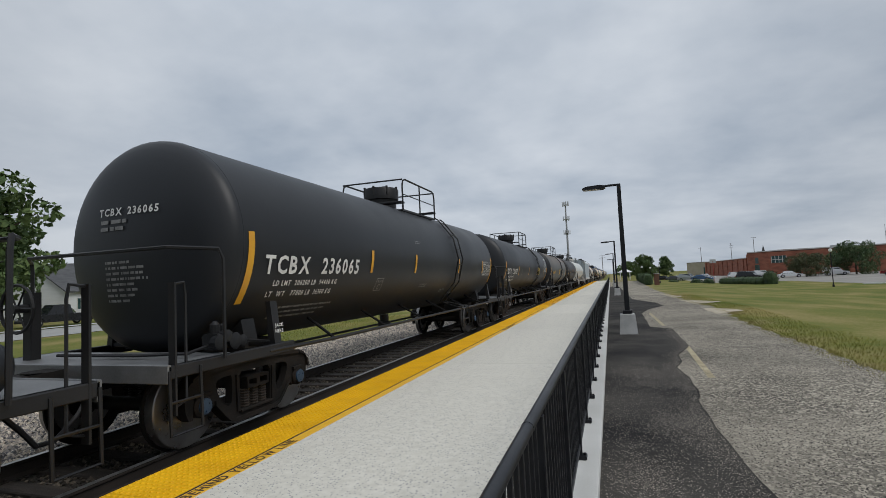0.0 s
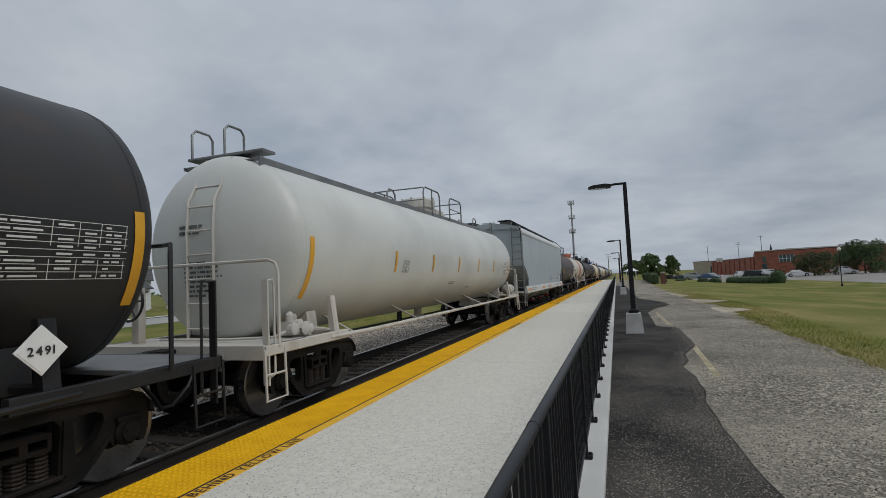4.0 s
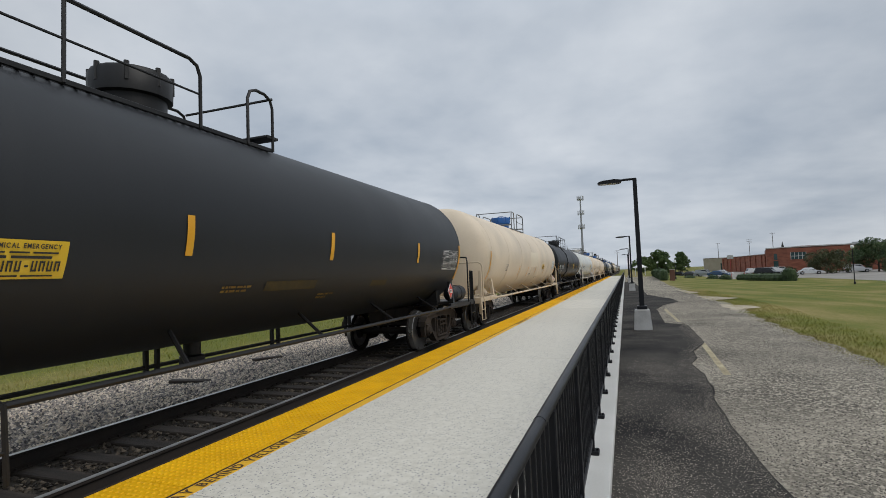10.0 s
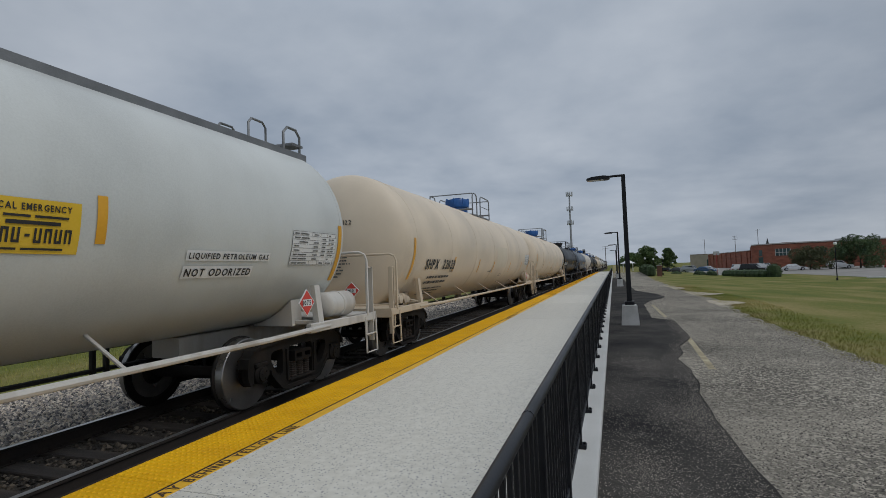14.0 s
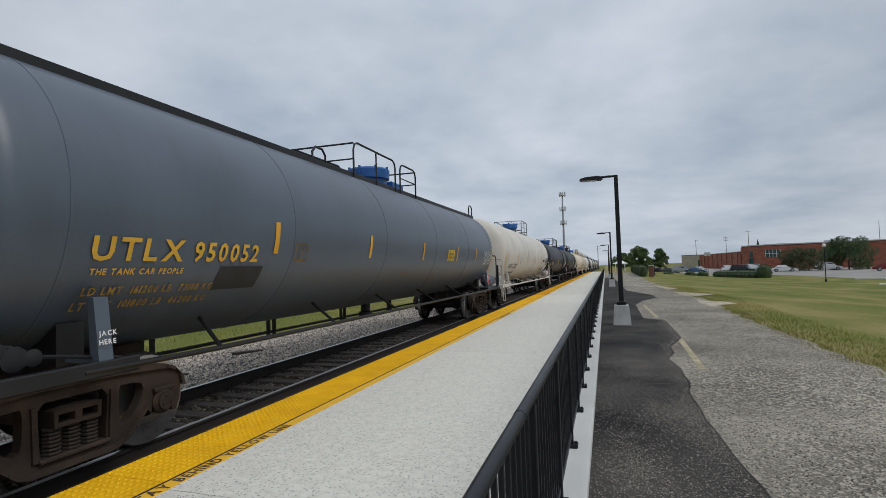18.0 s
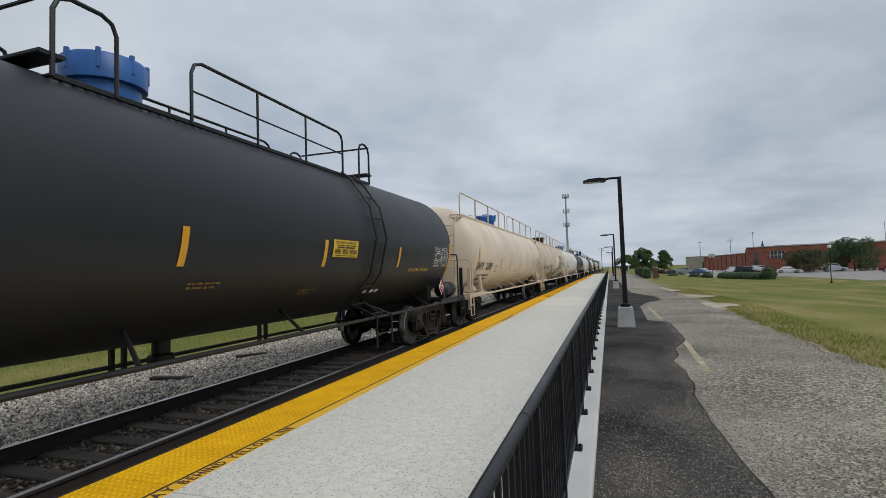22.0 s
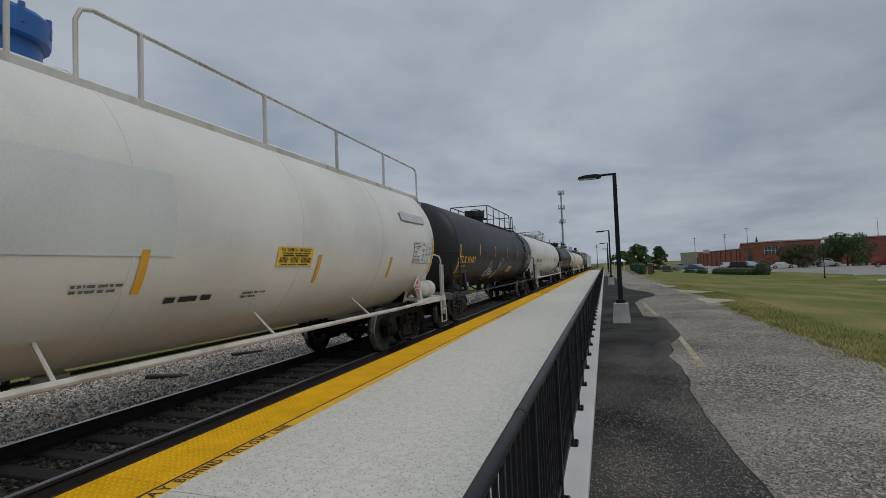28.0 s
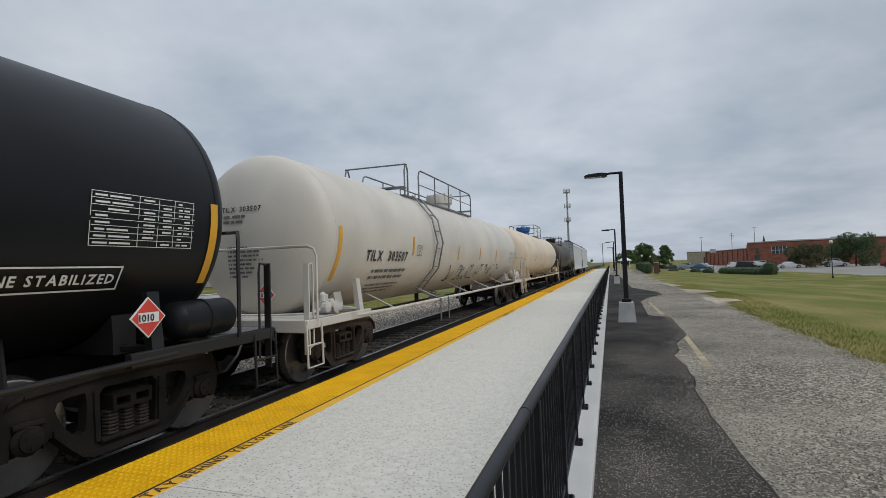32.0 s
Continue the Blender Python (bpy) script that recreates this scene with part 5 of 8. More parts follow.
    if near:
        def flat(y0, z0):
            return lambda u, v: (1.645, y0 + u, z0 + v)

        for y0 in (-H + 2.2, H - 4.85):
            part("sill_notice", lettering(["CAR EQUIPPED WITH VENTED HATCH COVERS", "    CLEAR ALL SNOW AND ICE"], 0.062, flat(y0, 1.16), 1.4, 0.12), M_LET_K, car, smooth=0)
        for y0, y1 in ((-H + 1.2, -H + 2.0), (H - 5.34, H - 4.93), (H - 8.7, H - 8.1), (H - 2.46, H - 1.48), (-H + 6.0, -H + 6.6)):
            part("reflector", Shape().box(1.640, 1.646, y0, y1, 1.08, 1.17), M_ORANGE_T, car, "orange reflective strip", smooth=0)
        for y0, n in ((H - 6.6, 2), (H - 3.85, 2), (H - 2.95, 3)):
            s = Shape()
            for i in range(n):
                for a, b, z, t in words(y0, y0 + 0.6 - 0.1 * i, 1.55 - 0.055 * i + (0.25 if n == 3 else 0), 0.03, 60 + i):
                    s.box(1.586, 1.590, a, b, z, z + t)
            tagged(part("worn_stencil", s, M_FADE_K, car, smooth=0), kind="stuff")
        lab = part("blue_label", Shape().box(1.586, 1.591, H - 7.65, H - 7.0, 1.48, 1.68), M_BLUE, car, "blue printed label", smooth=0)
        part("label_centre", Shape().box(1.591, 1.594, H - 7.42, H - 7.2, 1.50, 1.66), M_PLAC_W, lab, smooth=0)
        part("round_label", Shape().lathe([(0.075, 0), (0.075, 0.004)], 0, (1.586, H - 4.95, 1.49), 16), M_SIGN_Y, car, "round yellow label", smooth=0)
        part("white_label", Shape().box(1.586, 1.590, H - 2.30, H - 2.12, 1.45, 1.66), M_PLAC_W, car, smooth=0)
        part("red_label", Shape().box(1.640, 1.646, H - 1.40, H - 1.27, 1.08, 1.19), M_RED, car, smooth=0)
    running_gear(car, H, M_TRUCK, front + H)
    return car, front + H


# ---- ground, track and platform ----
def sheet(pts, z, name, mat, label, category="", kind="structure", thick=0.0):
    s = Shape()
    if thick:
        s.prism(pts, 2, z - thick, z)
    else:
        s.add([(x, y, z) for x, y in pts], [tuple(range(len(pts)))])
    return structure(name, s, mat, label, category, smooth=0, kind=kind)


EZ = -0.92


def lawn_z(x):
    return float(np.interp(x, [10.5, 24.0], [0.06, EZ]))


def east(x, y):
    """Places beyond the lawn, all farther off than the lawn's slope makes them look."""
    return (5.43 + 1.6 * (x - 5.43), 3.535 + 1.6 * (y - 3.535))


g = Shape()
prof = [(-2500, -0.5), (-40, -0.5), (-7.2, -0.5), (-5.2, -0.46), (-3.6, -0.45), (1.9, -0.45), (5.15, -0.45), (5.2, 0.03), (10.5, 0.06), (24.0, EZ), (2500, EZ)]
ys = [-400, 0, 20, 60, 150, 400, 1200, 4500]
g.add([(x, y, z) for y in ys for x, z in prof], [(a * 11 + j, a * 11 + j + 1, (a + 1) * 11 + j + 1, (a + 1) * 11 + j) for a in range(len(ys) - 1) for j in range(10)])
ground = structure("ground", g, M_GRASS, "mown green grass with dry yellow patches", smooth=0)

# ballast bed and stones
rng = np.random.default_rng(4)
s = Shape()
bed = [(-6.3, -0.48), (-5.0, -0.39), (-3.0, -0.30), (-1.7, -0.22), (-1.3, -0.21), (1.3, -0.21), (1.64, -0.22), (1.66, -0.46)]
yy = [-60, 0, 10, 30, 80, 400]
s.add([(x, y, z) for y in yy for x, z in bed], [(a * 8 + j, a * 8 + j + 1, (a + 1) * 8 + j + 1, (a + 1) * 8 + j) for a in range(len(yy) - 1) for j in range(7)])
structure("ballast_bed", s, M_BALLAST, "bed of grey crushed stone under the track", "ballast", smooth=0)


def scatter_stones(n, xr, yr, size, seed, cribs=False):
    r = np.random.default_rng(seed)
    x, y = r.uniform(*xr, n), yr[0] + (yr[1] - yr[0]) * r.uniform(0, 1, n) ** 1.5
    z = np.interp(x, [p[0] for p in bed], [p[1] for p in bed])
    if cribs:
        # only between the ties, and clear of the rails
        keep = (np.abs((y - 1.0) / 0.51 - np.round((y - 1.0) / 0.51)) > 0.24) & (np.abs(np.abs(x) - 0.755) > 0.09) | (x > 1.36)
        x, y, z = x[keep], y[keep], z[keep] + 0.012
        n = len(x)
    d = size * r.uniform(0.6, 1.5, n)
    base = np.array([(1, 0, 0), (-1, 0, 0), (0, 1, 0), (0, -1, 0), (0, 0, 0.8), (0, 0, -0.8)])
    v = base[None] * d[:, None, None] * r.uniform(0.6, 1.25, (n, 6, 3)) + r.normal(0, 0.18, (n, 6, 3)) * d[:, None, None]
    a = r.uniform(0, 6.28, n)
    c, q = np.cos(a)[:, None], np.sin(a)[:, None]
    vx, vy = v[..., 0] * c - v[..., 1] * q, v[..., 0] * q + v[..., 1] * c
    v = np.stack([vx + x[:, None], vy + y[:, None], v[..., 2] + (z + d * 0.3)[:, None]], -1).reshape(-1, 3)
    f = np.array([(0, 2, 4), (2, 1, 4), (1, 3, 4), (3, 0, 4), (2, 0, 5), (1, 2, 5), (3, 1, 5), (0, 3, 5)])
    f = (f[None] + 6 * np.arange(n)[:, None, None]).reshape(-1, 3)
    me = bpy.data.meshes.new("ballast_stones")
    me.from_pydata(v.tolist(), [], f.tolist())
    return me


def island_material(name, colors, rough):
    m = material(name, colors[:2], rough, 0, (8, 60), 0.3, vary=0)
    n, l = m.node_tree.nodes, m.node_tree.links
    geo, ramp = n.new("ShaderNodeNewGeometry"), n.new("ShaderNodeValToRGB")
    el = ramp.color_ramp.elements
    el[0].color, el[1].color = (*colors[0], 1), (*colors[-1], 1)
    for i, c in enumerate(colors[1:-1]):
        el.new((i + 1) / (len(colors) - 1)).color = (*c, 1)
    l.new(geo.outputs["Random Per Island"], ramp.inputs[0])
    l.new(ramp.outputs[0], n["Principled BSDF"].inputs["Base Color"])
    return m


M_STONE = island_material("crushed_stone", ((0.05, 0.046, 0.046), (0.18, 0.168, 0.165), (0.34, 0.305, 0.27), (0.54, 0.46, 0.36), (0.76, 0.68, 0.57)), 0.9)
# oil stains, and the near-black shade under the train darkened into the colour
M_STONE_DARK = island_material("oily_shaded_stone", ((0.016, 0.014, 0.012), (0.035, 0.03, 0.024), (0.07, 0.058, 0.045), (0.18, 0.15, 0.115)), 0.9)
for me, mt, lab in ((scatter_stones(78000, (-6.0, -1.35), (3.8, 30), 0.027, 5), M_STONE, "loose grey and tan ballast stones"), (scatter_stones(10000, (-6.0, -1.35), (28, 75), 0.05, 6), M_STONE, "loose grey ballast stones"),
                    (scatter_stones(34000, (-1.3, 1.63), (3.0, 60), 0.024, 7, True), M_STONE_DARK, "oily ballast stones between the ties, the train's shade put into their colour")):
    me.materials.append(mt)
    tagged(new("ballast_stones", me), lab, "ballast", kind="stuff")

# rails and ties
track = thing("track", "railway track with rusty rails on wooden ties", "track", kind="structure")
for sx in (-1, 1):
    x = sx * 0.755
    web = [(-0.075, -0.172), (0.075, -0.172), (0.075, -0.160), (0.012, -0.135), (0.010, -0.045), (0.036, -0.03), (0.036, -0.004), (-0.036, -0.004), (-0.036, -0.03), (-0.010, -0.045), (-0.012, -0.135), (-0.075, -0.160)]
    rail = part("rail", Shape().prism([(x + a, b) for a, b in web], 1, -60, 600), M_RAIL, track, "rusty steel rail")
    part("rail_head", Shape().prism([(x - 0.034, -0.006), (x + 0.034, -0.006), (x + 0.034, -0.002), (x + 0.026, 0.0), (x - 0.026, 0.0), (x - 0.034, -0.002)], 1, -60, 600), M_RAILTOP, rail, "bright polished rail head")
tie = Shape().bar(-1.30, 1.30, -0.112, 0.112, -0.36, -0.172, 0.012).mesh("tie", M_TIE, 0)
for i in range(150):
    part("tie", tie, M_TIE, track, at=pose(random.uniform(-0.05, 0.05), 1.0 + i * 0.51 + random.uniform(-0.02, 0.02), random.uniform(-0.006, 0.004), 0, 0, random.uniform(-1.2, 1.2)))
far_ties = Shape()
for i in range(420):
    y = 77.6 + i * 0.51
    far_ties.box(-1.3, 1.3, y - 0.11, y + 0.11, -0.36, -0.172)
for i in range(40):
    y = 0.5 - i * 0.51
    far_ties.box(-1.3, 1.3, y - 0.11, y + 0.11, -0.36, -0.172)
tagged(part("distant_ties", far_ties, M_TIE, track, smooth=0), kind="stuff")
plate = Shape().bar(-0.10, 0.10, -0.09, 0.09, -0.173, -0.158, 0.004)
for a in (-0.085, 0.085):
    for b in (-0.06, 0.06):
        plate.box(a - 0.012, a + 0.012, b - 0.012, b + 0.012, -0.16, -0.135)
plate = plate.mesh("tie_plate", M_RAIL, 0)
for i in range(60):
    for sx in (-1, 1):
        part("tie_plate", plate, M_RAIL, track, at=pose(sx * 0.755, 1.0 + i * 0.51, 0))
for x, y, a in ((-3.1, 11.6, 20), (-3.5, 14.5, 70)):
    d = new("timber_offcut", Shape().bar(-0.4, 0.4, -0.07, 0.07, 0, 0.06, 0.01).mesh("timber_offcut", M_TIE, 0))
    d.matrix_basis = pose(x, y, float(np.interp(x, [p[0] for p in bed], [p[1] for p in bed])) + 0.02, 3, 2, a)
    tagged(d, "split grey timber offcut lying on the ballast", "timber", "offcuts on the ballast")

# platform
P0, P1, PE, PG, PB, PK = -24.0, 128.0, 1.65, 2.25, 2.40, 5.25
platform = thing("platform", "raised concrete station platform with pale exposed aggregate", "platform", kind="structure")
part("foundation", Shape().box(PE + 0.02, PK - 0.004, P0, P1, -0.5, 0.10), M_KERB, platform, smooth=0)
n_slab, step = 25, (P1 - P0) / 25
for i in range(n_slab):
    y = P0 + i * step
    part("slab", shared("slab", lambda: Shape().bar(PB + 0.003, 5.03, 0.003, step - 0.003, 0.08, 0.20, 0.004), M_CONC, 0), M_CONC, platform, at=pose(0, y, 0))
    part("kerb", shared("kerb", lambda: Shape().bar(5.034, PK, 0.003, step - 0.003, 0.06, 0.20, 0.008), M_KERB, 0), M_KERB, platform, "pale concrete edge kerb", at=pose(0, y, 0))
    part("border_line", shared("border_line", lambda: Shape().bar(PG + 0.034, PB, 0.002, step - 0.002, 0.10, 0.201, 0.003), M_LINE, 0), M_LINE, platform, "yellow border line", at=pose(0, y, 0))
part("joint_sealant", Shape().box(PG - 0.003, PG + 0.032, P0, P1, 0.10, 0.193), M_GROOVE, platform, smooth=0)


def domed_tile():
    s = Shape().box(PE, PG - 0.005, 0.002, 1.218, 0.10, 0.196)
    n, v, f = 0, [], []
    for i in range(10):
        for j in range(20):
            x, y = PE + 0.03 + i * 0.0595, 0.032 + j * 0.0608
            ring = [(math.cos(a), math.sin(a)) for a in (k * math.pi / 3 for k in range(6))]
            v += [(x + 0.019 * c, y + 0.019 * d, 0.1962) for c, d in ring] + [(x + 0.012 * c, y + 0.012 * d, 0.2045) for c, d in ring]
            f += [(n + k, n + (k + 1) % 6, n + 6 + (k + 1) % 6, n + 6 + k) for k in range(6)] + [tuple(range(n + 6, n + 12))]
            n += 12
    return s.add(v, f)


def flat_tile():
    s = Shape().box(PE, PG - 0.005, 0.002, 1.218, 0.10, 0.197)
    for j in range(20):
        s.box(PE + 0.01, PG - 0.02, 0.018 + j * 0.0608, 0.046 + j * 0.0608, 0.196, 0.2005)
    return s


for i in range(124):
    y = P0 + i * 1.22
    near = -1 < y < 30
    part("tactile_tile", shared("domed_tile" if near else "ribbed_tile", domed_tile if near else flat_tile, M_TACTILE, 0), M_TACTILE, platform, "yellow tactile warning tile", at=pose(0, y, 0))
stay = "STAY BEHIND YELLOW LINE"
for y in (6.12, 18.3, 30.5):
    part("warning_text", lettering([stay], 0.125, lambda u, v: (PB - 0.012 - v, y + u * 1.80 / (0.125 * text_width(stay)), 0.2035)), M_LINE_TEXT, platform, smooth=0)

# fence along the platform's back edge
fence = thing("fence", "black steel picket fence with a round top rail", "fence")
FX, FZ = 5.09, 1.125
for i in range(20):
    y = -0.6 + (i - 1) * 6.11
    part("top_rail", Shape().path([(FX, y + 0.004, FZ), (FX, y + 6.104, FZ)], 0.0245, 12), M_FENCE, fence)
    part("rail_joint", Shape().path([(FX, y - 0.012, FZ), (FX, y + 0.012, FZ)], 0.0262, 12), M_FENCE, fence)
    part("bottom_rail", Shape().bar(FX - 0.016, FX + 0.016, y + 0.004, y + 6.104, 0.285, 0.325, 0.004), M_FENCE, fence)
post = Shape().bar(FX - 0.026, FX + 0.026, -0.026, 0.026, 0.205, FZ - 0.02, 0.005).mesh("post", M_FENCE, 0)
foot = Shape().bar(FX - 0.02, FX + 0.062, -0.045, 0.045, 0.20, 0.232, 0.008)
foot.lathe([(0.012, 0), (0.012, 0.016)], 2, (FX + 0.045, 0.0, 0.232), 6)
foot = foot.mesh("post_foot", M_FENCE, 0)
picket = Shape().bar(FX - 0.009, FX + 0.009, -0.0125, 0.0125, 0.29, FZ - 0.02, 0.003).mesh("picket", M_FENCE, 0)
PITCH = 1.068
for i in range(-9, 100):
    y = 7.90 + i * PITCH
    p = part("post", post, M_FENCE, fence, at=pose(0, y, 0))
    part("post_foot", foot, M_FENCE, p)
far_pickets = Shape()
for i in range(-9, 99):
    for j in range(1, 10):
        y = 7.90 + i * PITCH + j * PITCH / 10
        if -2 < y < 30:
            part("picket", picket, M_FENCE, fence, at=pose(0, y, 0))
        else:
            far_pickets.box(FX - 0.009, FX + 0.009, y - 0.0125, y + 0.0125, 0.29, FZ - 0.02)
tagged(part("distant_pickets", far_pickets, M_FENCE, fence, smooth=0), kind="stuff")

# lot behind the platform
rr = random.Random(3)


def ragged(pts, step, amp):
    out = []
    for (xa, ya), (xb, yb) in zip(pts, pts[1:]):
        n = max(1, int(math.hypot(xb - xa, yb - ya) / step))
        for i in range(n):
            t = i / n
            out.append((xa + (xb - xa) * t + rr.uniform(-amp, amp), ya + (yb - ya) * t + rr.uniform(-amp, amp) * 0.5))
    return out + [pts[-1]]


edge = ragged([(9.6, -24), (9.2, 6), (9.1, 12.6), (9.08, 16.0), (9.08, 19.5), (9.2, 22.3), (9.5, 26.0), (9.3, 32.9), (9.2, 37), (9.1, 55), (9.6, 76), (11, 110)], 0.5, 0.12)
sheet([(PK, 110), (PK, -24)] + edge, 0.085, "gravel_lot", M_GRAVEL, "worn chip-seal gravel lot in grey and tan", "lot")
patch = ragged([(6.55, -24), (6.48, 5.0), (6.42, 7.65), (6.36, 8.6), (6.34, 9.3), (6.37, 10.45), (6.44, 11.1), (6.44, 11.9), (6.41, 12.55), (6.36, 12.8), (6.53, 13.4), (6.55, 14.2), (6.92, 15.45), (6.97, 18.95), (6.43, 19.6), (6.50, 24.8), (6.86, 27.0), (7.70, 29.4), (7.54, 32.0), (6.60, 36.3)], 0.3, 0.018) + [(6.3, 70)]
sheet([(PK, 70), (PK, -24)] + patch, 0.10, "asphalt_strip", M_ASPHALT, "fresh dark asphalt strip beside the kerb", "asphalt")
M_FADED = material("faded_line_paint", ((0.24, 0.20, 0.12), (0.46, 0.40, 0.26)), 0.9, 0, (6, 90), 0.3)
for x0, y0, x1, y1 in ((6.76, 12.0, 6.87, 15.4), (6.83, 19.9, 6.80, 24.9)):
    sheet([(x0 - 0.05, y0), (x0 + 0.05, y0), (x1 + 0.05, y1), (x1 - 0.05, y1)], 0.0895, "painted_line", M_FADED, "faded yellow parking line", "marking")
M_BARE = material("bare_gravel", ((0.30, 0.26, 0.19), (0.48, 0.42, 0.32)), 0.95, 0, (2, 60), 0.5)
for spot in ([(9.0, 24.0), (9.6, 24.6), (10.2, 25.3), (9.9, 26.2), (9.0, 27.5)], [(9.0, 30.0), (9.7, 30.6), (10.6, 31.6), (9.9, 33.0), (9.0, 34.5)], [(8.9, 36.5), (9.6, 38.0), (9.3, 41.0), (8.8, 44.0)]):
    sheet(ragged(spot + spot[:1], 0.4, 0.12)[:-1], 0.088, "bare_ground", M_BARE, "bare tan gravel at the lawn's edge", "gravel")

# loose chips on the lot and on the worn places of the asphalt
def chips_mesh(n, place, size, z, seed):
    r = np.random.default_rng(seed)
    p = np.array([place(r) for _ in range(n)])
    d = size * r.uniform(0.5, 1.5, n)
    base = np.array([(1, 0, -0.2), (0.1, 1, -0.2), (-1, 0.1, -0.2), (0, -1, -0.2), (0.15, 0.1, 0.55)])
    v = base[None] * d[:, None, None] * r.uniform(0.6, 1.2, (n, 5, 3))
    a = r.uniform(0, 6.28, n)
    c, q = np.cos(a)[:, None], np.sin(a)[:, None]
    v = np.stack([v[..., 0] * c - v[..., 1] * q + p[:, :1], v[..., 0] * q + v[..., 1] * c + p[:, 1:2], v[..., 2] + z], -1).reshape(-1, 3)
    f = (np.array([(0, 1, 4), (1, 2, 4), (2, 3, 4), (3, 0, 4)])[None] + 5 * np.arange(n)[:, None, None]).reshape(-1, 3)
    me = bpy.data.meshes.new("stone_chips")
    me.from_pydata(v.tolist(), [], f.tolist())
    return me


M_CHIP = island_material("loose_stone_chips", ((0.05, 0.045, 0.04), (0.09, 0.08, 0.07), (0.15, 0.135, 0.115), (0.25, 0.225, 0.19), (0.42, 0.375, 0.315)), 0.9)
px, py = [p[0] for p in patch], [p[1] for p in patch]


def on_lot(r):
    y = 4.6 + 36 * r.random() ** 3.0
    x0 = float(np.interp(y, py, px))
    return (x0 + 0.02 + (9.1 - x0) * r.random(), y)


def on_asphalt(r):
    pick = r.random()
    if pick < 0.25:
        y = 5.0 + 14 * r.random() ** 1.6
        return (float(np.interp(y, py, px)) - 0.02 - abs(r.normal()) * 0.13, y)
    if pick < 0.62:
        return (r.uniform(5.22, 6.38), 4.6 + 7 * r.random() ** 2.2)
    cx, cy, w = ((5.75, 5.3, 0.3), (6.05, 6.6, 0.28), (5.6, 7.8, 0.22), (6.1, 9.4, 0.3), (5.8, 12.0, 0.35), (6.2, 5.0, 0.2))[int(r.integers(0, 6))]
    x = cx + w * r.normal() * 0.7
    return (x if 5.3 < x < 6.28 else r.uniform(5.3, 6.25), cy + w * 1.5 * r.normal())


for me, lab in ((chips_mesh(90000, on_lot, 0.0095, 0.086, 31), "loose pale stone chips on the gravel lot"), (chips_mesh(40000, on_asphalt, 0.0066, 0.1005, 32), "pale chips showing in the worn asphalt")):
    me.materials.append(M_CHIP)
    tagged(new("stone_chips", me), lab, "gravel", kind="stuff")

# grass blades near the lot's edge and clumps on the far side of the track
def blades(n, place, h, seed, name, label):
    r = np.random.default_rng(seed)
    p = np.array([place(r) for _ in range(n)])
    a, hh, w = r.uniform(0, 6.28, n), h * r.uniform(0.5, 1.4, n), r.uniform(0.004, 0.010, n)
    lean = r.normal(0, 0.5, (n, 2)) * hh[:, None]
    dx, dy = np.cos(a) * w, np.sin(a) * w
    v = np.empty((n, 3, 3))
    v[:, 0] = p + np.stack([dx, dy, np.zeros(n)], 1)
    v[:, 1] = p - np.stack([dx, dy, np.zeros(n)], 1)
    v[:, 2] = p + np.concatenate([lean, hh[:, None]], 1)
    me = bpy.data.meshes.new(name)
    me.from_pydata(v.reshape(-1, 3).tolist(), [], (np.arange(n)[:, None] * 3 + np.arange(3)).tolist())
    me.materials.append(M_BLADE)
    return tagged(new(name, me), label, "grass", kind="stuff")


ex, ey = [p[0] for p in edge], [p[1] for p in edge]


def lawn(r):
    y = 8 + 34 * r.random() ** 1.4
    x = float(np.interp(y, ey, ex)) + 1.6 * r.random() ** 2.0 - 0.3 * r.random()
    return (x, y, lawn_z(x))


blades(30000, lawn, 0.04, 8, "lawn_grass", "short green and straw-coloured lawn grass")
blades(16000, lambda r: (-5.9 - 6 * r.random(), 6 + 30 * r.random(), -0.49), 0.10, 9, "verge_grass", "green grass along the far side of the track")

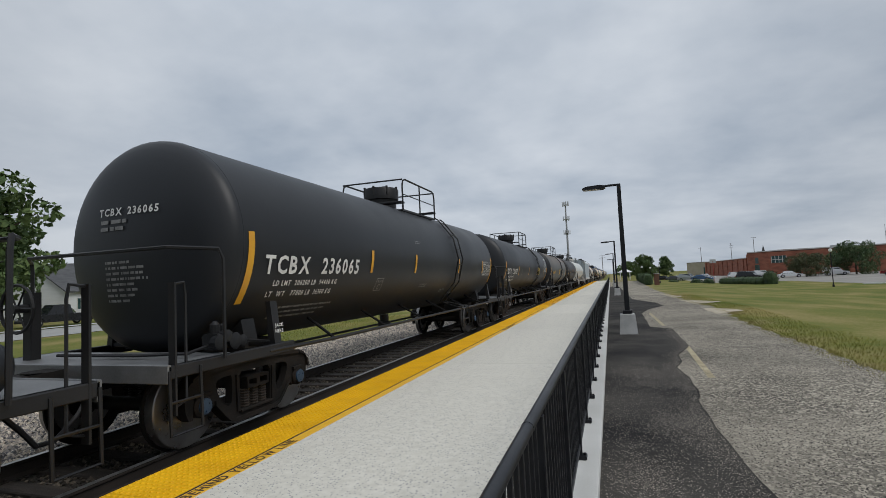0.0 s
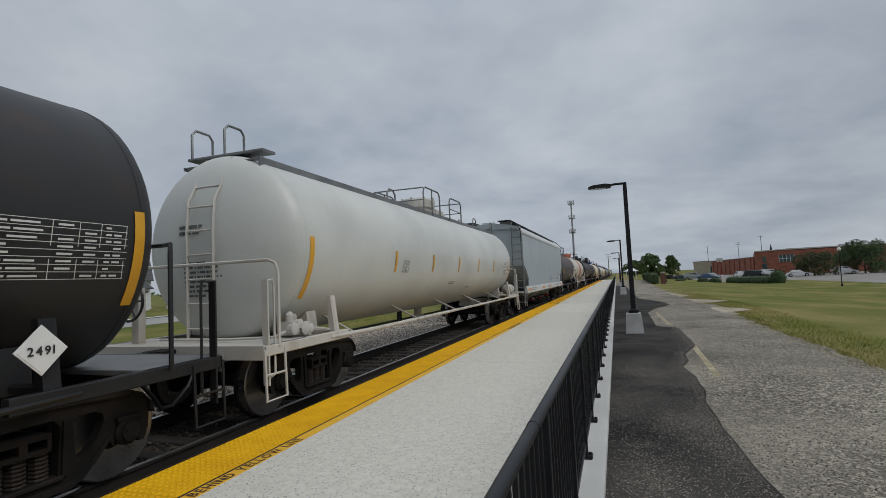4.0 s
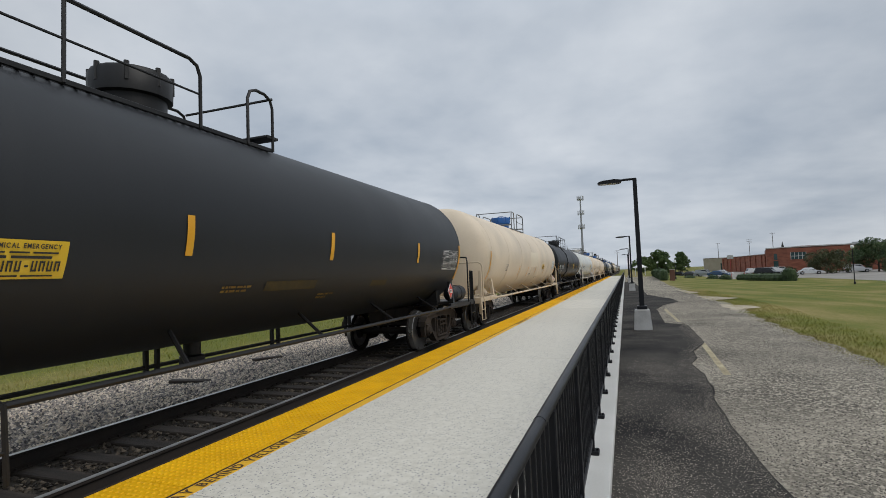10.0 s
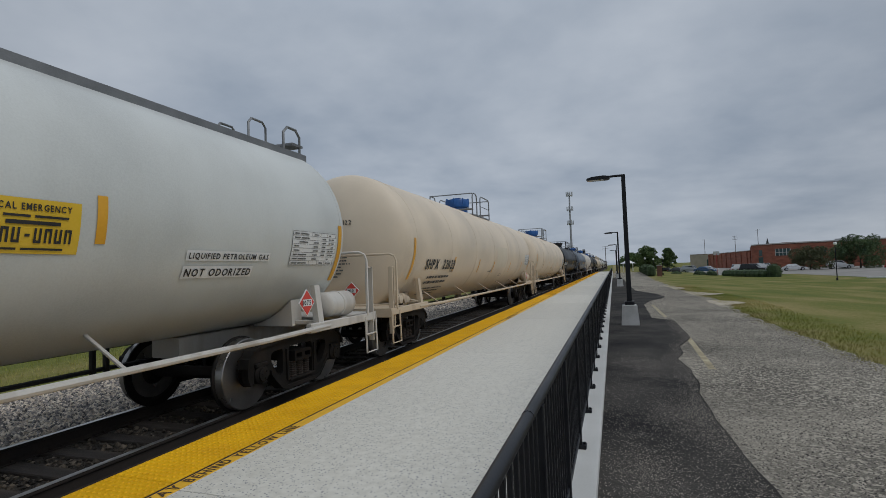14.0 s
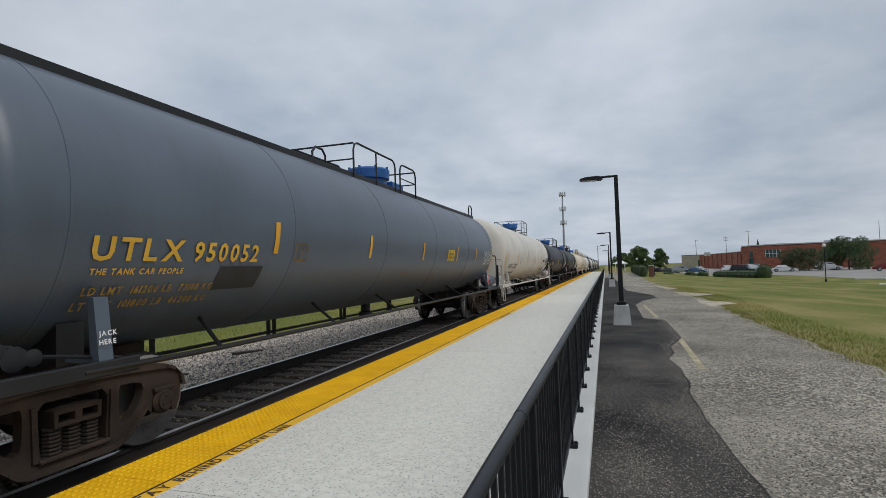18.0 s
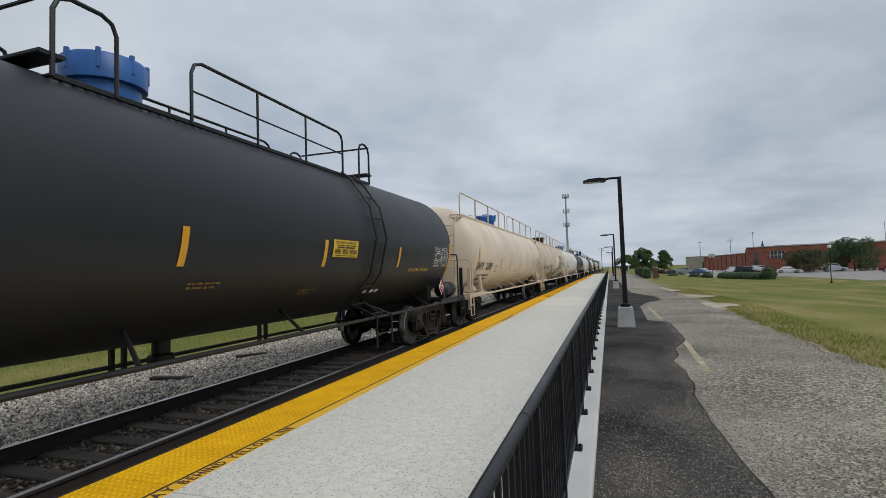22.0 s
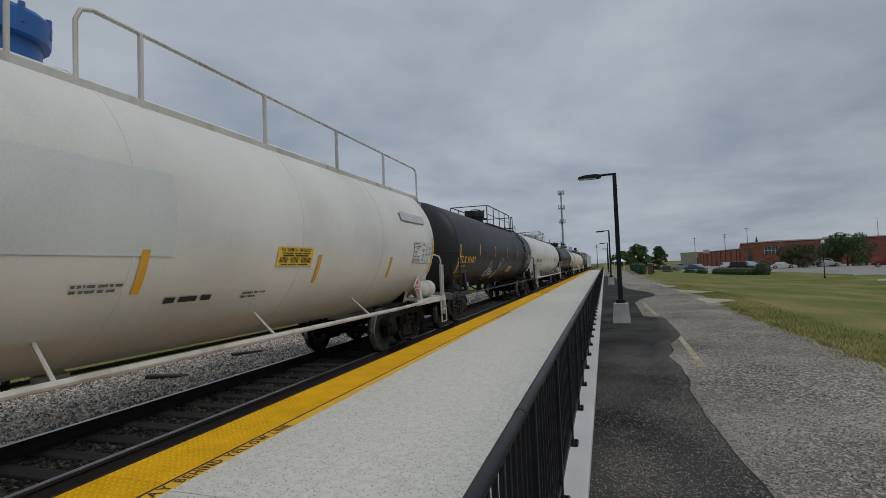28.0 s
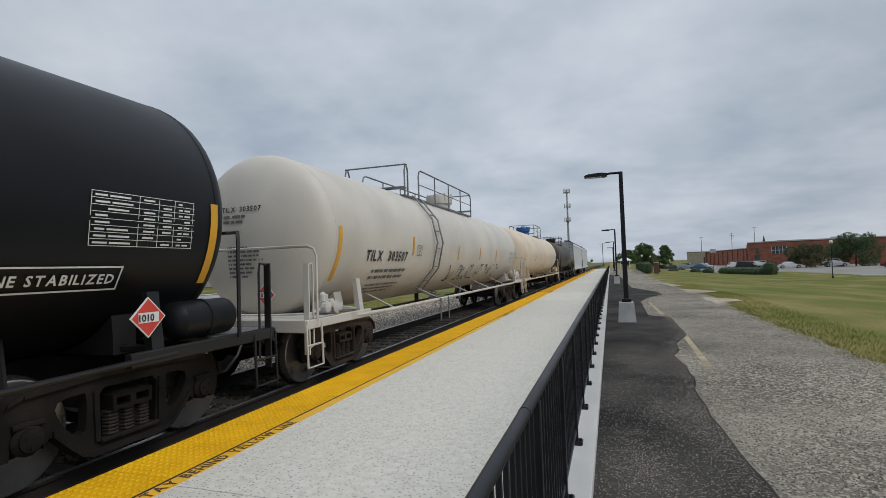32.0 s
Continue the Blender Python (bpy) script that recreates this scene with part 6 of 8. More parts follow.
# ---- lamps on the platform side ----
def street_lamp(x, y):
    lamp = thing("street_lamp", "black square pole lamp on a tapered concrete base", "street lamp", "lamps along the platform", at=pose(x, y, 0.1))
    b = Shape()
    v = [(sx * w, sy * w, z) for w, z in ((0.225, 0), (0.185, 0.50), (0.170, 0.525)) for sx, sy in ((-1, -1), (1, -1), (1, 1), (-1, 1))]
    b.add(v, [(3, 2, 1, 0), (0, 1, 5, 4), (1, 2, 6, 5), (2, 3, 7, 6), (3, 0, 4, 7), (4, 5, 9, 8), (5, 6, 10, 9), (6, 7, 11, 10), (7, 4, 8, 11), (8, 9, 10, 11)])
    part("base", b, M_LAMPBASE, lamp, "tapered pale concrete base", smooth=0)
    part("base_cover", Shape().bar(-0.12, 0.12, -0.12, 0.12, 0.525, 0.62, 0.02), M_FENCE, lamp)
    pole = Shape()
    w0, w1 = 0.062, 0.050
    v = [(sx * w, sy * w, z) for w, z in ((w0, 0.6), (w1, 4.02)) for sx, sy in ((-1, -1), (1, -1), (1, 1), (-1, 1))]
    pole.add(v, [(0, 1, 5, 4), (1, 2, 6, 5), (2, 3, 7, 6), (3, 0, 4, 7), (4, 5, 6, 7), (3, 2, 1, 0)])
    part("pole", pole, M_FENCE, lamp, smooth=0)
    part("arm", Shape().path([(0.03, 0, 4.0), (-0.25, 0, 4.0), (-0.42, 0, 3.985)], 0.032, 8), M_FENCE, lamp)
    head = Shape().prism([(-0.95, 3.945), (-0.92, 3.925), (-0.40, 3.92), (-0.34, 3.95), (-0.36, 4.0), (-0.50, 4.025), (-0.80, 4.01), (-0.93, 3.975)], 1, -0.14, 0.14)
    h = part("lamp_head", head, M_FENCE, lamp, "flat grey lamp head")
    part("lens", Shape().box(-0.88, -0.48, -0.11, 0.11, 3.912, 3.924), M_PALE, h, smooth=0)
    return lamp


for x, y in ((5.79, 17.9), (5.83, 43.0), (5.86, 67.0), (5.9, 92.0)):
    street_lamp(x, y)


# ---- trees, hedges ----
def leaf_cloud(blobs, n, size, seed):
    """Small leaf quads around several centres (x, y, z, rx, ry, rz)."""
    r = np.random.default_rng(seed)
    b = np.array(blobs, float)
    k = r.choice(len(b), n, p=(b[:, 3] * b[:, 4] * b[:, 5]) / (b[:, 3] * b[:, 4] * b[:, 5]).sum())
    d = r.normal(0, 1, (n, 3))
    d /= np.linalg.norm(d, axis=1)[:, None]
    rad = r.uniform(0.45, 1.08, n) ** 0.6
    c = b[k, :3] + d * b[k, 3:] * rad[:, None]
    u, w = r.normal(0, 1, (n, 3)), r.normal(0, 1, (n, 3))
    u /= np.linalg.norm(u, axis=1)[:, None]
    w -= u * (u * w).sum(1)[:, None]
    w /= np.linalg.norm(w, axis=1)[:, None]
    s = size * r.uniform(0.5, 1.3, n)[:, None]
    v = np.stack([c - u * s, c + w * s * 0.6, c + u * s, c - w * s * 0.6], 1).reshape(-1, 3)
    me = bpy.data.meshes.new("crown")
    me.from_pydata(v.tolist(), [], (np.arange(n)[:, None] * 4 + np.arange(4)).tolist())
    return me


def tree(x, y, z, h, wide, seed, mat, label, n=5200, trunk=0.4, leaf=0.2):
    r = random.Random(seed)
    t = thing("tree", label, "tree", at=pose(x, y, z))
    s = Shape().path([(0, 0, -0.1), (0.05, 0.02, h * 0.22), (0.0, 0.08, h * 0.5), (0.1, 0, h * 0.75)], h * 0.028, 8, h * 0.008)
    part("trunk", s, M_BARK, t)
    blobs = []
    for i in range(26):
        a, up = i * 2.4 + r.uniform(-0.4, 0.4), (i + 0.5) / 26
        q = math.sqrt(max(0.05, 1 - (2 * up - 0.85) ** 2 / 1.5)) * r.uniform(0.45, 0.95)
        zz = h * (trunk + (0.93 - trunk) * up)
        e = (wide * q * math.cos(a), wide * q * math.sin(a), zz)
        if i % 2 == 0:
            part("limb", Shape().path([(0, 0, zz * r.uniform(0.55, 0.75)), (e[0] * 0.5, e[1] * 0.5, zz * 0.85), e], h * 0.009, 5, h * 0.003), M_BARK, t)
        k = wide * r.uniform(0.16, 0.36)
        blobs.append((*e, k, k * r.uniform(0.8, 1.3), k * r.uniform(0.6, 1.0)))
    blobs.append((0, 0, h * 0.62, wide * 0.5, wide * 0.5, h * 0.26))
    me = leaf_cloud(blobs, n, leaf, seed)
    me.materials.append(mat)
    part("crown", me, mat, t)
    return t


def hedge(name, pts, z0, label, n, seed, mat=None, leaf=0.07):
    mat = mat or M_HEDGE
    h = thing(name, label, "hedge" if "hedge" in name else "bush", at=pose(0, 0, z0))
    core = Shape()
    for x, y, z, a, b, c in pts:
        core.lathe([(0.05, -0.9 * c), (0.8 * a, -0.7 * c), (0.9 * a, 0), (0.7 * a, 0.6 * c), (0.1, 0.85 * c)], 2, (x, y, z), 8)
    part("inner_growth", core, M_HEDGE, h)
    me = leaf_cloud(pts, n, leaf, seed)
    me.materials.append(mat)
    part("foliage", me, mat, h)
    return h


# ---- vehicles ----
def road_car(label, at, paint, kind="sedan", category="car"):
    c = thing("suv" if kind == "suv" else "pickup_truck" if kind == "pickup" else "car", label, category, "parked vehicles", at=at)
    m = CARS[paint]
    L, W = (5.6, 1.0) if kind == "pickup" else (4.7, 0.92)
    h0, h1 = (0.95, 1.78) if kind != "sedan" else (0.82, 1.42)
    a = L / 2
    arch = [[(yw + 0.40 * math.cos(q), 0.33 + 0.40 * math.sin(q)) for q in (math.pi * i / 8 for i in range(9))] for yw in (a - 0.95, -a + 0.9)]
    side = [(-a, 0.42), (-a + 0.03, h0 * 0.74), (-a + 0.22, h0 * 0.88), (-a + 1.1, h0), (a - 0.9, h0 + 0.02), (a - 0.10, h0 * 0.97), (a, h0 * 0.6), (a - 0.03, 0.36)] + [q for k in arch for q in k] + [(-a + 0.06, 0.33)]
    body = holed(Shape(), side, [], -W, W)
    part("body", body, m, c)
    if kind == "pickup":
        roof = [(-a + 1.5, h0), (-a + 2.1, h1), (-a + 3.3, h1), (-a + 3.5, h0)]
    elif kind == "suv":
        roof = [(-a + 1.15, h0), (-a + 1.85, h1 - 0.05), (a - 0.5, h1), (a - 0.12, h0)]
    else:
        roof = [(-a + 1.25, h0), (-a + 2.05, h1), (a - 1.45, h1), (a - 0.5, h0)]
    cw = [W - 0.05, W - 0.20, W - 0.20, W - 0.05]
    cab = part("cabin", Shape().add([(sx * k, yy_, zz_) for sx in (-1, 1) for k, (yy_, zz_) in zip(cw, roof)], [(0, 1, 2, 3), (4, 5, 6, 7), (0, 1, 5, 4), (1, 2, 6, 5), (2, 3, 7, 6)]), m, c)
    y0, y1, y2, y3 = (p[0] for p in roof)
    for sx in (-1, 1):
        x, xt = sx * (W - 0.058), sx * (W - 0.185)
        mid = (y1 + y2) / 2
        for p, q, r0, s0 in ((y0 + 0.22, y1 + 0.08, mid - 0.05, mid - 0.05), (mid + 0.05, mid + 0.05, y2 - 0.05, y3 - 0.30)):
            part("side_window", Shape().add([(x + sx * 0.008 - sx * 0.02, p, h0 + 0.09), (xt + sx * 0.008, q, h1 - 0.13), (xt + sx * 0.008, r0, h1 - 0.13), (x + sx * 0.008 - sx * 0.02, s0, h0 + 0.09)], [(0, 1, 2, 3)]), M_GLASS, cab, "dark tinted side window", smooth=0)
    d = 0.012
    part("windscreen", Shape().add([(-W + 0.2, y0 + 0.05 - d, h0 + 0.05), (W - 0.2, y0 + 0.05 - d, h0 + 0.05), (W - 0.26, y1 - 0.06 - d, h1 - 0.06), (-W + 0.26, y1 - 0.06 - d, h1 - 0.06)], [(0, 1, 2, 3)]), M_GLASS, cab, smooth=0)
    part("rear_window", Shape().add([(-W + 0.2, y3 - 0.05 + d, h0 + 0.05), (W - 0.2, y3 - 0.05 + d, h0 + 0.05), (W - 0.26, y2 + 0.06 + d, h1 - 0.06), (-W + 0.26, y2 + 0.06 + d, h1 - 0.06)], [(0, 1, 2, 3)]), M_GLASS, cab, smooth=0)
    for sx in (-1, 1):
        for y in (-a + 0.9, a - 0.95):
            w = part("wheel", shared("tyre", lambda: Shape().lathe([(0.20, -0.10), (0.31, -0.10), (0.335, -0.06), (0.335, 0.06), (0.31, 0.10), (0.20, 0.10)], 0, (0, 0, 0), 18), M_TYRE), M_TYRE, c, at=pose(sx * (W - 0.06), y, 0.335))
            part("rim", shared("rim", lambda: Shape().lathe([(0.205, -0.103), (0.19, -0.07), (0.05, -0.09), (0.05, 0.09), (0.19, 0.07), (0.205, 0.103)], 0, (0, 0, 0), 14), M_RIM), M_RIM, w)
        part("headlight", Shape().bar(sx * (W - 0.35) - 0.16, sx * (W - 0.35) + 0.16, -a - 0.012, -a + 0.10, h0 * 0.62, h0 * 0.80, 0.02), M_PALE, c)
        part("tail_light", Shape().bar(sx * (W - 0.16) - 0.12, sx * (W - 0.16) + 0.12, a - 0.12, a + 0.012, h0 * 0.66, h0 * 0.90, 0.02), M_RED, c)
    part("bumper", Shape().bar(-W + 0.04, W - 0.04, -a - 0.04, -a + 0.12, 0.34, 0.52, 0.03), M_BLACK if kind != "sedan" else m, c)
    part("bumper", Shape().bar(-W + 0.04, W - 0.04, a - 0.12, a + 0.04, 0.36, 0.54, 0.03), M_BLACK if kind != "sedan" else m, c)
    return c


# ---- east side: lawn, parking, brick building ----
GZ = EZ
sheet([east(*p) for p in ((14.2, 81), (17, 69.5), (23.4, 65.5), (23.8, 50), (90, 44), (90, 140), (14.2, 140))], GZ + 0.02, "parking_lot", M_LOT, "grey asphalt parking lot", "parking lot")
sheet([east(*p) for p in ((20.6, 39.5), (90, 33), (90, 34.2), (21.2, 40.8))], GZ + 0.02, "pavement", M_KERB, "pale concrete pavement across the lawn", "pavement")
sheet([east(*p) for p in ((23.0, 48.6), (90, 42.4), (90, 42.6), (23.2, 48.9))], GZ + 0.14, "kerb", M_KERB, "pale concrete kerb of the parking lot", "kerb", thick=0.14)


def wall_run(parent, pts, z0, z1, mat, thick=0.3):
    for (xa, ya), (xb, yb) in zip(pts, pts[1:]):
        d = Vector((xb - xa, yb - ya))
        nrm = Vector((-d.y, d.x)).normalized() * thick
        part("wall", Shape().prism([(xa, ya), (xb, yb), (xb + nrm.x, yb + nrm.y), (xa + nrm.x, ya + nrm.y)], 2, z0, z1), mat, parent, smooth=0)


def facade_box(parent, name, pa, pb, t, wide, z0, z1, mat, proud=0.04, label=""):
    """A flat piece on the wall from pa to pb, centred at the fraction t."""
    a, b = Vector(pa), Vector(pb)
    d = (b - a).normalized()
    out = Vector((d.y, -d.x)) * proud
    c = a.lerp(b, t)
    p, q = c - d * wide / 2, c + d * wide / 2
    inn = -out.normalized() * 0.05
    return part(name, Shape().prism([(p + out)[:], (q + out)[:], (q + inn)[:], (p + inn)[:]], 2, z0, z1), mat, parent, label, smooth=0)


bld = thing("brick_building", "low flat-roofed red brick building with pale coping", "building")
A_, B_, C_, D_ = (east(*p) for p in ((30.0, 111.4), (32.4, 107.5), (47.9, 103.0), (70.0, 97.0)))
wall_run(bld, [A_, B_, C_, D_, east(72, 125), east(34, 130), A_], EZ - 0.2, 5.94, M_BRICK)
part("roof", Shape().prism([A_, B_, C_, D_, east(72, 125), east(34, 130)], 2, 5.7, 5.86), M_DARKROOF, bld, smooth=0)
for a, b in ((A_, B_), (B_, C_), (C_, D_)):
    facade_box(bld, "coping", a, b, 0.5, (Vector(b) - Vector(a)).length + 0.1, 5.94, 6.21, M_TRIM, 0.08)
w = facade_box(bld, "window", B_, C_, 0.095, 3.6, 2.6, 4.58, M_WIN, 0.03, "wide window with greenish panes")
for i in range(5):
    facade_box(w, "mullion", B_, C_, 0.095 + (i - 2) * 0.034, 0.14, 2.6, 4.58, M_TRIM, 0.06)
facade_box(w, "mullion", B_, C_, 0.095, 3.6, 3.46, 3.59, M_TRIM, 0.06)
facade_box(bld, "window", A_, B_, 0.45, 1.12, 2.66, 4.42, M_WIN, 0.03)
facade_box(bld, "door", A_, B_, 0.45, 1.60, -0.86, 2.34, M_WIN, 0.03)
for t in (0.45, 0.62, 0.8):
    facade_box(bld, "window", B_, C_, t, 1.28, 2.66, 4.26, M_WIN, 0.03)
facade_box(bld, "canopy", C_, D_, 0.42, 11.20, 2.5, 3.14, M_TRIM, 2.2, "pale entrance canopy")
for t in (0.2, 0.5, 0.8):
    facade_box(bld, "window", C_, D_, t, 3.84, 0.42, 2.34, M_WIN, 0.03)
facade_box(bld, "roof_unit", B_, C_, 0.62, 3.52, 5.86, 6.58, M_PALE, -1.5)
wing = thing("brick_wing", "low red brick wing with pilasters along the parking lot", "building")
E_, F_ = east(29.2, 152.0), east(31.0, 117.0)
wall_run(wing, [E_, F_, east(50, 121), east(50, 156), E_], EZ - 0.2, 4.58, M_BRICK)
part("roof", Shape().prism([E_, F_, east(50, 121), east(50, 156)], 2, 4.26, 4.42), M_DARKROOF, wing, smooth=0)
facade_box(wing, "coping", E_, F_, 0.5, 56.32, 4.58, 4.77, M_TRIM, 0.08)
for i in range(9):
    facade_box(wing, "pilaster", E_, F_, (i + 0.5) / 9, 0.96, -1.02, 4.42, M_BRICK, 0.25)
tan = thing("tan_building", "tan flat-roofed commercial building", "building")
wall_run(tan, [east(*p) for p in ((27.0, 168), (41, 160), (48, 180), (34, 190), (27.0, 168))], EZ - 0.2, 5.22, M_TAN)
part("roof", Shape().prism([east(*p) for p in ((27.0, 168), (41, 160), (48, 180), (34, 190))], 2, 4.9, 5.06), M_DARKROOF, tan, smooth=0)
facade_box(tan, "door", east(27.0, 168), east(41, 160), 0.35, 3.20, -0.86, 2.66, M_WIN, 0.03)
back = thing("rear_roofs", "dark low roofs behind the brick building", "building")
part("wall", Shape().box(70, 100, 238, 270, EZ, 7.6), M_DARKROOF, back, smooth=0)
part("parapet", Shape().box(69.7, 100.3, 237.7, 270.3, 7.6, 8.2), M_BRICK, back, smooth=0)
# church spire far behind
sp = thing("church_spire", "dark pointed church spire", "spire", at=pose(87, 326, EZ))
part("tower", Shape().box(-1.2, 1.2, -1.2, 1.2, 0, 9.5), M_BRICK, sp, smooth=0)
part("steeple", Shape().lathe([(1.1, 9.5), (0.05, 14.5)], 2, (0, 0, 0), 8), M_DARKROOF, sp)

road_car("white sport utility vehicle parked by the brick building", pose(*east(34.4, 85.4), GZ + 0.02, 0, 0, 84), "white", "suv")
road_car("white sedan parked near the brick building", pose(*east(28.3, 82.6), GZ + 0.02, 0, 0, 80), "white")
for x, y, p, k, a, lab in ((14.9, 89, "grey", "sedan", 60, "dark grey car parked in the lot"), (16.6, 88, "silver", "suv", 62, "silver vehicle parked in the lot"), (18.3, 87, "blue", "sedan", 60, "blue car parked in the lot"), (20.4, 97, "white", "sedan", 70, "white car parked in the lot"),
                           (21.8, 80, "white", "suv", 95, "white vehicle parked behind the hedge"), (24.0, 84, "silver", "suv", 85, "silver vehicle parked behind the hedge"), (22.3, 78, "black", "suv", 80, "black vehicle parked behind the hedge"), (22.9, 84, "grey", "pickup", 80, "grey pickup parked behind the hedge"),
                           (27.0, 90, "white", "suv", 80, "white van parked by the brick building"), (13.6, 93, "black", "sedan", 60, "black car parked in the lot"), (35.6, 72.5, "red", "sedan", 70, "dark red car parked near the entrance")):
    road_car(lab, pose(*east(x, y), GZ + 0.02, 0, 0, a), p, k)

hedge("hedge", [(*east(16.95 + 2.1 * t, 63.4 - 5.4 * t), 0.45, 1.3, 1.3, 0.75) for t in (i / 9 for i in range(10))], GZ, "low clipped dark green hedge in a bed", 5000, 21)
hedge("bush", [(*east(19.4, 57.3), 0.8, 1.1, 1.1, 1.3)], GZ, "round clipped dark green bush", 1800, 22)
for i, (x, y) in enumerate(((14.4, 65.6), (15.3, 63.6), (12.3, 67.5))):
    hedge("bush", [(*east(x, y), 0.4, 1.0, 1.0, 0.7)], GZ, "low rounded dark green bush", 1100, 23 + i)
hedge("hedgerow", [(10.0 + 0.02 * i * 1.5, 74 + i * 1.5, 0.7, 0.65, 1.0, 0.85) for i in range(24)], 0.06, "tall leafy hedgerow along the lot", 9000, 30)
br = thing("brick_pillar", "square brown brick pillar at the end of the hedgerow", "pillar", at=pose(10.9, 72.5, 0.0))
part("shaft", Shape().bar(-0.28, 0.28, -0.28, 0.28, 0, 1.4, 0.02), material("brown_brick", ((0.10, 0.05, 0.035), (0.16, 0.08, 0.055)), 0.9, 0, (0.5, 9), 0.3), br)
part("cap", Shape().bar(-0.32, 0.32, -0.32, 0.32, 1.4, 1.47, 0.02), M_TRIM, br)
tree(*east(37.0, 86.0), GZ, 7.2, 5.2, 41, M_LEAF_DK, "broad dark green tree before the brick building", 15000, 0.13, 0.15)
tree(*east(30.6, 84.0), GZ, 5.0, 4.2, 42, M_LEAF2, "low olive-brown shrub tree before the brick building", 8500, 0.1, 0.15)
tree(14.6, 150.0, GZ, 7.6, 3.1, 43, M_LEAF, "rounded green tree beyond the parking lot", 15000, 0.22, 0.15)
tree(19.6, 152.0, GZ, 6.9, 2.2, 44, M_LEAF, "narrow green tree beyond the parking lot", 9000, 0.22, 0.15)
tree(11.5, 200.0, 0.0, 5.5, 4.0, 45, M_LEAF, "green tree near the far crossing", 4000, 0.2, 0.35)


def globe_lamp(x, y, h):
    g_ = thing("globe_lamp", "slim dark post with a white globe lamp", "street lamp", "globe lamps on the lawn", at=pose(x, y, EZ if x > 20 else lawn_z(x)))
    part("post", Shape().lathe([(0.11, 0), (0.10, 0.25), (0.05, 0.3), (0.04, h - 0.25), (0.08, h - 0.2), (0.08, h - 0.14)], 2, (0, 0, 0), 10), M_FENCE, g_)
    part("globe", Shape().lathe([(0.08, h - 0.14), (0.17, h - 0.05), (0.19, h + 0.06), (0.15, h + 0.18), (0.05, h + 0.24)], 2, (0, 0, 0), 14), M_GLOBE, g_, "white frosted globe")
    part("finial", Shape().lathe([(0.07, h + 0.23), (0.03, h + 0.29), (0.02, h + 0.38)], 2, (0, 0, 0), 8), M_FENCE, g_)


globe_lamp(*east(20.1, 45.5), 4.05)
for x, y in ((11.0, 104.0), (13.0, 112.0), (12.6, 88.0)):
    globe_lamp(x, y, 2.6)
bb = thing("basketball_hoop", "basketball hoop with a small backboard on a pole", "hoop", at=pose(*east(16.6, 68.0), GZ))
part("pole", Shape().rod((0, 0, 0), (0, 0, 4.0), 0.05, 8), M_REDGATE, bb)
part("backboard", Shape().bar(-0.5, 0.5, -0.02, 0.02, 3.7, 4.4, 0.01), M_PALE, bb)


def utility_pole(x, y, h, arms, label="wooden utility pole with cross arms"):
    u = thing("utility_pole", label, "pole", "utility poles", at=pose(x, y, 0))
    part("pole", Shape().rod((0, 0, -0.2), (0, 0, h), 0.16, 8, 0.1), M_WOODPOLE, u)
    for i in range(arms):
        part("cross_arm", Shape().bar(-1.2, 1.2, -0.06, 0.06, h - 0.5 - 0.9 * i, h - 0.38 - 0.9 * i, 0.01), M_WOODPOLE, u)


utility_pole(*east(36.0, 200.0), 14.18, 1)
utility_pole(*east(46.5, 205.0), 15.78, 3)
utility_pole(*east(50.0, 190.0), 17.38, 1)
for x, y, h in ((-8.0, 180.0, 9), (-7.5, 260.0, 9), (2.5, 230, 10)):
    utility_pole(x, y, h, 2)
mast = thing("radio_mast", "thin lattice radio mast behind the brick building", "mast", at=pose(*east(68.0, 150.0), EZ))
part("mast_shaft", Shape().rod((0, 0, 0), (0, 0, 16.5), 0.2, 5, 0.06), M_TOWER, mast)

# cell tower
tw = thing("cell_tower", "tall grey monopole cell tower with antenna rings", "tower", at=pose(-16.7, 300, 0))
part("monopole", Shape().rod((0, 0, 0), (0, 0, 44), 0.75, 12, 0.35), M_TOWER, tw)
for z, n in ((43.4, 9), (35.0, 7), (27.0, 6)):
    ring = part("antenna_platform", Shape().lathe([(1.6, z - 1.0), (1.7, z - 1.0), (1.7, z - 0.85), (1.6, z - 0.85)], 2, (0, 0, 0), 12), M_TOWER, tw)
    for i in range(n):
        a = 2 * math.pi * i / n
        x, y = 1.7 * math.cos(a), 1.7 * math.sin(a)
        part("panel_antenna", Shape().bar(x - 0.2, x + 0.2, y - 0.15, y + 0.15, z - 1.6, z + 0.9, 0.03), M_PALE, ring)

# rail signal near the far crossing, and a gantry house
sg = thing("rail_signal", "grey signal mast with dark heads beside the track", "signal", at=pose(-3.4, 128, -0.3))
part("mast", Shape().rod((0, 0, 0), (0, 0, 6.6), 0.09, 8), M_TOWER, sg)
part("signal_head", Shape().bar(-0.35, 0.35, -0.15, 0.15, 5.0, 6.4, 0.03), M_BLACK, sg)
part("ladder", ladder([(0.2, 0.1, 0.2), (0.2, 0.1, 5.0)], [(0.5, 0.1, 0.2), (0.5, 0.1, 5.0)], 12, 0.02), M_TOWER, sg)
part("arm", Shape().bar(0.0, 2.4, -0.06, 0.06, 5.2, 5.32, 0.01), M_TOWER, sg)
part("signal_head", Shape().bar(2.0, 2.6, -0.15, 0.15, 4.4, 5.9, 0.03), M_BLACK, sg)
shelter = thing("tent_shelter", "white peaked roof of a distant shelter", "shelter", at=pose(8.8, 135.0, 0.0))
part("roof", Shape().lathe([(1.8, 1.9), (0.9, 2.4), (0.1, 2.9)], 2, (0, 0, 0), 4), M_SIDING, shelter)
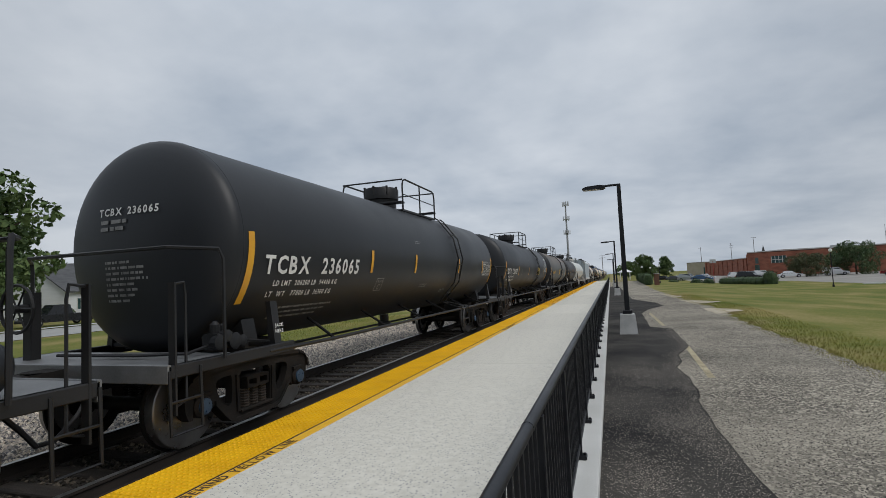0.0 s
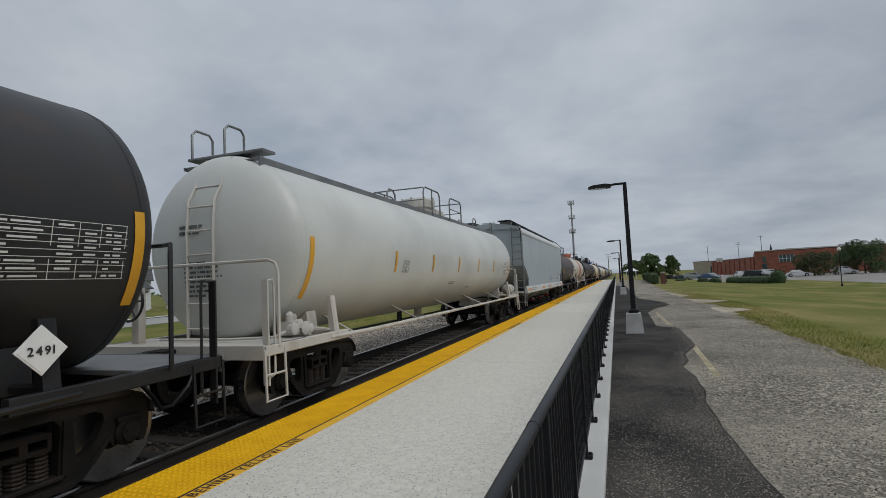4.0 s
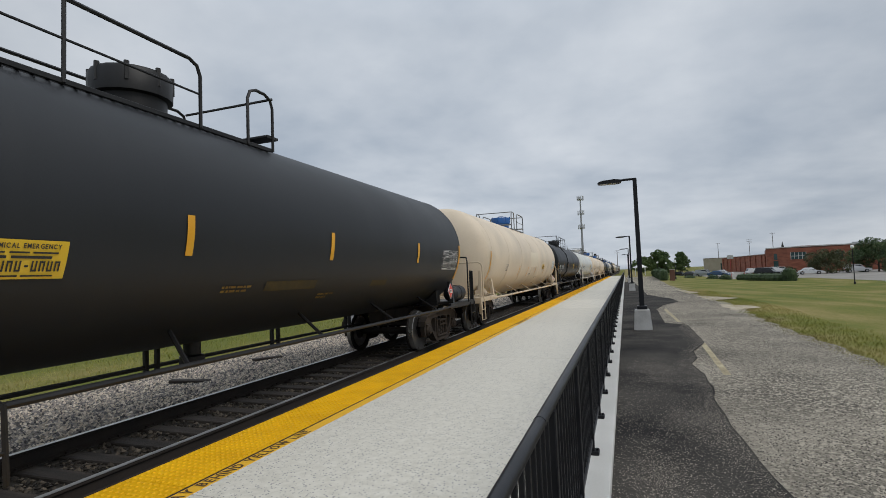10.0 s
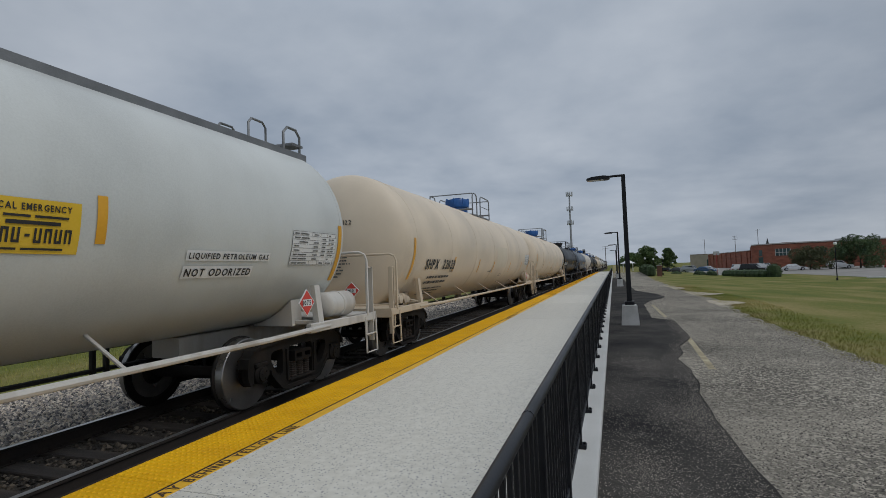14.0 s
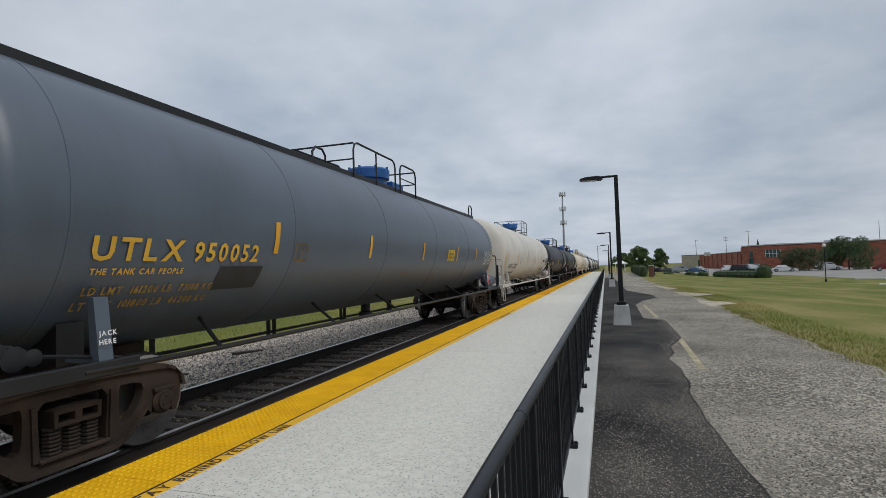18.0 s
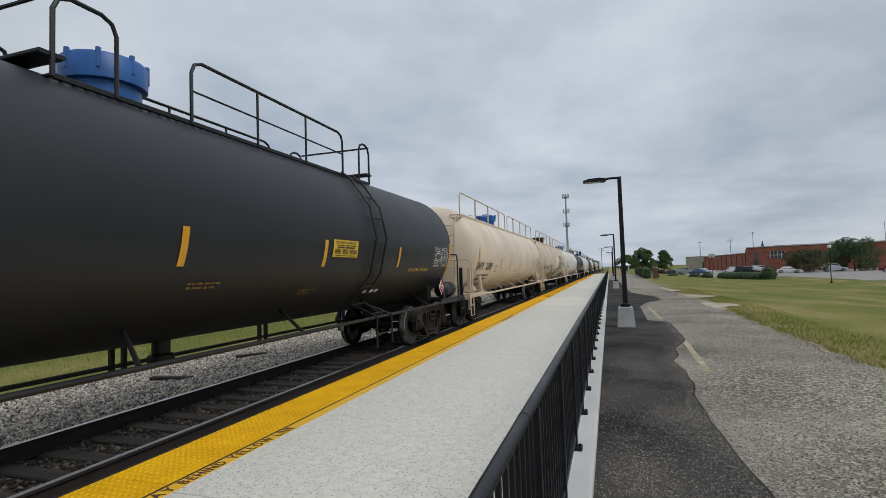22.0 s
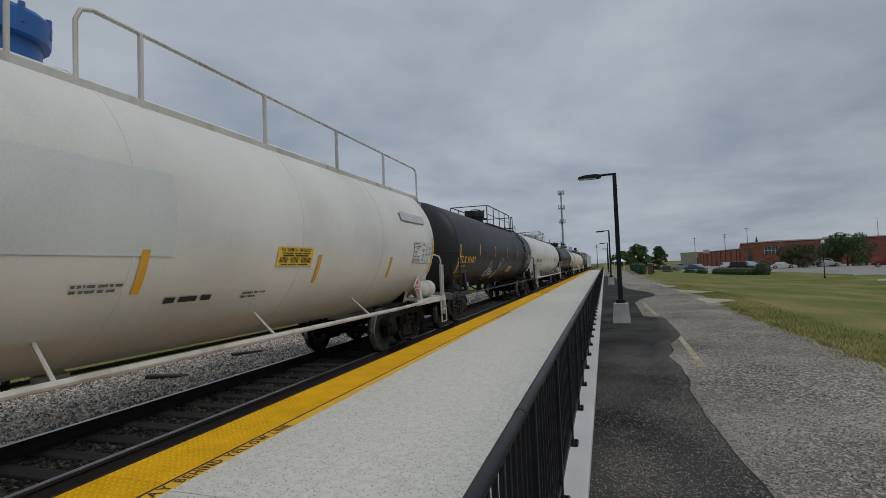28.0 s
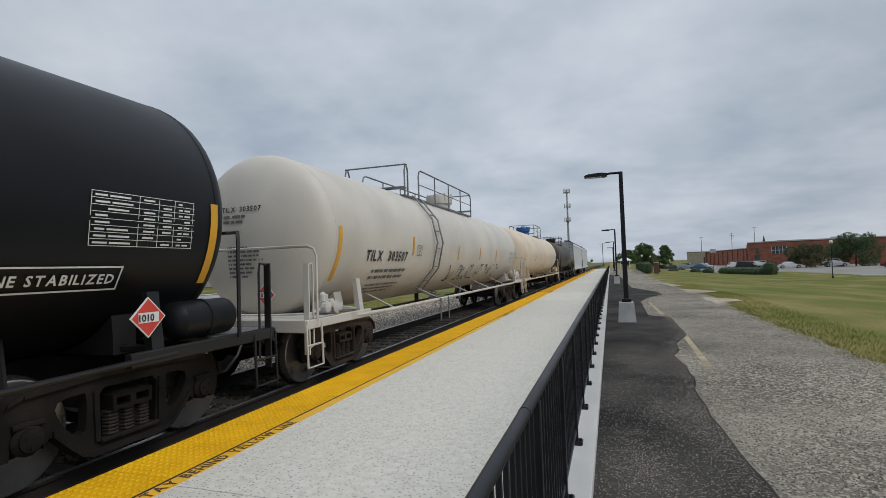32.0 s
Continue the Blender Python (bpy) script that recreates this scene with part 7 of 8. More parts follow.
for sx in (-1, 1):
    for sy in (-1, 1):
        part("post", Shape().rod((sx * 1.1, sy * 1.1, 0), (sx * 1.1, sy * 1.1, 2.0), 0.06, 6), M_SIDING, shelter)

# ---- west side: verge, street, houses ----
sheet([(-27.0, -60), (-35.5, -60), (-35.5, 300), (-27.0, 300)], -0.47, "road", M_ROAD, "pale concrete street beyond the track", "road")
sheet([(-14.5, -60), (-16.0, -60), (-16.0, 300), (-14.5, 300)], -0.475, "pavement", M_KERB, "narrow concrete pavement beside the street", "pavement")
sheet([(-36.2, -60), (-37.6, -60), (-37.6, 300), (-36.2, 300)], -0.44, "pavement", M_KERB, "concrete pavement before the houses", "pavement")


def house(x, y, w, d, h, turn, label, gable_win=2):
    hs = thing("house", label, "house", "houses across the street", at=pose(x, y, -0.5, 0, 0, turn))
    part("wall", Shape().prism([(-w / 2, 0), (w / 2, 0), (w / 2, h), (0, h + w * 0.36), (-w / 2, h)], 1, -d / 2, d / 2), M_SIDING, hs, "white lap siding", smooth=0)
    for sx in (-1, 1):
        e, t = (sx * (w / 2 + 0.4), h - 0.28), (0, h + w * 0.36 + 0.02)
        part("roof", Shape().prism([e, t, (t[0], t[1] + 0.18), (e[0], e[1] + 0.16)], 1, -d / 2 - 0.35, d / 2 + 0.35), M_ROOF, hs, "grey shingle roof", smooth=0)
    for i in range(3):
        yy_ = -d / 2 + d * (i + 0.5) / 3
        wn_ = part("window", Shape().box(w / 2 - 0.02, w / 2 + 0.04, yy_ - 0.5, yy_ + 0.5, 1.0, 2.3), M_WIN, hs, smooth=0)
        part("frame", Shape().box(w / 2, w / 2 + 0.06, yy_ - 0.58, yy_ - 0.5, 0.95, 2.35).box(w / 2, w / 2 + 0.06, yy_ + 0.5, yy_ + 0.58, 0.95, 2.35).box(w / 2, w / 2 + 0.06, yy_ - 0.04, yy_ + 0.04, 1.0, 2.3), M_TRIM, wn_, smooth=0)
    for i in range(gable_win):
        xx_ = (i - (gable_win - 1) / 2) * 1.3
        wn_ = part("window", Shape().box(xx_ - 0.45, xx_ + 0.45, -d / 2 - 0.04, -d / 2 + 0.02, 1.4, 2.7), M_WIN, hs, smooth=0)
        part("sill", Shape().box(xx_ - 0.55, xx_ + 0.55, -d / 2 - 0.08, -d / 2, 1.3, 1.4), M_TRIM, wn_, smooth=0)
    pr = part("porch", Shape().box(w / 2, w / 2 + 2.2, -d / 4, d / 4, 2.5, 2.75), M_ROOF, hs, smooth=0)
    for k in (-1, 0, 1):
        part("porch_post", Shape().box(w / 2 + 2.0, w / 2 + 2.15, k * d / 4.4 - 0.08, k * d / 4.4 + 0.08, 0, 2.5), M_SIDING, pr, smooth=0)
    part("chimney", Shape().bar(-0.4, 0.4, d * 0.1, d * 0.1 + 0.7, h + 1.0, h + w * 0.36 + 1.0, 0.02), M_BRICK, hs)
    return hs


house(-62, 52, 9, 13, 3.3, 12, "white-sided house with a grey shingle roof")
house(-70, 62, 8, 10, 4.6, -35, "white gabled house with a grey roof")
house(-64, 32, 10, 12, 3.2, 5, "white house under trees with a grey roof")
house(-66, 84, 9, 12, 3.6, 0, "white house farther along the street")
road_car("black pickup parked at the street side", pose(-40.5, 35, -0.47, 0, 0, -10), "black", "pickup", "pickup truck")
road_car("white car parked at the street side", pose(-46, 53.5, -0.47, 0, 0, 0), "white")
for i, (x, y, h, w_) in enumerate(((-40, 28.3, 13.5, 4.8), (-52, 36, 11, 5.0), (-58, 72, 12, 6.0), (-46, 14, 12, 6.5), (-75, 45, 13, 7), (-56, 100, 11, 6), (-70, 120, 12, 7))):
    tree(x, y, -0.5, h, w_, 60 + i, M_LEAF, "large leafy green tree among the houses", 5200, 0.25, 0.32)
for i, (x, y) in enumerate(((-49, 46), (-51, 49), (-53, 44))):
    hedge("bush", [(x, y, 0.5, 1.2, 1.2, 0.8)], -0.5, "rounded dark green shrub before a house", 1500, 80 + i, leaf=0.12)

# far woods, all round
r_ = random.Random(12)
blobs = []
for i in range(150):
    a = r_.uniform(0, 2 * math.pi)
    d = r_.uniform(420, 640)
    x, y = d * math.sin(a), d * math.cos(a)
    if abs(x) < 26 and y > 0:
        continue
    blobs.append((x, y, 2.0, r_.uniform(14, 30), r_.uniform(14, 30), r_.uniform(2.5, 5.0)))
me = leaf_cloud(blobs, 26000, 1.6, 77)
me.materials.append(M_LEAF)
tagged(new("far_woods", me), "low band of distant green woods", "woods", kind="stuff")


# ---- the train ----
TRAIN = []


def add(made):
    TRAIN.append(made)


def tank_row(kind, front, rear, **kw):
    add(tank_car(kind, front, rear, **kw))


GB = dict(paint="clean_black", top="centre", ink=M_LET_W, wide=2.65, text_at=0.45, base=1.875, plate=(-4.33, 1.90), table_z=1.98, placard_y=2.2, un="1010", sign=(1.85, 2.45, 1.87, 2.27), cargo=(("BUTADIENE STABILIZED", 1.10, 1.665, 1.5, "box"),), ladder_at=0.82, runs=((0.1, 0.65), (1.25, 5.7)), dome_y=1.0, R=1.385, zc=2.36, head=0.5)
SH = dict(plate=(-4.86, 1.67), weights_at=0.10, weights_dz=0.195, weights_step=0.10, paint="cream", top="rails", wide=2.24, R=1.50, zc=2.36, head=0.5, base=1.76, un="1010", dome_mat=M_BLUE, seams=7, stripes=((-4.58, 1.66), (-1.97, 1.62), (0.13, 1.58), (3.08, 1.58), (5.68, 1.58)), ghost=((8.2, 9.9, 1.75, 2.5, M_PATCH),), text_at=0.64, gap=0.1)
UT = dict(truck_mat=M_TRUCK_DUST, paint="dusty_black", top="centre", ink=M_LET_Y, wide=2.35, base=1.80, runs=((0.1, 3.4), (4.0, 4.45)), dome_y=1.0, R=1.40, zc=2.36)
EARLY = dict(hangers=0, R=1.34, zc=2.32, lead_in=1.5, trail_in=1.15, head=0.38, reservoir=False, placard_y=2.15, weights_at=0.25)
M_OLD_Y = material("worn_yellow_patch", ((0.035, 0.026, 0.010), (0.085, 0.06, 0.018)), 0.7, 0, (5, 60), 0.05)
M_TAN_SIGN = material("faded_sign_tan", ((0.55, 0.36, 0.14), (0.66, 0.46, 0.20)), 0.6, 0, (6, 60), 0.05)


def di_propylene(car, tank, B, H):
    for i, (t, dy) in enumerate((("DI PROPYLENE", 0.90), ("GLYCOL", 0.56), ("LOW ODOR", 0.62))):
        y0 = (6.16, 6.42, 6.34)[i]
        k = dy / (0.115 * text_width(t))
        part("cargo_name", lettering([t], 0.115, lambda u, v: B.side(y0 + u * k, 2.79 - 0.13 * i + v, 0.018)), M_LET_W, tank, smooth=0)


def natx_marks(car, tank, B, H):
    part("graffiti", zigzag(B, [(2.88, 1.42), (3.0, 1.72), (3.06, 1.56), (3.2, 1.70), (3.14, 1.42), (3.3, 1.45), (3.36, 1.76), (3.5, 1.62), (3.44, 1.44), (3.6, 1.46), (3.62, 1.80), (3.8, 1.62), (3.7, 1.50), (3.95, 1.46), (3.9, 1.74), (4.15, 1.78), (4.02, 1.58), (4.4, 1.47)], 0.02), M_LET_W, tank, "white sprayed scrawl", smooth=0)
    part("graffiti", zigzag(B, [(1.64, 1.63), (1.80, 1.56), (1.92, 1.66), (2.02, 1.52), (2.14, 1.66), (2.26, 1.50), (2.40, 1.60), (2.74, 1.55), (2.62, 1.62), (2.78, 1.55), (2.64, 1.47)], 0.018), M_LET_W, tank, "white sprayed arrow", smooth=0)
    part("graffiti", zigzag(B, [(-0.3, 1.46), (-0.1, 1.66), (0.0, 1.48), (0.14, 1.64), (0.22, 1.50), (0.36, 1.60), (0.46, 1.52), (0.38, 1.46), (0.9, 1.53)], 0.013), M_FADE_W, tank, "grey sprayed scrawl", smooth=0)
    part("graffiti", scrawl(B, B.y0 - 0.0, B.y0 + 1.2, 1.60, 2.0, 6, 9, 0.022), M_LET_W, tank, "white sprayed scrawl", smooth=0)
    part("graffiti", scrawl(B, -3.9, -1.2, 1.35, 1.65, 8, 9, 0.014), M_FADE_W, tank, "grey sprayed scrawl", smooth=0)
    part("repainted_patch", B.patch(B.y0 + 0.4, B.y0 + 2.2, 2.75, 3.35, 0.007, nz=5), PAINT["dark_brown"], tank, "rust-brown bare patch", smooth=60)


def zigzag(B, pts, w):
    """One sprayed stroke with sharp turns, in one piece."""
    s, v, f = Shape(), [], []
    for k, ((ya, za), (yb, zb)) in enumerate(zip(pts, pts[1:])):
        d = Vector((yb - ya, zb - za)).normalized()
        n, off = Vector((-d.y, d.x)) * w, 0.018 + k * 0.0002
        v += [B.side(ya + n.x, za + n.y, off), B.side(ya - n.x, za - n.y, off), B.side(yb - n.x * 0.85, zb - n.y * 0.85, off), B.side(yb + n.x * 0.85, zb + n.y * 0.85, off)]
        f.append((4 * k, 4 * k + 1, 4 * k + 2, 4 * k + 3))
        if k:
            f.append((4 * k - 1, 4 * k - 2, 4 * k + 1, 4 * k))
    return s.add(v, f)


def spray(name_label, mat, tank, B, strokes, w):
    """Each stroke, a line of (y, z), is a part of its own."""
    for pts in strokes:
        part("graffiti", zigzag(B, pts, w), mat, tank, name_label, smooth=0)


def loop(y, z, ry, rz, turn=360, begin=0, n=22):
    return [(y + ry * math.cos(radians(begin + turn * i / n)), z + rz * math.sin(radians(begin + turn * i / n))) for i in range(n + 1)]


def snail_marks(car, tank, B, H):
    # a domed head, a jaw with teeth, and a long coiling tail
    head = [loop(-3.55, 1.55, 0.66, 0.50, 215, -18), loop(-3.62, 1.56, 0.17, 0.13), loop(-3.15, 1.68, 0.15, 0.14), loop(-3.62, 1.56, 0.05, 0.05), loop(-3.15, 1.68, 0.05, 0.05),
            [(-4.18, 1.40), (-4.05, 1.36), (-3.95, 1.22), (-3.55, 1.15), (-3.2, 1.20), (-2.85, 1.36), (-2.95, 1.46), (-3.25, 1.38), (-3.6, 1.36), (-3.95, 1.40)], [(-3.85, 1.33), (-3.4, 1.29), (-3.0, 1.38)], [(-3.48, 1.44), (-3.40, 1.56), (-3.34, 1.46)]]
    head += [[(-3.8 + 0.12 * i, 1.38), (-3.79 + 0.12 * i, 1.30)] for i in range(7)]
    spray("black sprayed line drawing", M_LET_K, tank, B, head, 0.017)
    part("graffiti", lettering(["SNOT"], 0.27, lambda u, v: B.side(-4.0 + u * 1.15, 1.74 + v + 0.10 * math.sin(min(1, u / 0.8) * math.pi), 0.02)), M_LET_K, tank, "black sprayed letters", smooth=0)
    wave = [(i / 48, 1.44 + 0.15 * math.sin(i / 48 * 6.28 * 2.6 - 0.9) - 0.06 * i / 48) for i in range(49)]
    tail = [[(-2.85 + 4.6 * u, z + k * (0.10 - 0.06 * u)) for u, z in wave] for k in (-1, 1)]
    tail += [[(-2.85 + 4.6 * u, z - 0.09 + 0.05 * u), (-2.80 + 4.6 * u, z + 0.09 - 0.05 * u)] for u, z in wave[2::3]]
    spray("black sprayed tail of the drawing", M_LET_K, tank, B, tail, 0.017)
    teal = material("teal_spray", ((0.02, 0.085, 0.07), (0.05, 0.15, 0.11)), 0.7)
    bubble = [loop(2.16, 2.18, 0.40, 0.52, 290, 35), loop(2.30, 2.02, 0.20, 0.22, 300, 60), loop(2.86, 2.20, 0.34, 0.52, 240, -30), loop(2.86, 1.95, 0.17, 0.20), [(2.60, 1.72), (3.2, 1.74)],
              [(3.28, 1.74), (3.20, 2.3), (3.30, 2.66), (3.50, 2.68), (3.72, 2.10), (3.74, 2.62), (3.94, 2.66), (4.02, 2.2), (3.96, 1.74), (3.74, 1.72), (3.52, 2.06), (3.48, 1.74), (3.28, 1.74)], loop(4.36, 2.40, 0.26, 0.26, 300, 30), loop(4.42, 1.98, 0.36, 0.28, 290, -110), [(4.05, 1.76), (4.10, 2.5)]]
    spray("teal sprayed bubble letters", teal, tank, B, bubble, 0.034)
    spray("black sprayed outline", M_LET_K, tank, B, [loop(2.18, 2.18, 0.33, 0.45, 290, 35), [(2.78, 2.50), (2.94, 2.52), (2.88, 2.36), (3.0, 2.30)], loop(2.86, 1.95, 0.11, 0.14), [(4.2, 2.2), (4.42, 2.22), (4.46, 2.12)]], 0.012)
    part("graffiti", lettering(["MEN"], 0.22, lambda u, v: B.side(1.34 + u * 1.1, 1.57 + v, 0.02)), M_LET_K, tank, "black sprayed tag", smooth=0)
    spray("black sprayed tag", M_LET_K, tank, B, [[(1.62, 1.54), (1.80, 1.545)], [(1.27, 1.60), (1.30, 1.60)], [(1.98, 1.62), (2.01, 1.62)]] + [loop(0.72 + 0.21 * i, 1.43 - 0.012 * i, 0.14 - 0.02 * i, 0.13 - 0.018 * i) for i in range(4)] + [[(0.2, 1.50), (0.45, 1.52), (0.58, 1.46)], [(0.2, 1.40), (0.45, 1.42), (0.6, 1.42)]], 0.016)


def face_marks(car, tank, B, H):
    white = material("white_spray", ((0.36, 0.36, 0.36), (0.55, 0.55, 0.55)), 0.7, 0, (5, 40))
    tag = [[(-3.58, 1.53), (-3.30, 1.58), (-3.02, 1.57)], [(-3.54, 1.40), (-3.40, 1.50), (-3.46, 1.42), (-3.30, 1.50), (-3.34, 1.38), (-3.20, 1.52), (-3.16, 1.36), (-3.06, 1.54)], [(-3.30, 1.64), (-2.95, 1.66), (-2.62, 1.64)], [(-3.13, 1.55), (-3.10, 1.82), (-3.08, 1.90)], [(-2.98, 1.60), (-2.94, 1.95), (-2.90, 1.97)], [(-2.96, 1.24), (-2.84, 1.44), (-2.80, 1.62), (-2.66, 1.60), (-2.80, 1.50), (-2.58, 1.46)],
           [(-2.76, 1.48), (-2.70, 1.78)], [(-2.62, 1.62), (-2.55, 1.45), (-2.48, 1.64), (-2.44, 1.46), (-2.34, 1.62), (-2.30, 1.48)], [(-2.52, 1.66), (-2.48, 1.76)], [(-2.36, 1.46), (-2.20, 1.58), (-2.12, 1.50), (-2.24, 1.46), (-2.02, 1.46)], [(-2.86, 1.50), (-2.62, 1.40), (-2.50, 1.44), (-2.22, 1.43)]]
    spray("white sprayed tag", white, tank, B, tag, 0.026)
    grey = material("grey_spray", ((0.22, 0.225, 0.23), (0.42, 0.42, 0.43)), 0.7, 0, (5, 40))
    mauve = material("mauve_spray", ((0.045, 0.034, 0.036), (0.07, 0.05, 0.052)), 0.8, 0, (5, 40))
    spray("dull mauve sprayed halo", mauve, tank, B, [[(-2.02, 1.30), (-1.95, 1.48), (-1.78, 1.66), (-1.62, 1.74), (-1.42, 1.74)]], 0.05)
    leaf = [(-1.93, 1.30), (-1.80, 1.44), (-1.66, 1.58), (-1.52, 1.62), (-1.42, 1.58), (-1.32, 1.47), (-1.22, 1.47), (-1.30, 1.38), (-1.44, 1.33), (-1.66, 1.28)]
    part("graffiti", Shape().add([B.side(y, z, 0.016) for y, z in leaf], [tuple(range(len(leaf)))]), grey, tank, "pale grey sprayed figure", smooth=0)
    spray("dark line in the sprayed figure", M_LET_K, tank, B, [[(-1.72, 1.47), (-1.60, 1.56), (-1.52, 1.55)], [(-1.66, 1.42), (-1.58, 1.50)], [(-1.45, 1.40), (-1.30, 1.44)]], 0.012)
    for ya, za, yb, zb, w in ((-1.42, 1.66, -1.10, 2.22, 0.035), (-1.44, 1.64, -1.06, 1.90, 0.07), (-1.26, 1.50, -0.96, 1.92, 0.035), (-1.18, 1.42, -0.92, 1.74, 0.03), (-1.24, 1.38, -1.06, 1.56, 0.03), (-0.86, 1.86, -0.56, 2.10, 0.04), (-0.92, 1.80, -0.70, 1.94, 0.02), (-0.72, 1.70, -0.52, 2.02, 0.015), (-0.84, 2.0, -0.74, 2.10, 0.02),
                              (-0.52, 1.50, -0.14, 1.76, 0.035), (-0.30, 1.62, -0.02, 1.98, 0.035), (-0.06, 1.74, 0.10, 1.90, 0.025), (0.02, 1.60, 0.30, 1.82, 0.015), (0.38, 1.98, 0.54, 2.10, 0.03), (-0.60, 1.64, -0.36, 1.80, 0.012)):
        d = Vector((yb - ya, zb - za))
        n = Vector((-d.y, d.x)).normalized() * w * 1.7
        pts = [(ya, za), (ya + d.x * 0.4 + n.x, za + d.y * 0.4 + n.y), (yb, zb), (ya + d.x * 0.5 - n.x * 0.4, za + d.y * 0.5 - n.y * 0.4)]
        part("graffiti", Shape().add([B.side(y, z, 0.018) for y, z in pts], [(0, 1, 2, 3)]), grey, tank, "pale grey sprayed slash", smooth=0)


def blue_tag(car, tank, B, H):
    blue = material("blue_spray", ((0.03, 0.15, 0.36), (0.06, 0.22, 0.48)), 0.7)
    strokes = [[(4.02, 1.70), (4.12, 1.80), (4.28, 1.82)], loop(4.16, 1.74, 0.10, 0.07), [(4.20, 1.86), (4.24, 1.60), (4.18, 1.58)], loop(4.34, 1.74, 0.07, 0.07), [(4.40, 1.62), (4.42, 1.86)], [(4.52, 2.06), (4.58, 1.90), (4.60, 1.72), (4.50, 1.84), (4.44, 1.70)], [(4.50, 1.88), (4.46, 1.60), (4.38, 1.38)], [(4.30, 1.66), (4.62, 1.76)]]
    spray("blue sprayed tag", blue, tank, B, strokes, 0.02)
    part("dark_label", B.patch(3.82, 4.30, 1.22, 1.40, 0.009, 0.03), M_LET_K, tank, "small black stencil panel", smooth=60)
    tagged(part("label_writing", B.bars([(3.86, 4.02, 1.33, 0.03), (4.08, 4.24, 1.33, 0.03), (3.88, 4.04, 1.25, 0.03), (4.12, 4.28, 1.25, 0.03)], 0.014), M_FADE_K, tank, smooth=0), kind="stuff")
    for i, row in enumerate(("VACUUM RELIEF VALVE", "VACUUM BEFORE UNLOADING", "METHANE FOAM OVER", "CERAMIC FIBER", "TOTAL THICKNESS")):
        part("stencil_line", lettering([row], 0.072, lambda u, v: B.side(1.86 - 0.02 * i + u * 0.92, 1.43 - 0.095 * i + v, 0.016)), M_LET_K, tank, smooth=0)


def brown_marks(car, tank, B, H):
    rows = words(3.58, 4.0, 1.635, 0.035, 4) + words(3.56, 4.34, 1.58, 0.035, 5) + words(4.4, 4.6, 1.56, 0.02, 6) + words(4.4, 4.56, 1.52, 0.02, 7)
    tagged(part("worn_stencil", B.bars(rows, 0.014), M_FADE_Y, tank, smooth=0), kind="stuff")
    part("stencil_panel", B.patch(4.40, 4.82, 1.63, 1.86, 0.009, 0.0), M_LET_W, tank, "white framed black stencil panel", smooth=60)
    part("panel_field", B.patch(4.43, 4.79, 1.68, 1.84, 0.013), M_LET_K, tank, smooth=60)
    tagged(part("label_writing", B.bars([(4.46, 4.56, 1.78, 0.03), (4.46, 4.56, 1.71, 0.03), (4.60, 4.612, 1.68, 0.16)], 0.017), M_LET_W, tank, smooth=0), kind="stuff")
    part("small_plate", B.patch(5.34, 5.56, 1.78, 1.84, 0.014), M_PALE, tank, "small pale plate", smooth=60)
    tagged(part("worn_stencil", B.bars(words(1.6, 2.1, 1.53, 0.035, 8) + words(1.6, 2.7, 1.46, 0.035, 9), 0.014), M_FADE_Y, tank, smooth=0), kind="stuff")


def union_marks(y0, number, rows, after=None, primer=False):
    """Large yellow owner's letters, a narrower number, the motto below and two rows of weights."""
    def mark(car, tank, B, H):
        part("car_mark", lettering(["UTLX"], 1.02 / text_width("UTLX"), lambda u, v: B.side(y0 + u, 1.88 + v * 0.88, 0.016)), M_LET_Y, tank, "bold yellow reporting mark", smooth=0)
        k = 1.06 / (0.275 * text_width(number))
        part("car_mark", lettering([number], 0.275, lambda u, v: B.side(y0 + 1.10 + u * k, 1.88 + v, 0.016)), M_LET_Y, tank, "yellow car number", smooth=0)
        part("car_mark", lettering(["UTLX " + number], 0.115, lambda u, v: B.end(-0.50 + u, B.zc + 0.37 + v, 0.016)), M_LET_Y, tank, smooth=0)
        motto = "THE TANK CAR PEOPLE"
        part("car_motto", lettering([motto], 1.0 / text_width(motto), lambda u, v: B.side(y0 + 0.03 + u, 1.755 + v, 0.016)), M_LET_Y, tank, smooth=0)
        for i, row in enumerate(rows):
            word_parts("weight_line", row, 1.5 / text_width(rows[0]), lambda u, v: B.side(y0 + 0.03 - 0.03 * i + u, 1.58 - 0.125 * i + v, 0.016), M_MID_Y, tank)
        if primer:
            part("repainted_patch", B.patch(-5.88, -5.15, 1.56, 1.82, 0.008, 0.03), M_PRIMER, tank, "dark grey primer patch", smooth=60)
        if after:
            after(car, tank, B, H)
    return mark


M_PRIMER = material("dark_primer", ((0.022, 0.022, 0.023), (0.04, 0.04, 0.041)), 0.75, 0, (6, 60), 0.05)


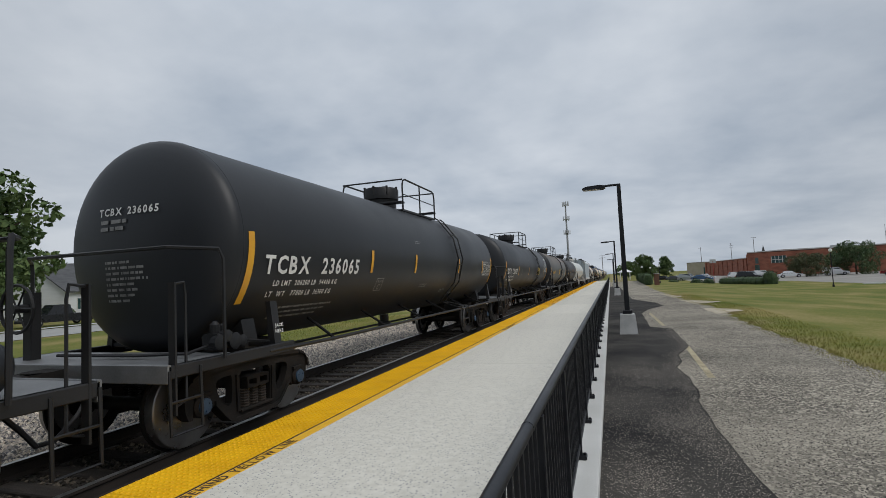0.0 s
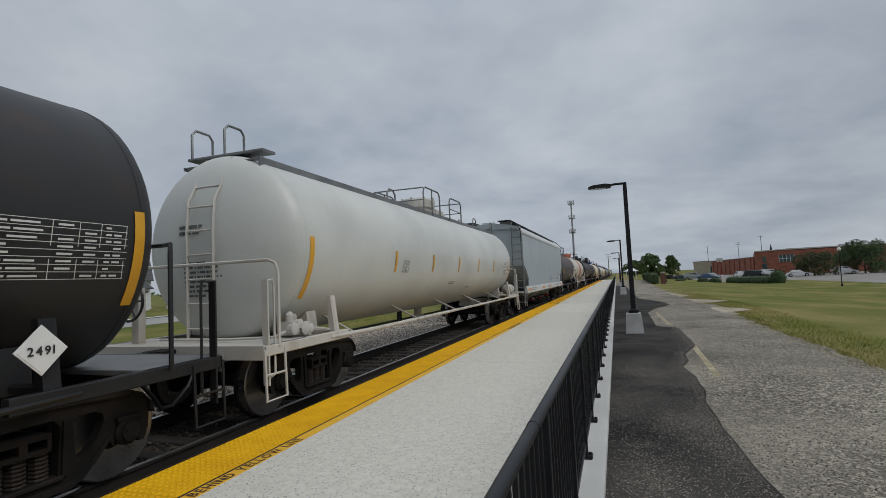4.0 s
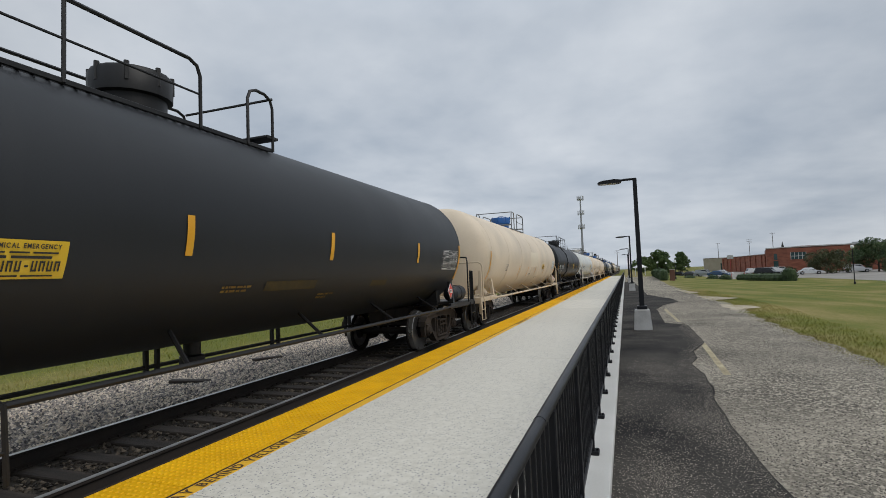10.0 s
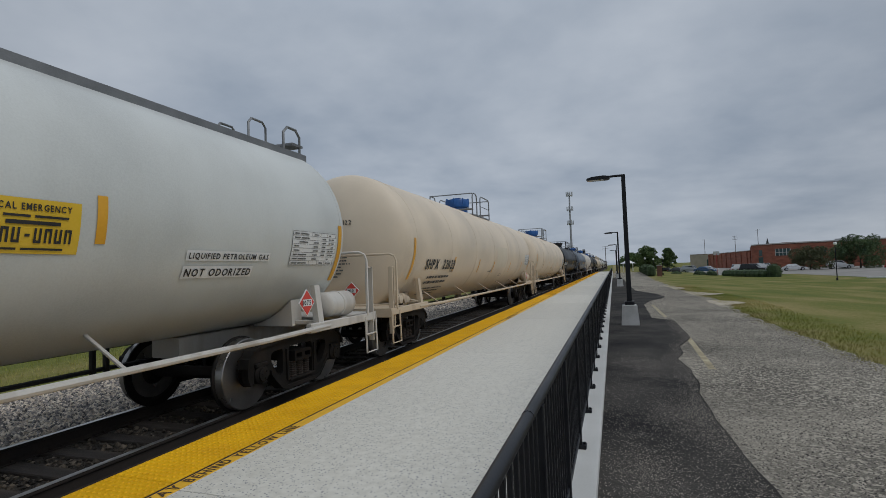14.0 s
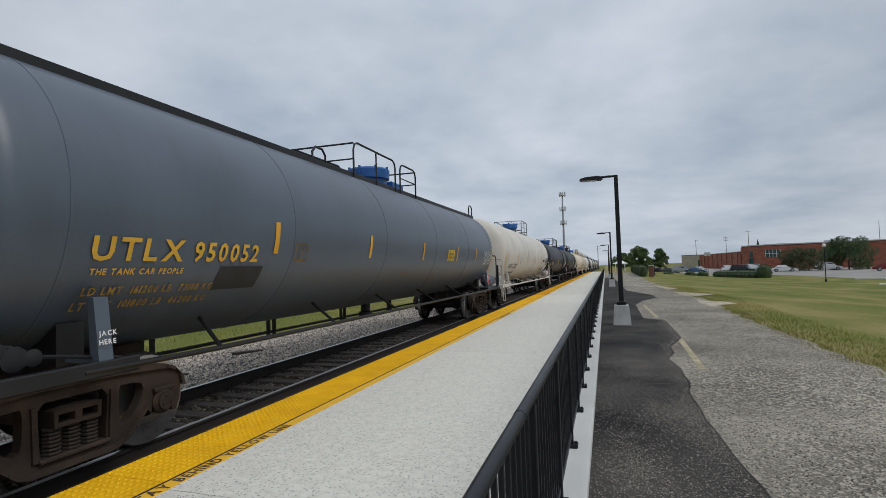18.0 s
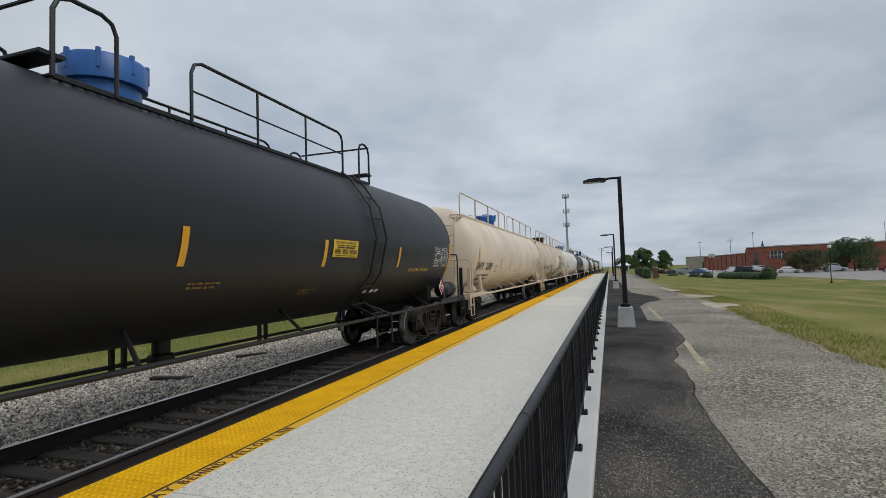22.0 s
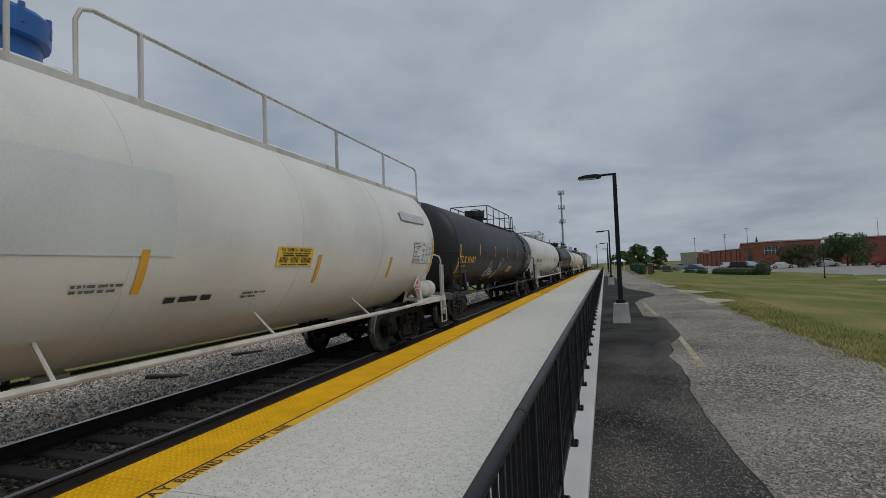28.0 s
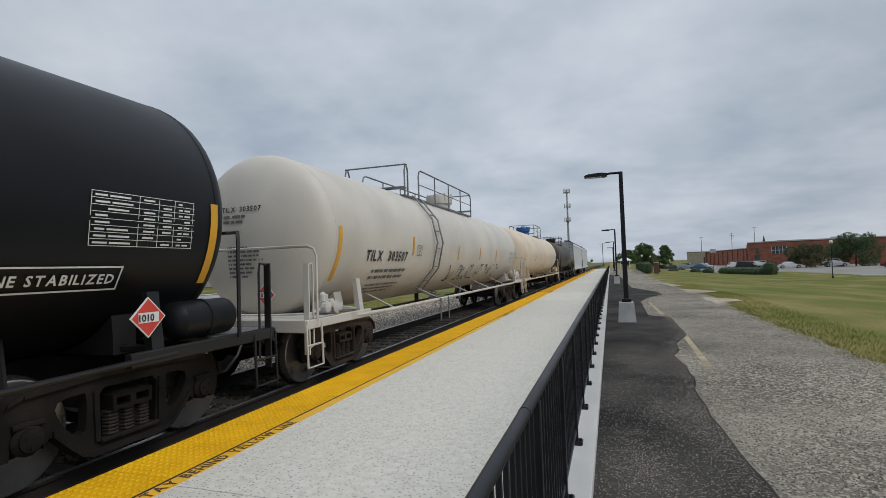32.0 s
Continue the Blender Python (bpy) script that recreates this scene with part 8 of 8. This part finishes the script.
def stabilized(car, tank, B, H):
    ye, zt = B.y0 - B.head, B.zc + B.R
    pa = [(-0.62, ye + 0.55, zt - 0.02), (-0.86, ye + 0.30, zt - 0.32), (-1.10, ye + 0.16, zt - 0.75), (-1.24, ye + 0.10, 2.3), (-1.28, ye + 0.06, 1.05)]
    part("end_ladder", ladder(pa, [(x + 0.36, y - 0.12, z + 0.10) for x, y, z in pa], 9, 0.018), PAINT["soiled_white"], car, "curved end ladder")
    part("grab_loop", Shape().path([(-0.70, ye + 0.5, zt - 0.2), (-0.72, ye + 0.5, zt + 0.25), (-0.62, ye + 0.62, zt + 0.36), (-0.40, ye + 0.85, zt + 0.30), (-0.15, ye + 1.1, zt + 0.02)], 0.02, 6), PAINT["soiled_white"], car)
    part("overpainted_patch", B.patch(5.27, 6.20, 2.02, 2.18, 0.009), M_LET_K, tank, "black overpainted patch", smooth=60)
    part("dark_label", B.patch(5.78, 6.34, 1.51, 1.72, 0.009, 0.03), M_LET_K, tank, "small black stencil panel", smooth=60)
    tagged(part("label_writing", B.bars([(5.83, 6.0, 1.64, 0.03), (6.1, 6.28, 1.64, 0.03), (5.82, 6.02, 1.56, 0.02), (6.12, 6.3, 1.58, 0.02)], 0.014), M_LET_W, tank, smooth=0), kind="stuff")
    part("pale_patch", B.patch(6.50, 7.58, 2.34, 2.46, 0.008), M_PLAC_W, tank, smooth=60)
    sg = part("faded_sign", B.patch(4.38, 5.22, 1.50, 1.74, 0.009), M_TAN_SIGN, tank, "faded tan emergency contact sign", smooth=60)
    head_line = "FOR CHEMICAL EMERGENCY"
    part("sign_words", lettering([head_line], 0.72 / text_width(head_line), lambda u, v: B.side(4.43 + u, 1.685 + v, 0.016)), M_LET_K, sg, smooth=0)
    rows = [(4.46, 4.7, 1.652, 0.014), (4.74, 5.05, 1.652, 0.014), (4.48, 4.62, 1.615, 0.022), (4.66, 4.98, 1.615, 0.022)]
    for i in range(12):
        a = 4.43 + 0.062 * i
        rows += [(a, a + 0.04, 1.565, 0.012)] if i in (3, 7) else [(a, a + 0.014, 1.53, 0.075), (a + 0.03, a + 0.044, 1.53, 0.075), (a + 0.014, a + 0.03, 1.53 if i % 2 else 1.592, 0.013)]
    tagged(part("sign_writing", B.bars(rows, 0.014), M_LET_K, sg, smooth=0), kind="stuff")


def owner_line(y0, z, ink):
    """The lessee's name, as bars."""
    def mark(car, tank, B, H):
        rows = [(y0 + a, y0 + b, z, 0.055) for a, b in ((0, 0.13), (0.18, 0.42), (0.48, 0.62))]
        tagged(part("owner_line", B.bars(rows, 0.014), ink, tank, smooth=0), kind="stuff")
    return mark


def white_y(car, tank, B, H):
    owner_line(0.5, 1.47, M_LET_K)(car, tank, B, H)
    part("card_holder", B.patch(6.2, 7.6, 2.74, 2.92, 0.03), M_PALE, tank, "flat metal card holder", smooth=60)
    part("repainted_patch", B.patch(-2.6, 0.44, 1.92, 2.72, 0.006), PAINT["dow_white"], tank, "off-white repainted panel", smooth=60)


tank_row("black tank car with white end grab rails", -11.5, 6.93, paint="black", top="centre")
tank_row("clean black tank car with white marks", 6.93, 22.65, paint="black", top="centre", mark="TCBX", number="236065", caps=M_CAP, weights=("LD LMT  206200 LB  94400 KG", "LT  WT   77800 LB  36300 KG"), ladder_at=0.66, stripes=((-2.92, 1.93), (-0.74, 1.93), (2.64, 1.93), (5.4, 1.93)), plate=(-2.6, 1.6), wide=2.55, text_at=0.42, plat=(-0.1, 2.2), dome_at=0.5, **EARLY)
tank_row("black tank car with white marks and rusty trucks", 22.65, 39.44, paint="black", top="centre", mark="CBTX", number="726027", weights=("LD LMT  203100 LB  92100 KG", "LT  WT   82900 LB  37600 KG"), ladder_at=0.66, truck_mat=M_TRUCK_RUST, extras=di_propylene, sign=0.7, stripes=((-3.59, 1.85), (-0.48, 1.85), (2.6, 1.85), (5.7, 1.85)), plate=(-2.9, 1.88), wide=2.5, text_at=0.42, plat=(-0.1, 2.3), dome_at=0.5, **{**EARLY, "trail_in": 1.0}, stripe_in=0.25, ty=5.6, table_z=2.04, stripe_z=(1.49, 2.31))
tank_row("weathered grey tank car with a rusty crown", 39.44, 55.21, paint="grey_rust", top="centre", mark="UTLX", number="220859", ink=M_LET_Y, ladder_at=0.60, un="2491", red=False, sign=0.5, stripes=((-3.23, 1.78), (0.0, 1.8), (3.2, 1.8)), wide=2.05, text_at=1.15, plat=(-0.8, 2.8), dome_at=0.9, cap=PAINT["black"], ty=4.76, table_z=1.72, ink2=M_FADE_W, **{**EARLY, "trail_in": 1.35})
tank_row("black tank car with yellow marks", 55.21, 70.2, paint="worn_black", top="centre", mark="UTLX", number="648197", ink=M_LET_Y, un="2491", red=False, stripes=((-2.3, 2.0), (-0.45, 2.0), (2.2, 2.0), (4.6, 2.0)), wide=2.0, text_at=1.0, plat=(-0.2, 3.4), dome_at=0.9, **EARLY)
tank_row("white tank car with a pale grey top walkway", 70.2, 87.2, paint="dow_white", top="board")
add(hopper_car("light grey covered hopper car with red outlet gates", 87.2, 104.48))
tank_row("rust-brown weathered tank car with yellow marks", 104.48, 120.24, paint="brown", top="centre", mark="UTLX", number="666074", ink=M_LET_Y, truck_mat=M_TRUCK_RUST, sign=(1.82, 2.60, 1.66, 1.93), sign_mat=M_TAN_SIGN, ty=4.92, table_z=1.90, un="", red=False, extras=brown_marks, wide=2.1, text_at=0.9, plat=(-0.3, 2.4), dome_at=0.9)
tank_row("white tank car with a faded orange band", 120.24, 135.5, seams=5, paint="warm_white", top="centre", mark="DOWX", number="73663", caps=M_CAP, band=(-0.9, 1.3), dome_mat=PAINT["orange"], truck_mat=M_TRUCK_RUST, extras=blue_tag, sign=(1.75, 2.62, 1.53, 1.89), sign_mat=M_TAN_SIGN, table_z=1.86, ty=4.61, wide=2.0, text_at=0.8, base=1.76, plat=(-2.0, 0.8), dome_at=1.2, stripes=((-4.2, 1.93), (-1.4, 1.9), (0.6, 1.75), (3.33, 1.71)))
tank_row("black tank car with a long top railing and sprayed scrawls", 135.5, 154.43, paint="worn_black", top="rails", mark="NATX", number="33528", weights=("LD LMT   152000 LB  68950 KG", "LT WT    111000 LB  50350 KG"), weights_at=-0.2, ink=M_LET_W, extras=natx_marks, un="1075", sign=(0.86, 1.64, 1.40, 1.635), sign_mat=M_TAN_SIGN, cargo=(("LIQUEFIED", 2.55, 2.30, 0.095, ""), ("PETROLEUM", 2.5, 2.19, 0.095, ""), ("GASES", 2.65, 2.08, 0.095, ""), ("NON-ODORIZED", 2.2, 1.82, 0.98, "")), stripes=((-4.2, 2.04), (-1.9, 2.04), (0.1, 2.04), (2.39, 2.04), (4.70, 2.04)), wide=2.3, text_at=1.45, base=1.68, R=1.42, zc=2.38, gap=0.0)
tank_row("black tank car with yellow marks and a centre ladder", 154.43, 172.4, extras=union_marks(-7.69, "956466", ("LD LMT  154700 LB  70200KG", "LT WT  108300 LB  49100KG")), plate=(-4.98, 1.87), un="1075", ladder_at=0.29, sign=(-2.9, -2.18, 1.80, 2.08), text_at=0.85, stripes=((-5.17, 2.0), (-3.3, 2.0), (-1.03, 2.0), (1.56, 2.0), (4.85, 2.0)), ghost=((7.9, 9.0, 1.60, 1.72, M_OLD_Y), (10.7, 11.3, 1.58, 1.68, M_OLD_Y)), **{**UT, "runs": ((-3.4, -0.3), (0.5, 1.0)), "dome_y": -0.55})
tank_row("cream tank car with blue dome covers", 172.4, 190.5, sign=(3.0, 3.6, 1.86, 2.1), **{**SH, "top": "centre", "runs": ((-0.95, -0.38), (0.2, 1.7)), "dome_y": 0.4, "plate": (-5.26, 1.81), "stripes": ((-2.75, 1.60), (-0.85, 1.55), (1.13, 1.62), (3.7, 1.62)), "ghost": ((7.33, 9.28, 1.95, 2.62, M_PATCH),)})
tank_row("clean black tank car with large white marks", 190.5, 209.29, mark="GBRX", number="705651", caps=M_CAP, weights=("LD LMT  162700 LB   73800 KG", "LT  WT   100300 LB   45500 KG"), **{**GB, "ladder_at": 0.295, "runs": ((-3.95, -3.39), (-2.76, 1.7)), "dome_y": 0.9, "trail_in": 1.28})
tank_row("white tank car with a grated top walkway", 209.29, 228.9, paint="dow_white", top="board", mark="DOWX", number="88547", un="1075", sign=(3.35, 4.34, 1.94, 2.34), cargo=(("LIQUIFIED PETROLEUM GAS", 1.72, 1.925, 1.26, "plate"), ("NOT ODORIZED", 1.98, 1.745, 1.0, "plate")), stripes=((-5.09, 2.05), (-1.9, 2.03), (1.4, 2.03), (4.52, 2.03)), wide=2.42, text_at=0.83, R=1.40, zc=2.38, base=1.955, plate=(-4.97, 1.92), weights=("LD LMT  173200 LB  78550 KG", "LT WT  112800 LB  51150 KG"), weights_at=0.45, weights_dz=0.24)
tank_row("cream tank car with a blue dome cover", 228.9, 247.0, mark="SHPX", number="221122", **{**SH, "top": "centre", "runs": ((-0.2, 0.4), (0.9, 2.3)), "dome_y": 0.6, "text_at": 0.95})
tank_row("cream tank car with a dark stencilled cargo name", 247.0, 265.3, cargo=(("BUTADIENE STABILIZED", 1.0, 1.62, 0.12, "dark"),), **{**SH, "top": "centre", "runs": ((-0.2, 0.4), (0.9, 2.3)), "dome_y": 0.6})
tank_row("clean black tank car with large white marks", 265.3, 283.7, mark="GBRX", number="705662", **{**GB, "trail_in": 0.9, "text_at": -0.2, "plate": (-4.9, 1.90), "runs": ((-0.42, 0.2), (0.46, 5.1)), "dome_y": 0.3, "sign": (1.28, 1.9, 1.88, 2.28), "stripes": ((-5.15, 1.92), (-2.46, 1.92), (0.32, 1.93), (2.3, 1.93), (4.5, 1.93))})
tank_row("slate grey tank car with yellow marks and a blue dome", 283.7, 302.36, truck_mat=M_TRUCK_RUST, post_mat=PAINT["blue_grey"], paint="blue_grey", top="board", ink=M_LET_Y, dome_mat=M_BLUE, un="1010", sign=(2.5, 3.1, 1.95, 2.24), seams=6, extras=union_marks(-7.40, "950052", ("LD LMT  161200 LB  73100 KG", "LT WT  101800 LB  46200 KG"), primer=True), plate=(-4.52, 1.89), runs=((-1.5, 0.6), (0.9, 1.95)), stripes=((-4.95, 1.98), (-2.2, 1.96), (0.6, 1.95), (3.4, 1.95), (5.6, 1.95)), R=1.42, zc=2.38, lead_stripe=False)
tank_row("off-white tank car with a blue dome cover", 302.36, 321.14, paint="warm_white", top="centre", mark="ACFX", number="220437", dome_mat=M_BLUE, un="1010", seams=6, extras=stabilized, table="dark", cargo=(("BUTADIENE STABILIZED", 1.85, 1.885, 1.12, "plate"),), zc=2.44, R=1.45, stripes=((-4.8, 1.96), (-1.8, 1.96), (1.2, 1.96), (4.24, 1.98)), wide=2.25, text_at=1.15, base=1.70, plat=(0.4, 2.5), dome_at=0.7)
# the second patch on this tank is a painted sheen
tank_row("black tank car with yellow marks and a blue dome", 321.14, 339.63, dome_mat=M_BLUE, un="1010", ladder_at=0.712, sign=0.40, ghost=((9.7, 10.5, 1.99, 2.30, M_PRIMER), (11.78, 12.65, 2.13, 2.77, M_SHEEN)), cargo=(("BUTADIENE STABILIZED", 1.55, 1.755, 1.22, ""),), extras=union_marks(-7.7, "953427", ("LD LMT  164300 LB  74500KG", "LT WT   98700 LB  44800KG"), owner_line(3.84, 1.37, M_LET_W)), plate=(-4.9, 1.84), stripes=((-4.2, 1.69), (-1.1, 1.69), (1.66, 1.69), (4.42, 1.69)), text_at=0.75, **UT)
tank_row("black tank car with yellow marks and a blue dome", 339.63, 358.8, dome_mat=M_BLUE, un="1010", ladder_at=0.715, sign=(2.2, 3.0, 2.0, 2.27), cargo=(("BUTADIENE STABILIZED", 1.55, 1.755, 1.22, ""),), extras=union_marks(-7.97, "953216", ("LD LMT  164100 LB  74450 KG", "LT WT   98900 LB  44850 KG"), owner_line(3.84, 1.37, M_LET_W)), plate=(-5.01, 1.84), text_at=1.1, stripes=((-5.59, 1.85), (-3.2, 1.85), (-0.67, 1.85), (2.0, 1.85), (4.83, 1.84)), **{**UT, "runs": ((-1.56, -0.94), (0.02, 3.6), (4.25, 4.68)), "dome_y": -0.45})
tank_row("cream tank car with a long top railing", 358.8, 376.2, mark="SHPX", number="221119", **{**SH, "gap": -0.35, "text_at": 0.0, "plate": (-4.6, 1.67), "stripes": ((-3.6, 1.74), (-1.67, 1.72), (0.73, 1.70), (3.1, 1.70), (5.35, 1.70)), "ghost": ((6.4, 8.4, 1.88, 2.62, M_PATCH),)})
tank_row("rust-stained cream tank car with sprayed drawings", 376.2, 394.58, mark="SHPX", number="221083", weights=("LD LMT  166100 LB   75350 KG", "LT  WT    96900 LB   43950 KG"), extras=snail_marks, **{**SH, "base": 1.71, "text_at": 0.52, "gap": 0.4, "paint": "rusty_cream", "dome_mat": M_BLACK, "ghost": ((7.35, 9.34, 1.82, 2.62, M_PATCH),), "sign": (2.68, 3.42, 1.41, 1.64), "sign_mat": M_TAN_SIGN})
tank_row("white tank car with a long top railing", 394.58, 412.8, mark="SHPX", number="221064", weights=("LD LMT  166600 LB   75500 KG", "LT  WT    96400 LB   43700 KG"), **{**SH, "paint": "white", "base": 1.80, "gap": 0.4})
tank_row("black tank car with a centre walkway", 412.8, 431.48, **{**UT, "ink": M_LET_W})
tank_row("white tank car with a long top railing and blue dome", 431.48, 450.4, mark="SHPX", number="220997", weights=("LD LMT  166900 LB   75700 KG", "LT  WT    96100 LB   43600 KG"), extras=white_y, sign=(2.06, 2.87, 1.82, 2.07), **{**SH, "R": 1.52, "zc": 2.34, "paint": "white", "gap": -0.7, "ghost": ()})
tank_row("black tank car with sprayed scrawls and a side ladder", 450.4, 468.3, un="1010", ladder_at=0.80, extras=union_marks(-7.65, "954817", ("LD LMT  153700 LB  69700KG", "LT WT  109300 LB  49600KG"), face_marks), plate=(-4.9, 1.84), sign=(0.85, 1.75, 1.48, 1.74), stripes=((-5.0, 2.1), (-2.43, 2.1), (0.11, 2.1), (2.63, 2.07), (5.2, 2.07)), **{**UT, "runs": ((-1.03, 4.15), (4.6, 5.1)), "dome_y": 0.0})
tank_row("white tank car with a grated top walkway", 468.3, 486.56, paint="dow_white", top="board", mark="DOWX", number="88569", un="1075", weights=("LD LMT  174500 LB    79100 KG", "LT  WT   111500 LB    50600 KG"), sign=(3.5, 4.2, 1.95, 2.3), ghost=((4.65, 12.3, 1.73, 2.58, PAINT["white"]),), wide=2.55, text_at=-0.1, base=1.90, weights_at=1.0, plate=False, stripes=((-4.46, 1.95), (-1.8, 1.95), (0.9, 1.95), (3.2, 1.95), (5.6, 1.95)), R=1.42, zc=2.38)
tank_row("clean black tank car with large white marks", 486.56, 505.19, mark="GBRX", number="705669", weights=("LD LMT  163000 LB   73950 KG", "LT  WT   100000 LB   45350 KG"), **{**GB, "trail_in": 1.2, "ty": 6.68, "head": 0.43, "lead_in": 1.42, "text_at": 0.46})
tank_row("off-white tank car with stained ends and a side ladder", 505.19, 523.8, paint="warm_white", top="centre", mark="TILX", number="303507", un="1075", ladder_at=0.295, truck_mat=M_TRUCK_RUST, extras=lambda car, tank, B, H: part("graffiti", scrawl(B, B.y0 + 6.4, B.y0 + 12.5, 1.35, 1.75, 44, 16, 0.02), M_LET_K, tank, "dark sprayed scrawl", smooth=0), wide=1.95, text_at=1.12, runs=((-3.75, -3.55), (-2.81, 2.3)), dome_y=1.2, R=1.34, zc=2.32, base=1.87, plate=(-4.4, 1.98), stripes=((-4.6, 2.0), (-1.1, 1.9), (1.4, 1.9), (3.9, 1.9)))
tank_row("cream tank car with blue dome covers", 523.8, 541.5, paint="cream", top="centre", dome_mat=M_BLUE)
tank_row("dark brown weathered tank car", 541.5, 557.0, paint="dark_brown", top="centre", truck_mat=M_TRUCK_RUST)
add(hopper_car("pale grey covered hopper car near the train's end", 557.0, 575.0, "sill_grey", False))
add(hopper_car("pale grey covered hopper car at the train's end", 575.0, 593.0, "sill_grey", False))


# ---- movement ----
def motions():
    end = 32.0
    for car, centre in TRAIN:
        walk(car, [(t, pose(0, centre - SPEED * t, 0)) for t in (0.0, 16.0, end)])
    for ws, y, centre in SPINNERS:
        near = (centre + y - 34.0) / SPEED
        gone = (centre + y + 2.0) / SPEED
        x, _, z = ws.location
        keys = [0.0] if near > 0.05 else []
        k = max(0, math.ceil(near * FPS))
        while k / FPS <= min(end, gone):
            keys.append(k / FPS)
            k += 1
        if not keys or keys[-1] < end:
            keys.append(end)
        begin, stop = max(0.0, near), max(0.0, min(end, gone))
        rows = []
        for t in keys:
            q = min(max(t, begin), stop) - begin
            rows.append((t, pose(x, y, z, math.degrees(SPEED * q / WHEEL_R) % 360)))
        if len(rows) == 1:
            rows.append((end, rows[0][1]))
        walk(ws, rows)


motions()
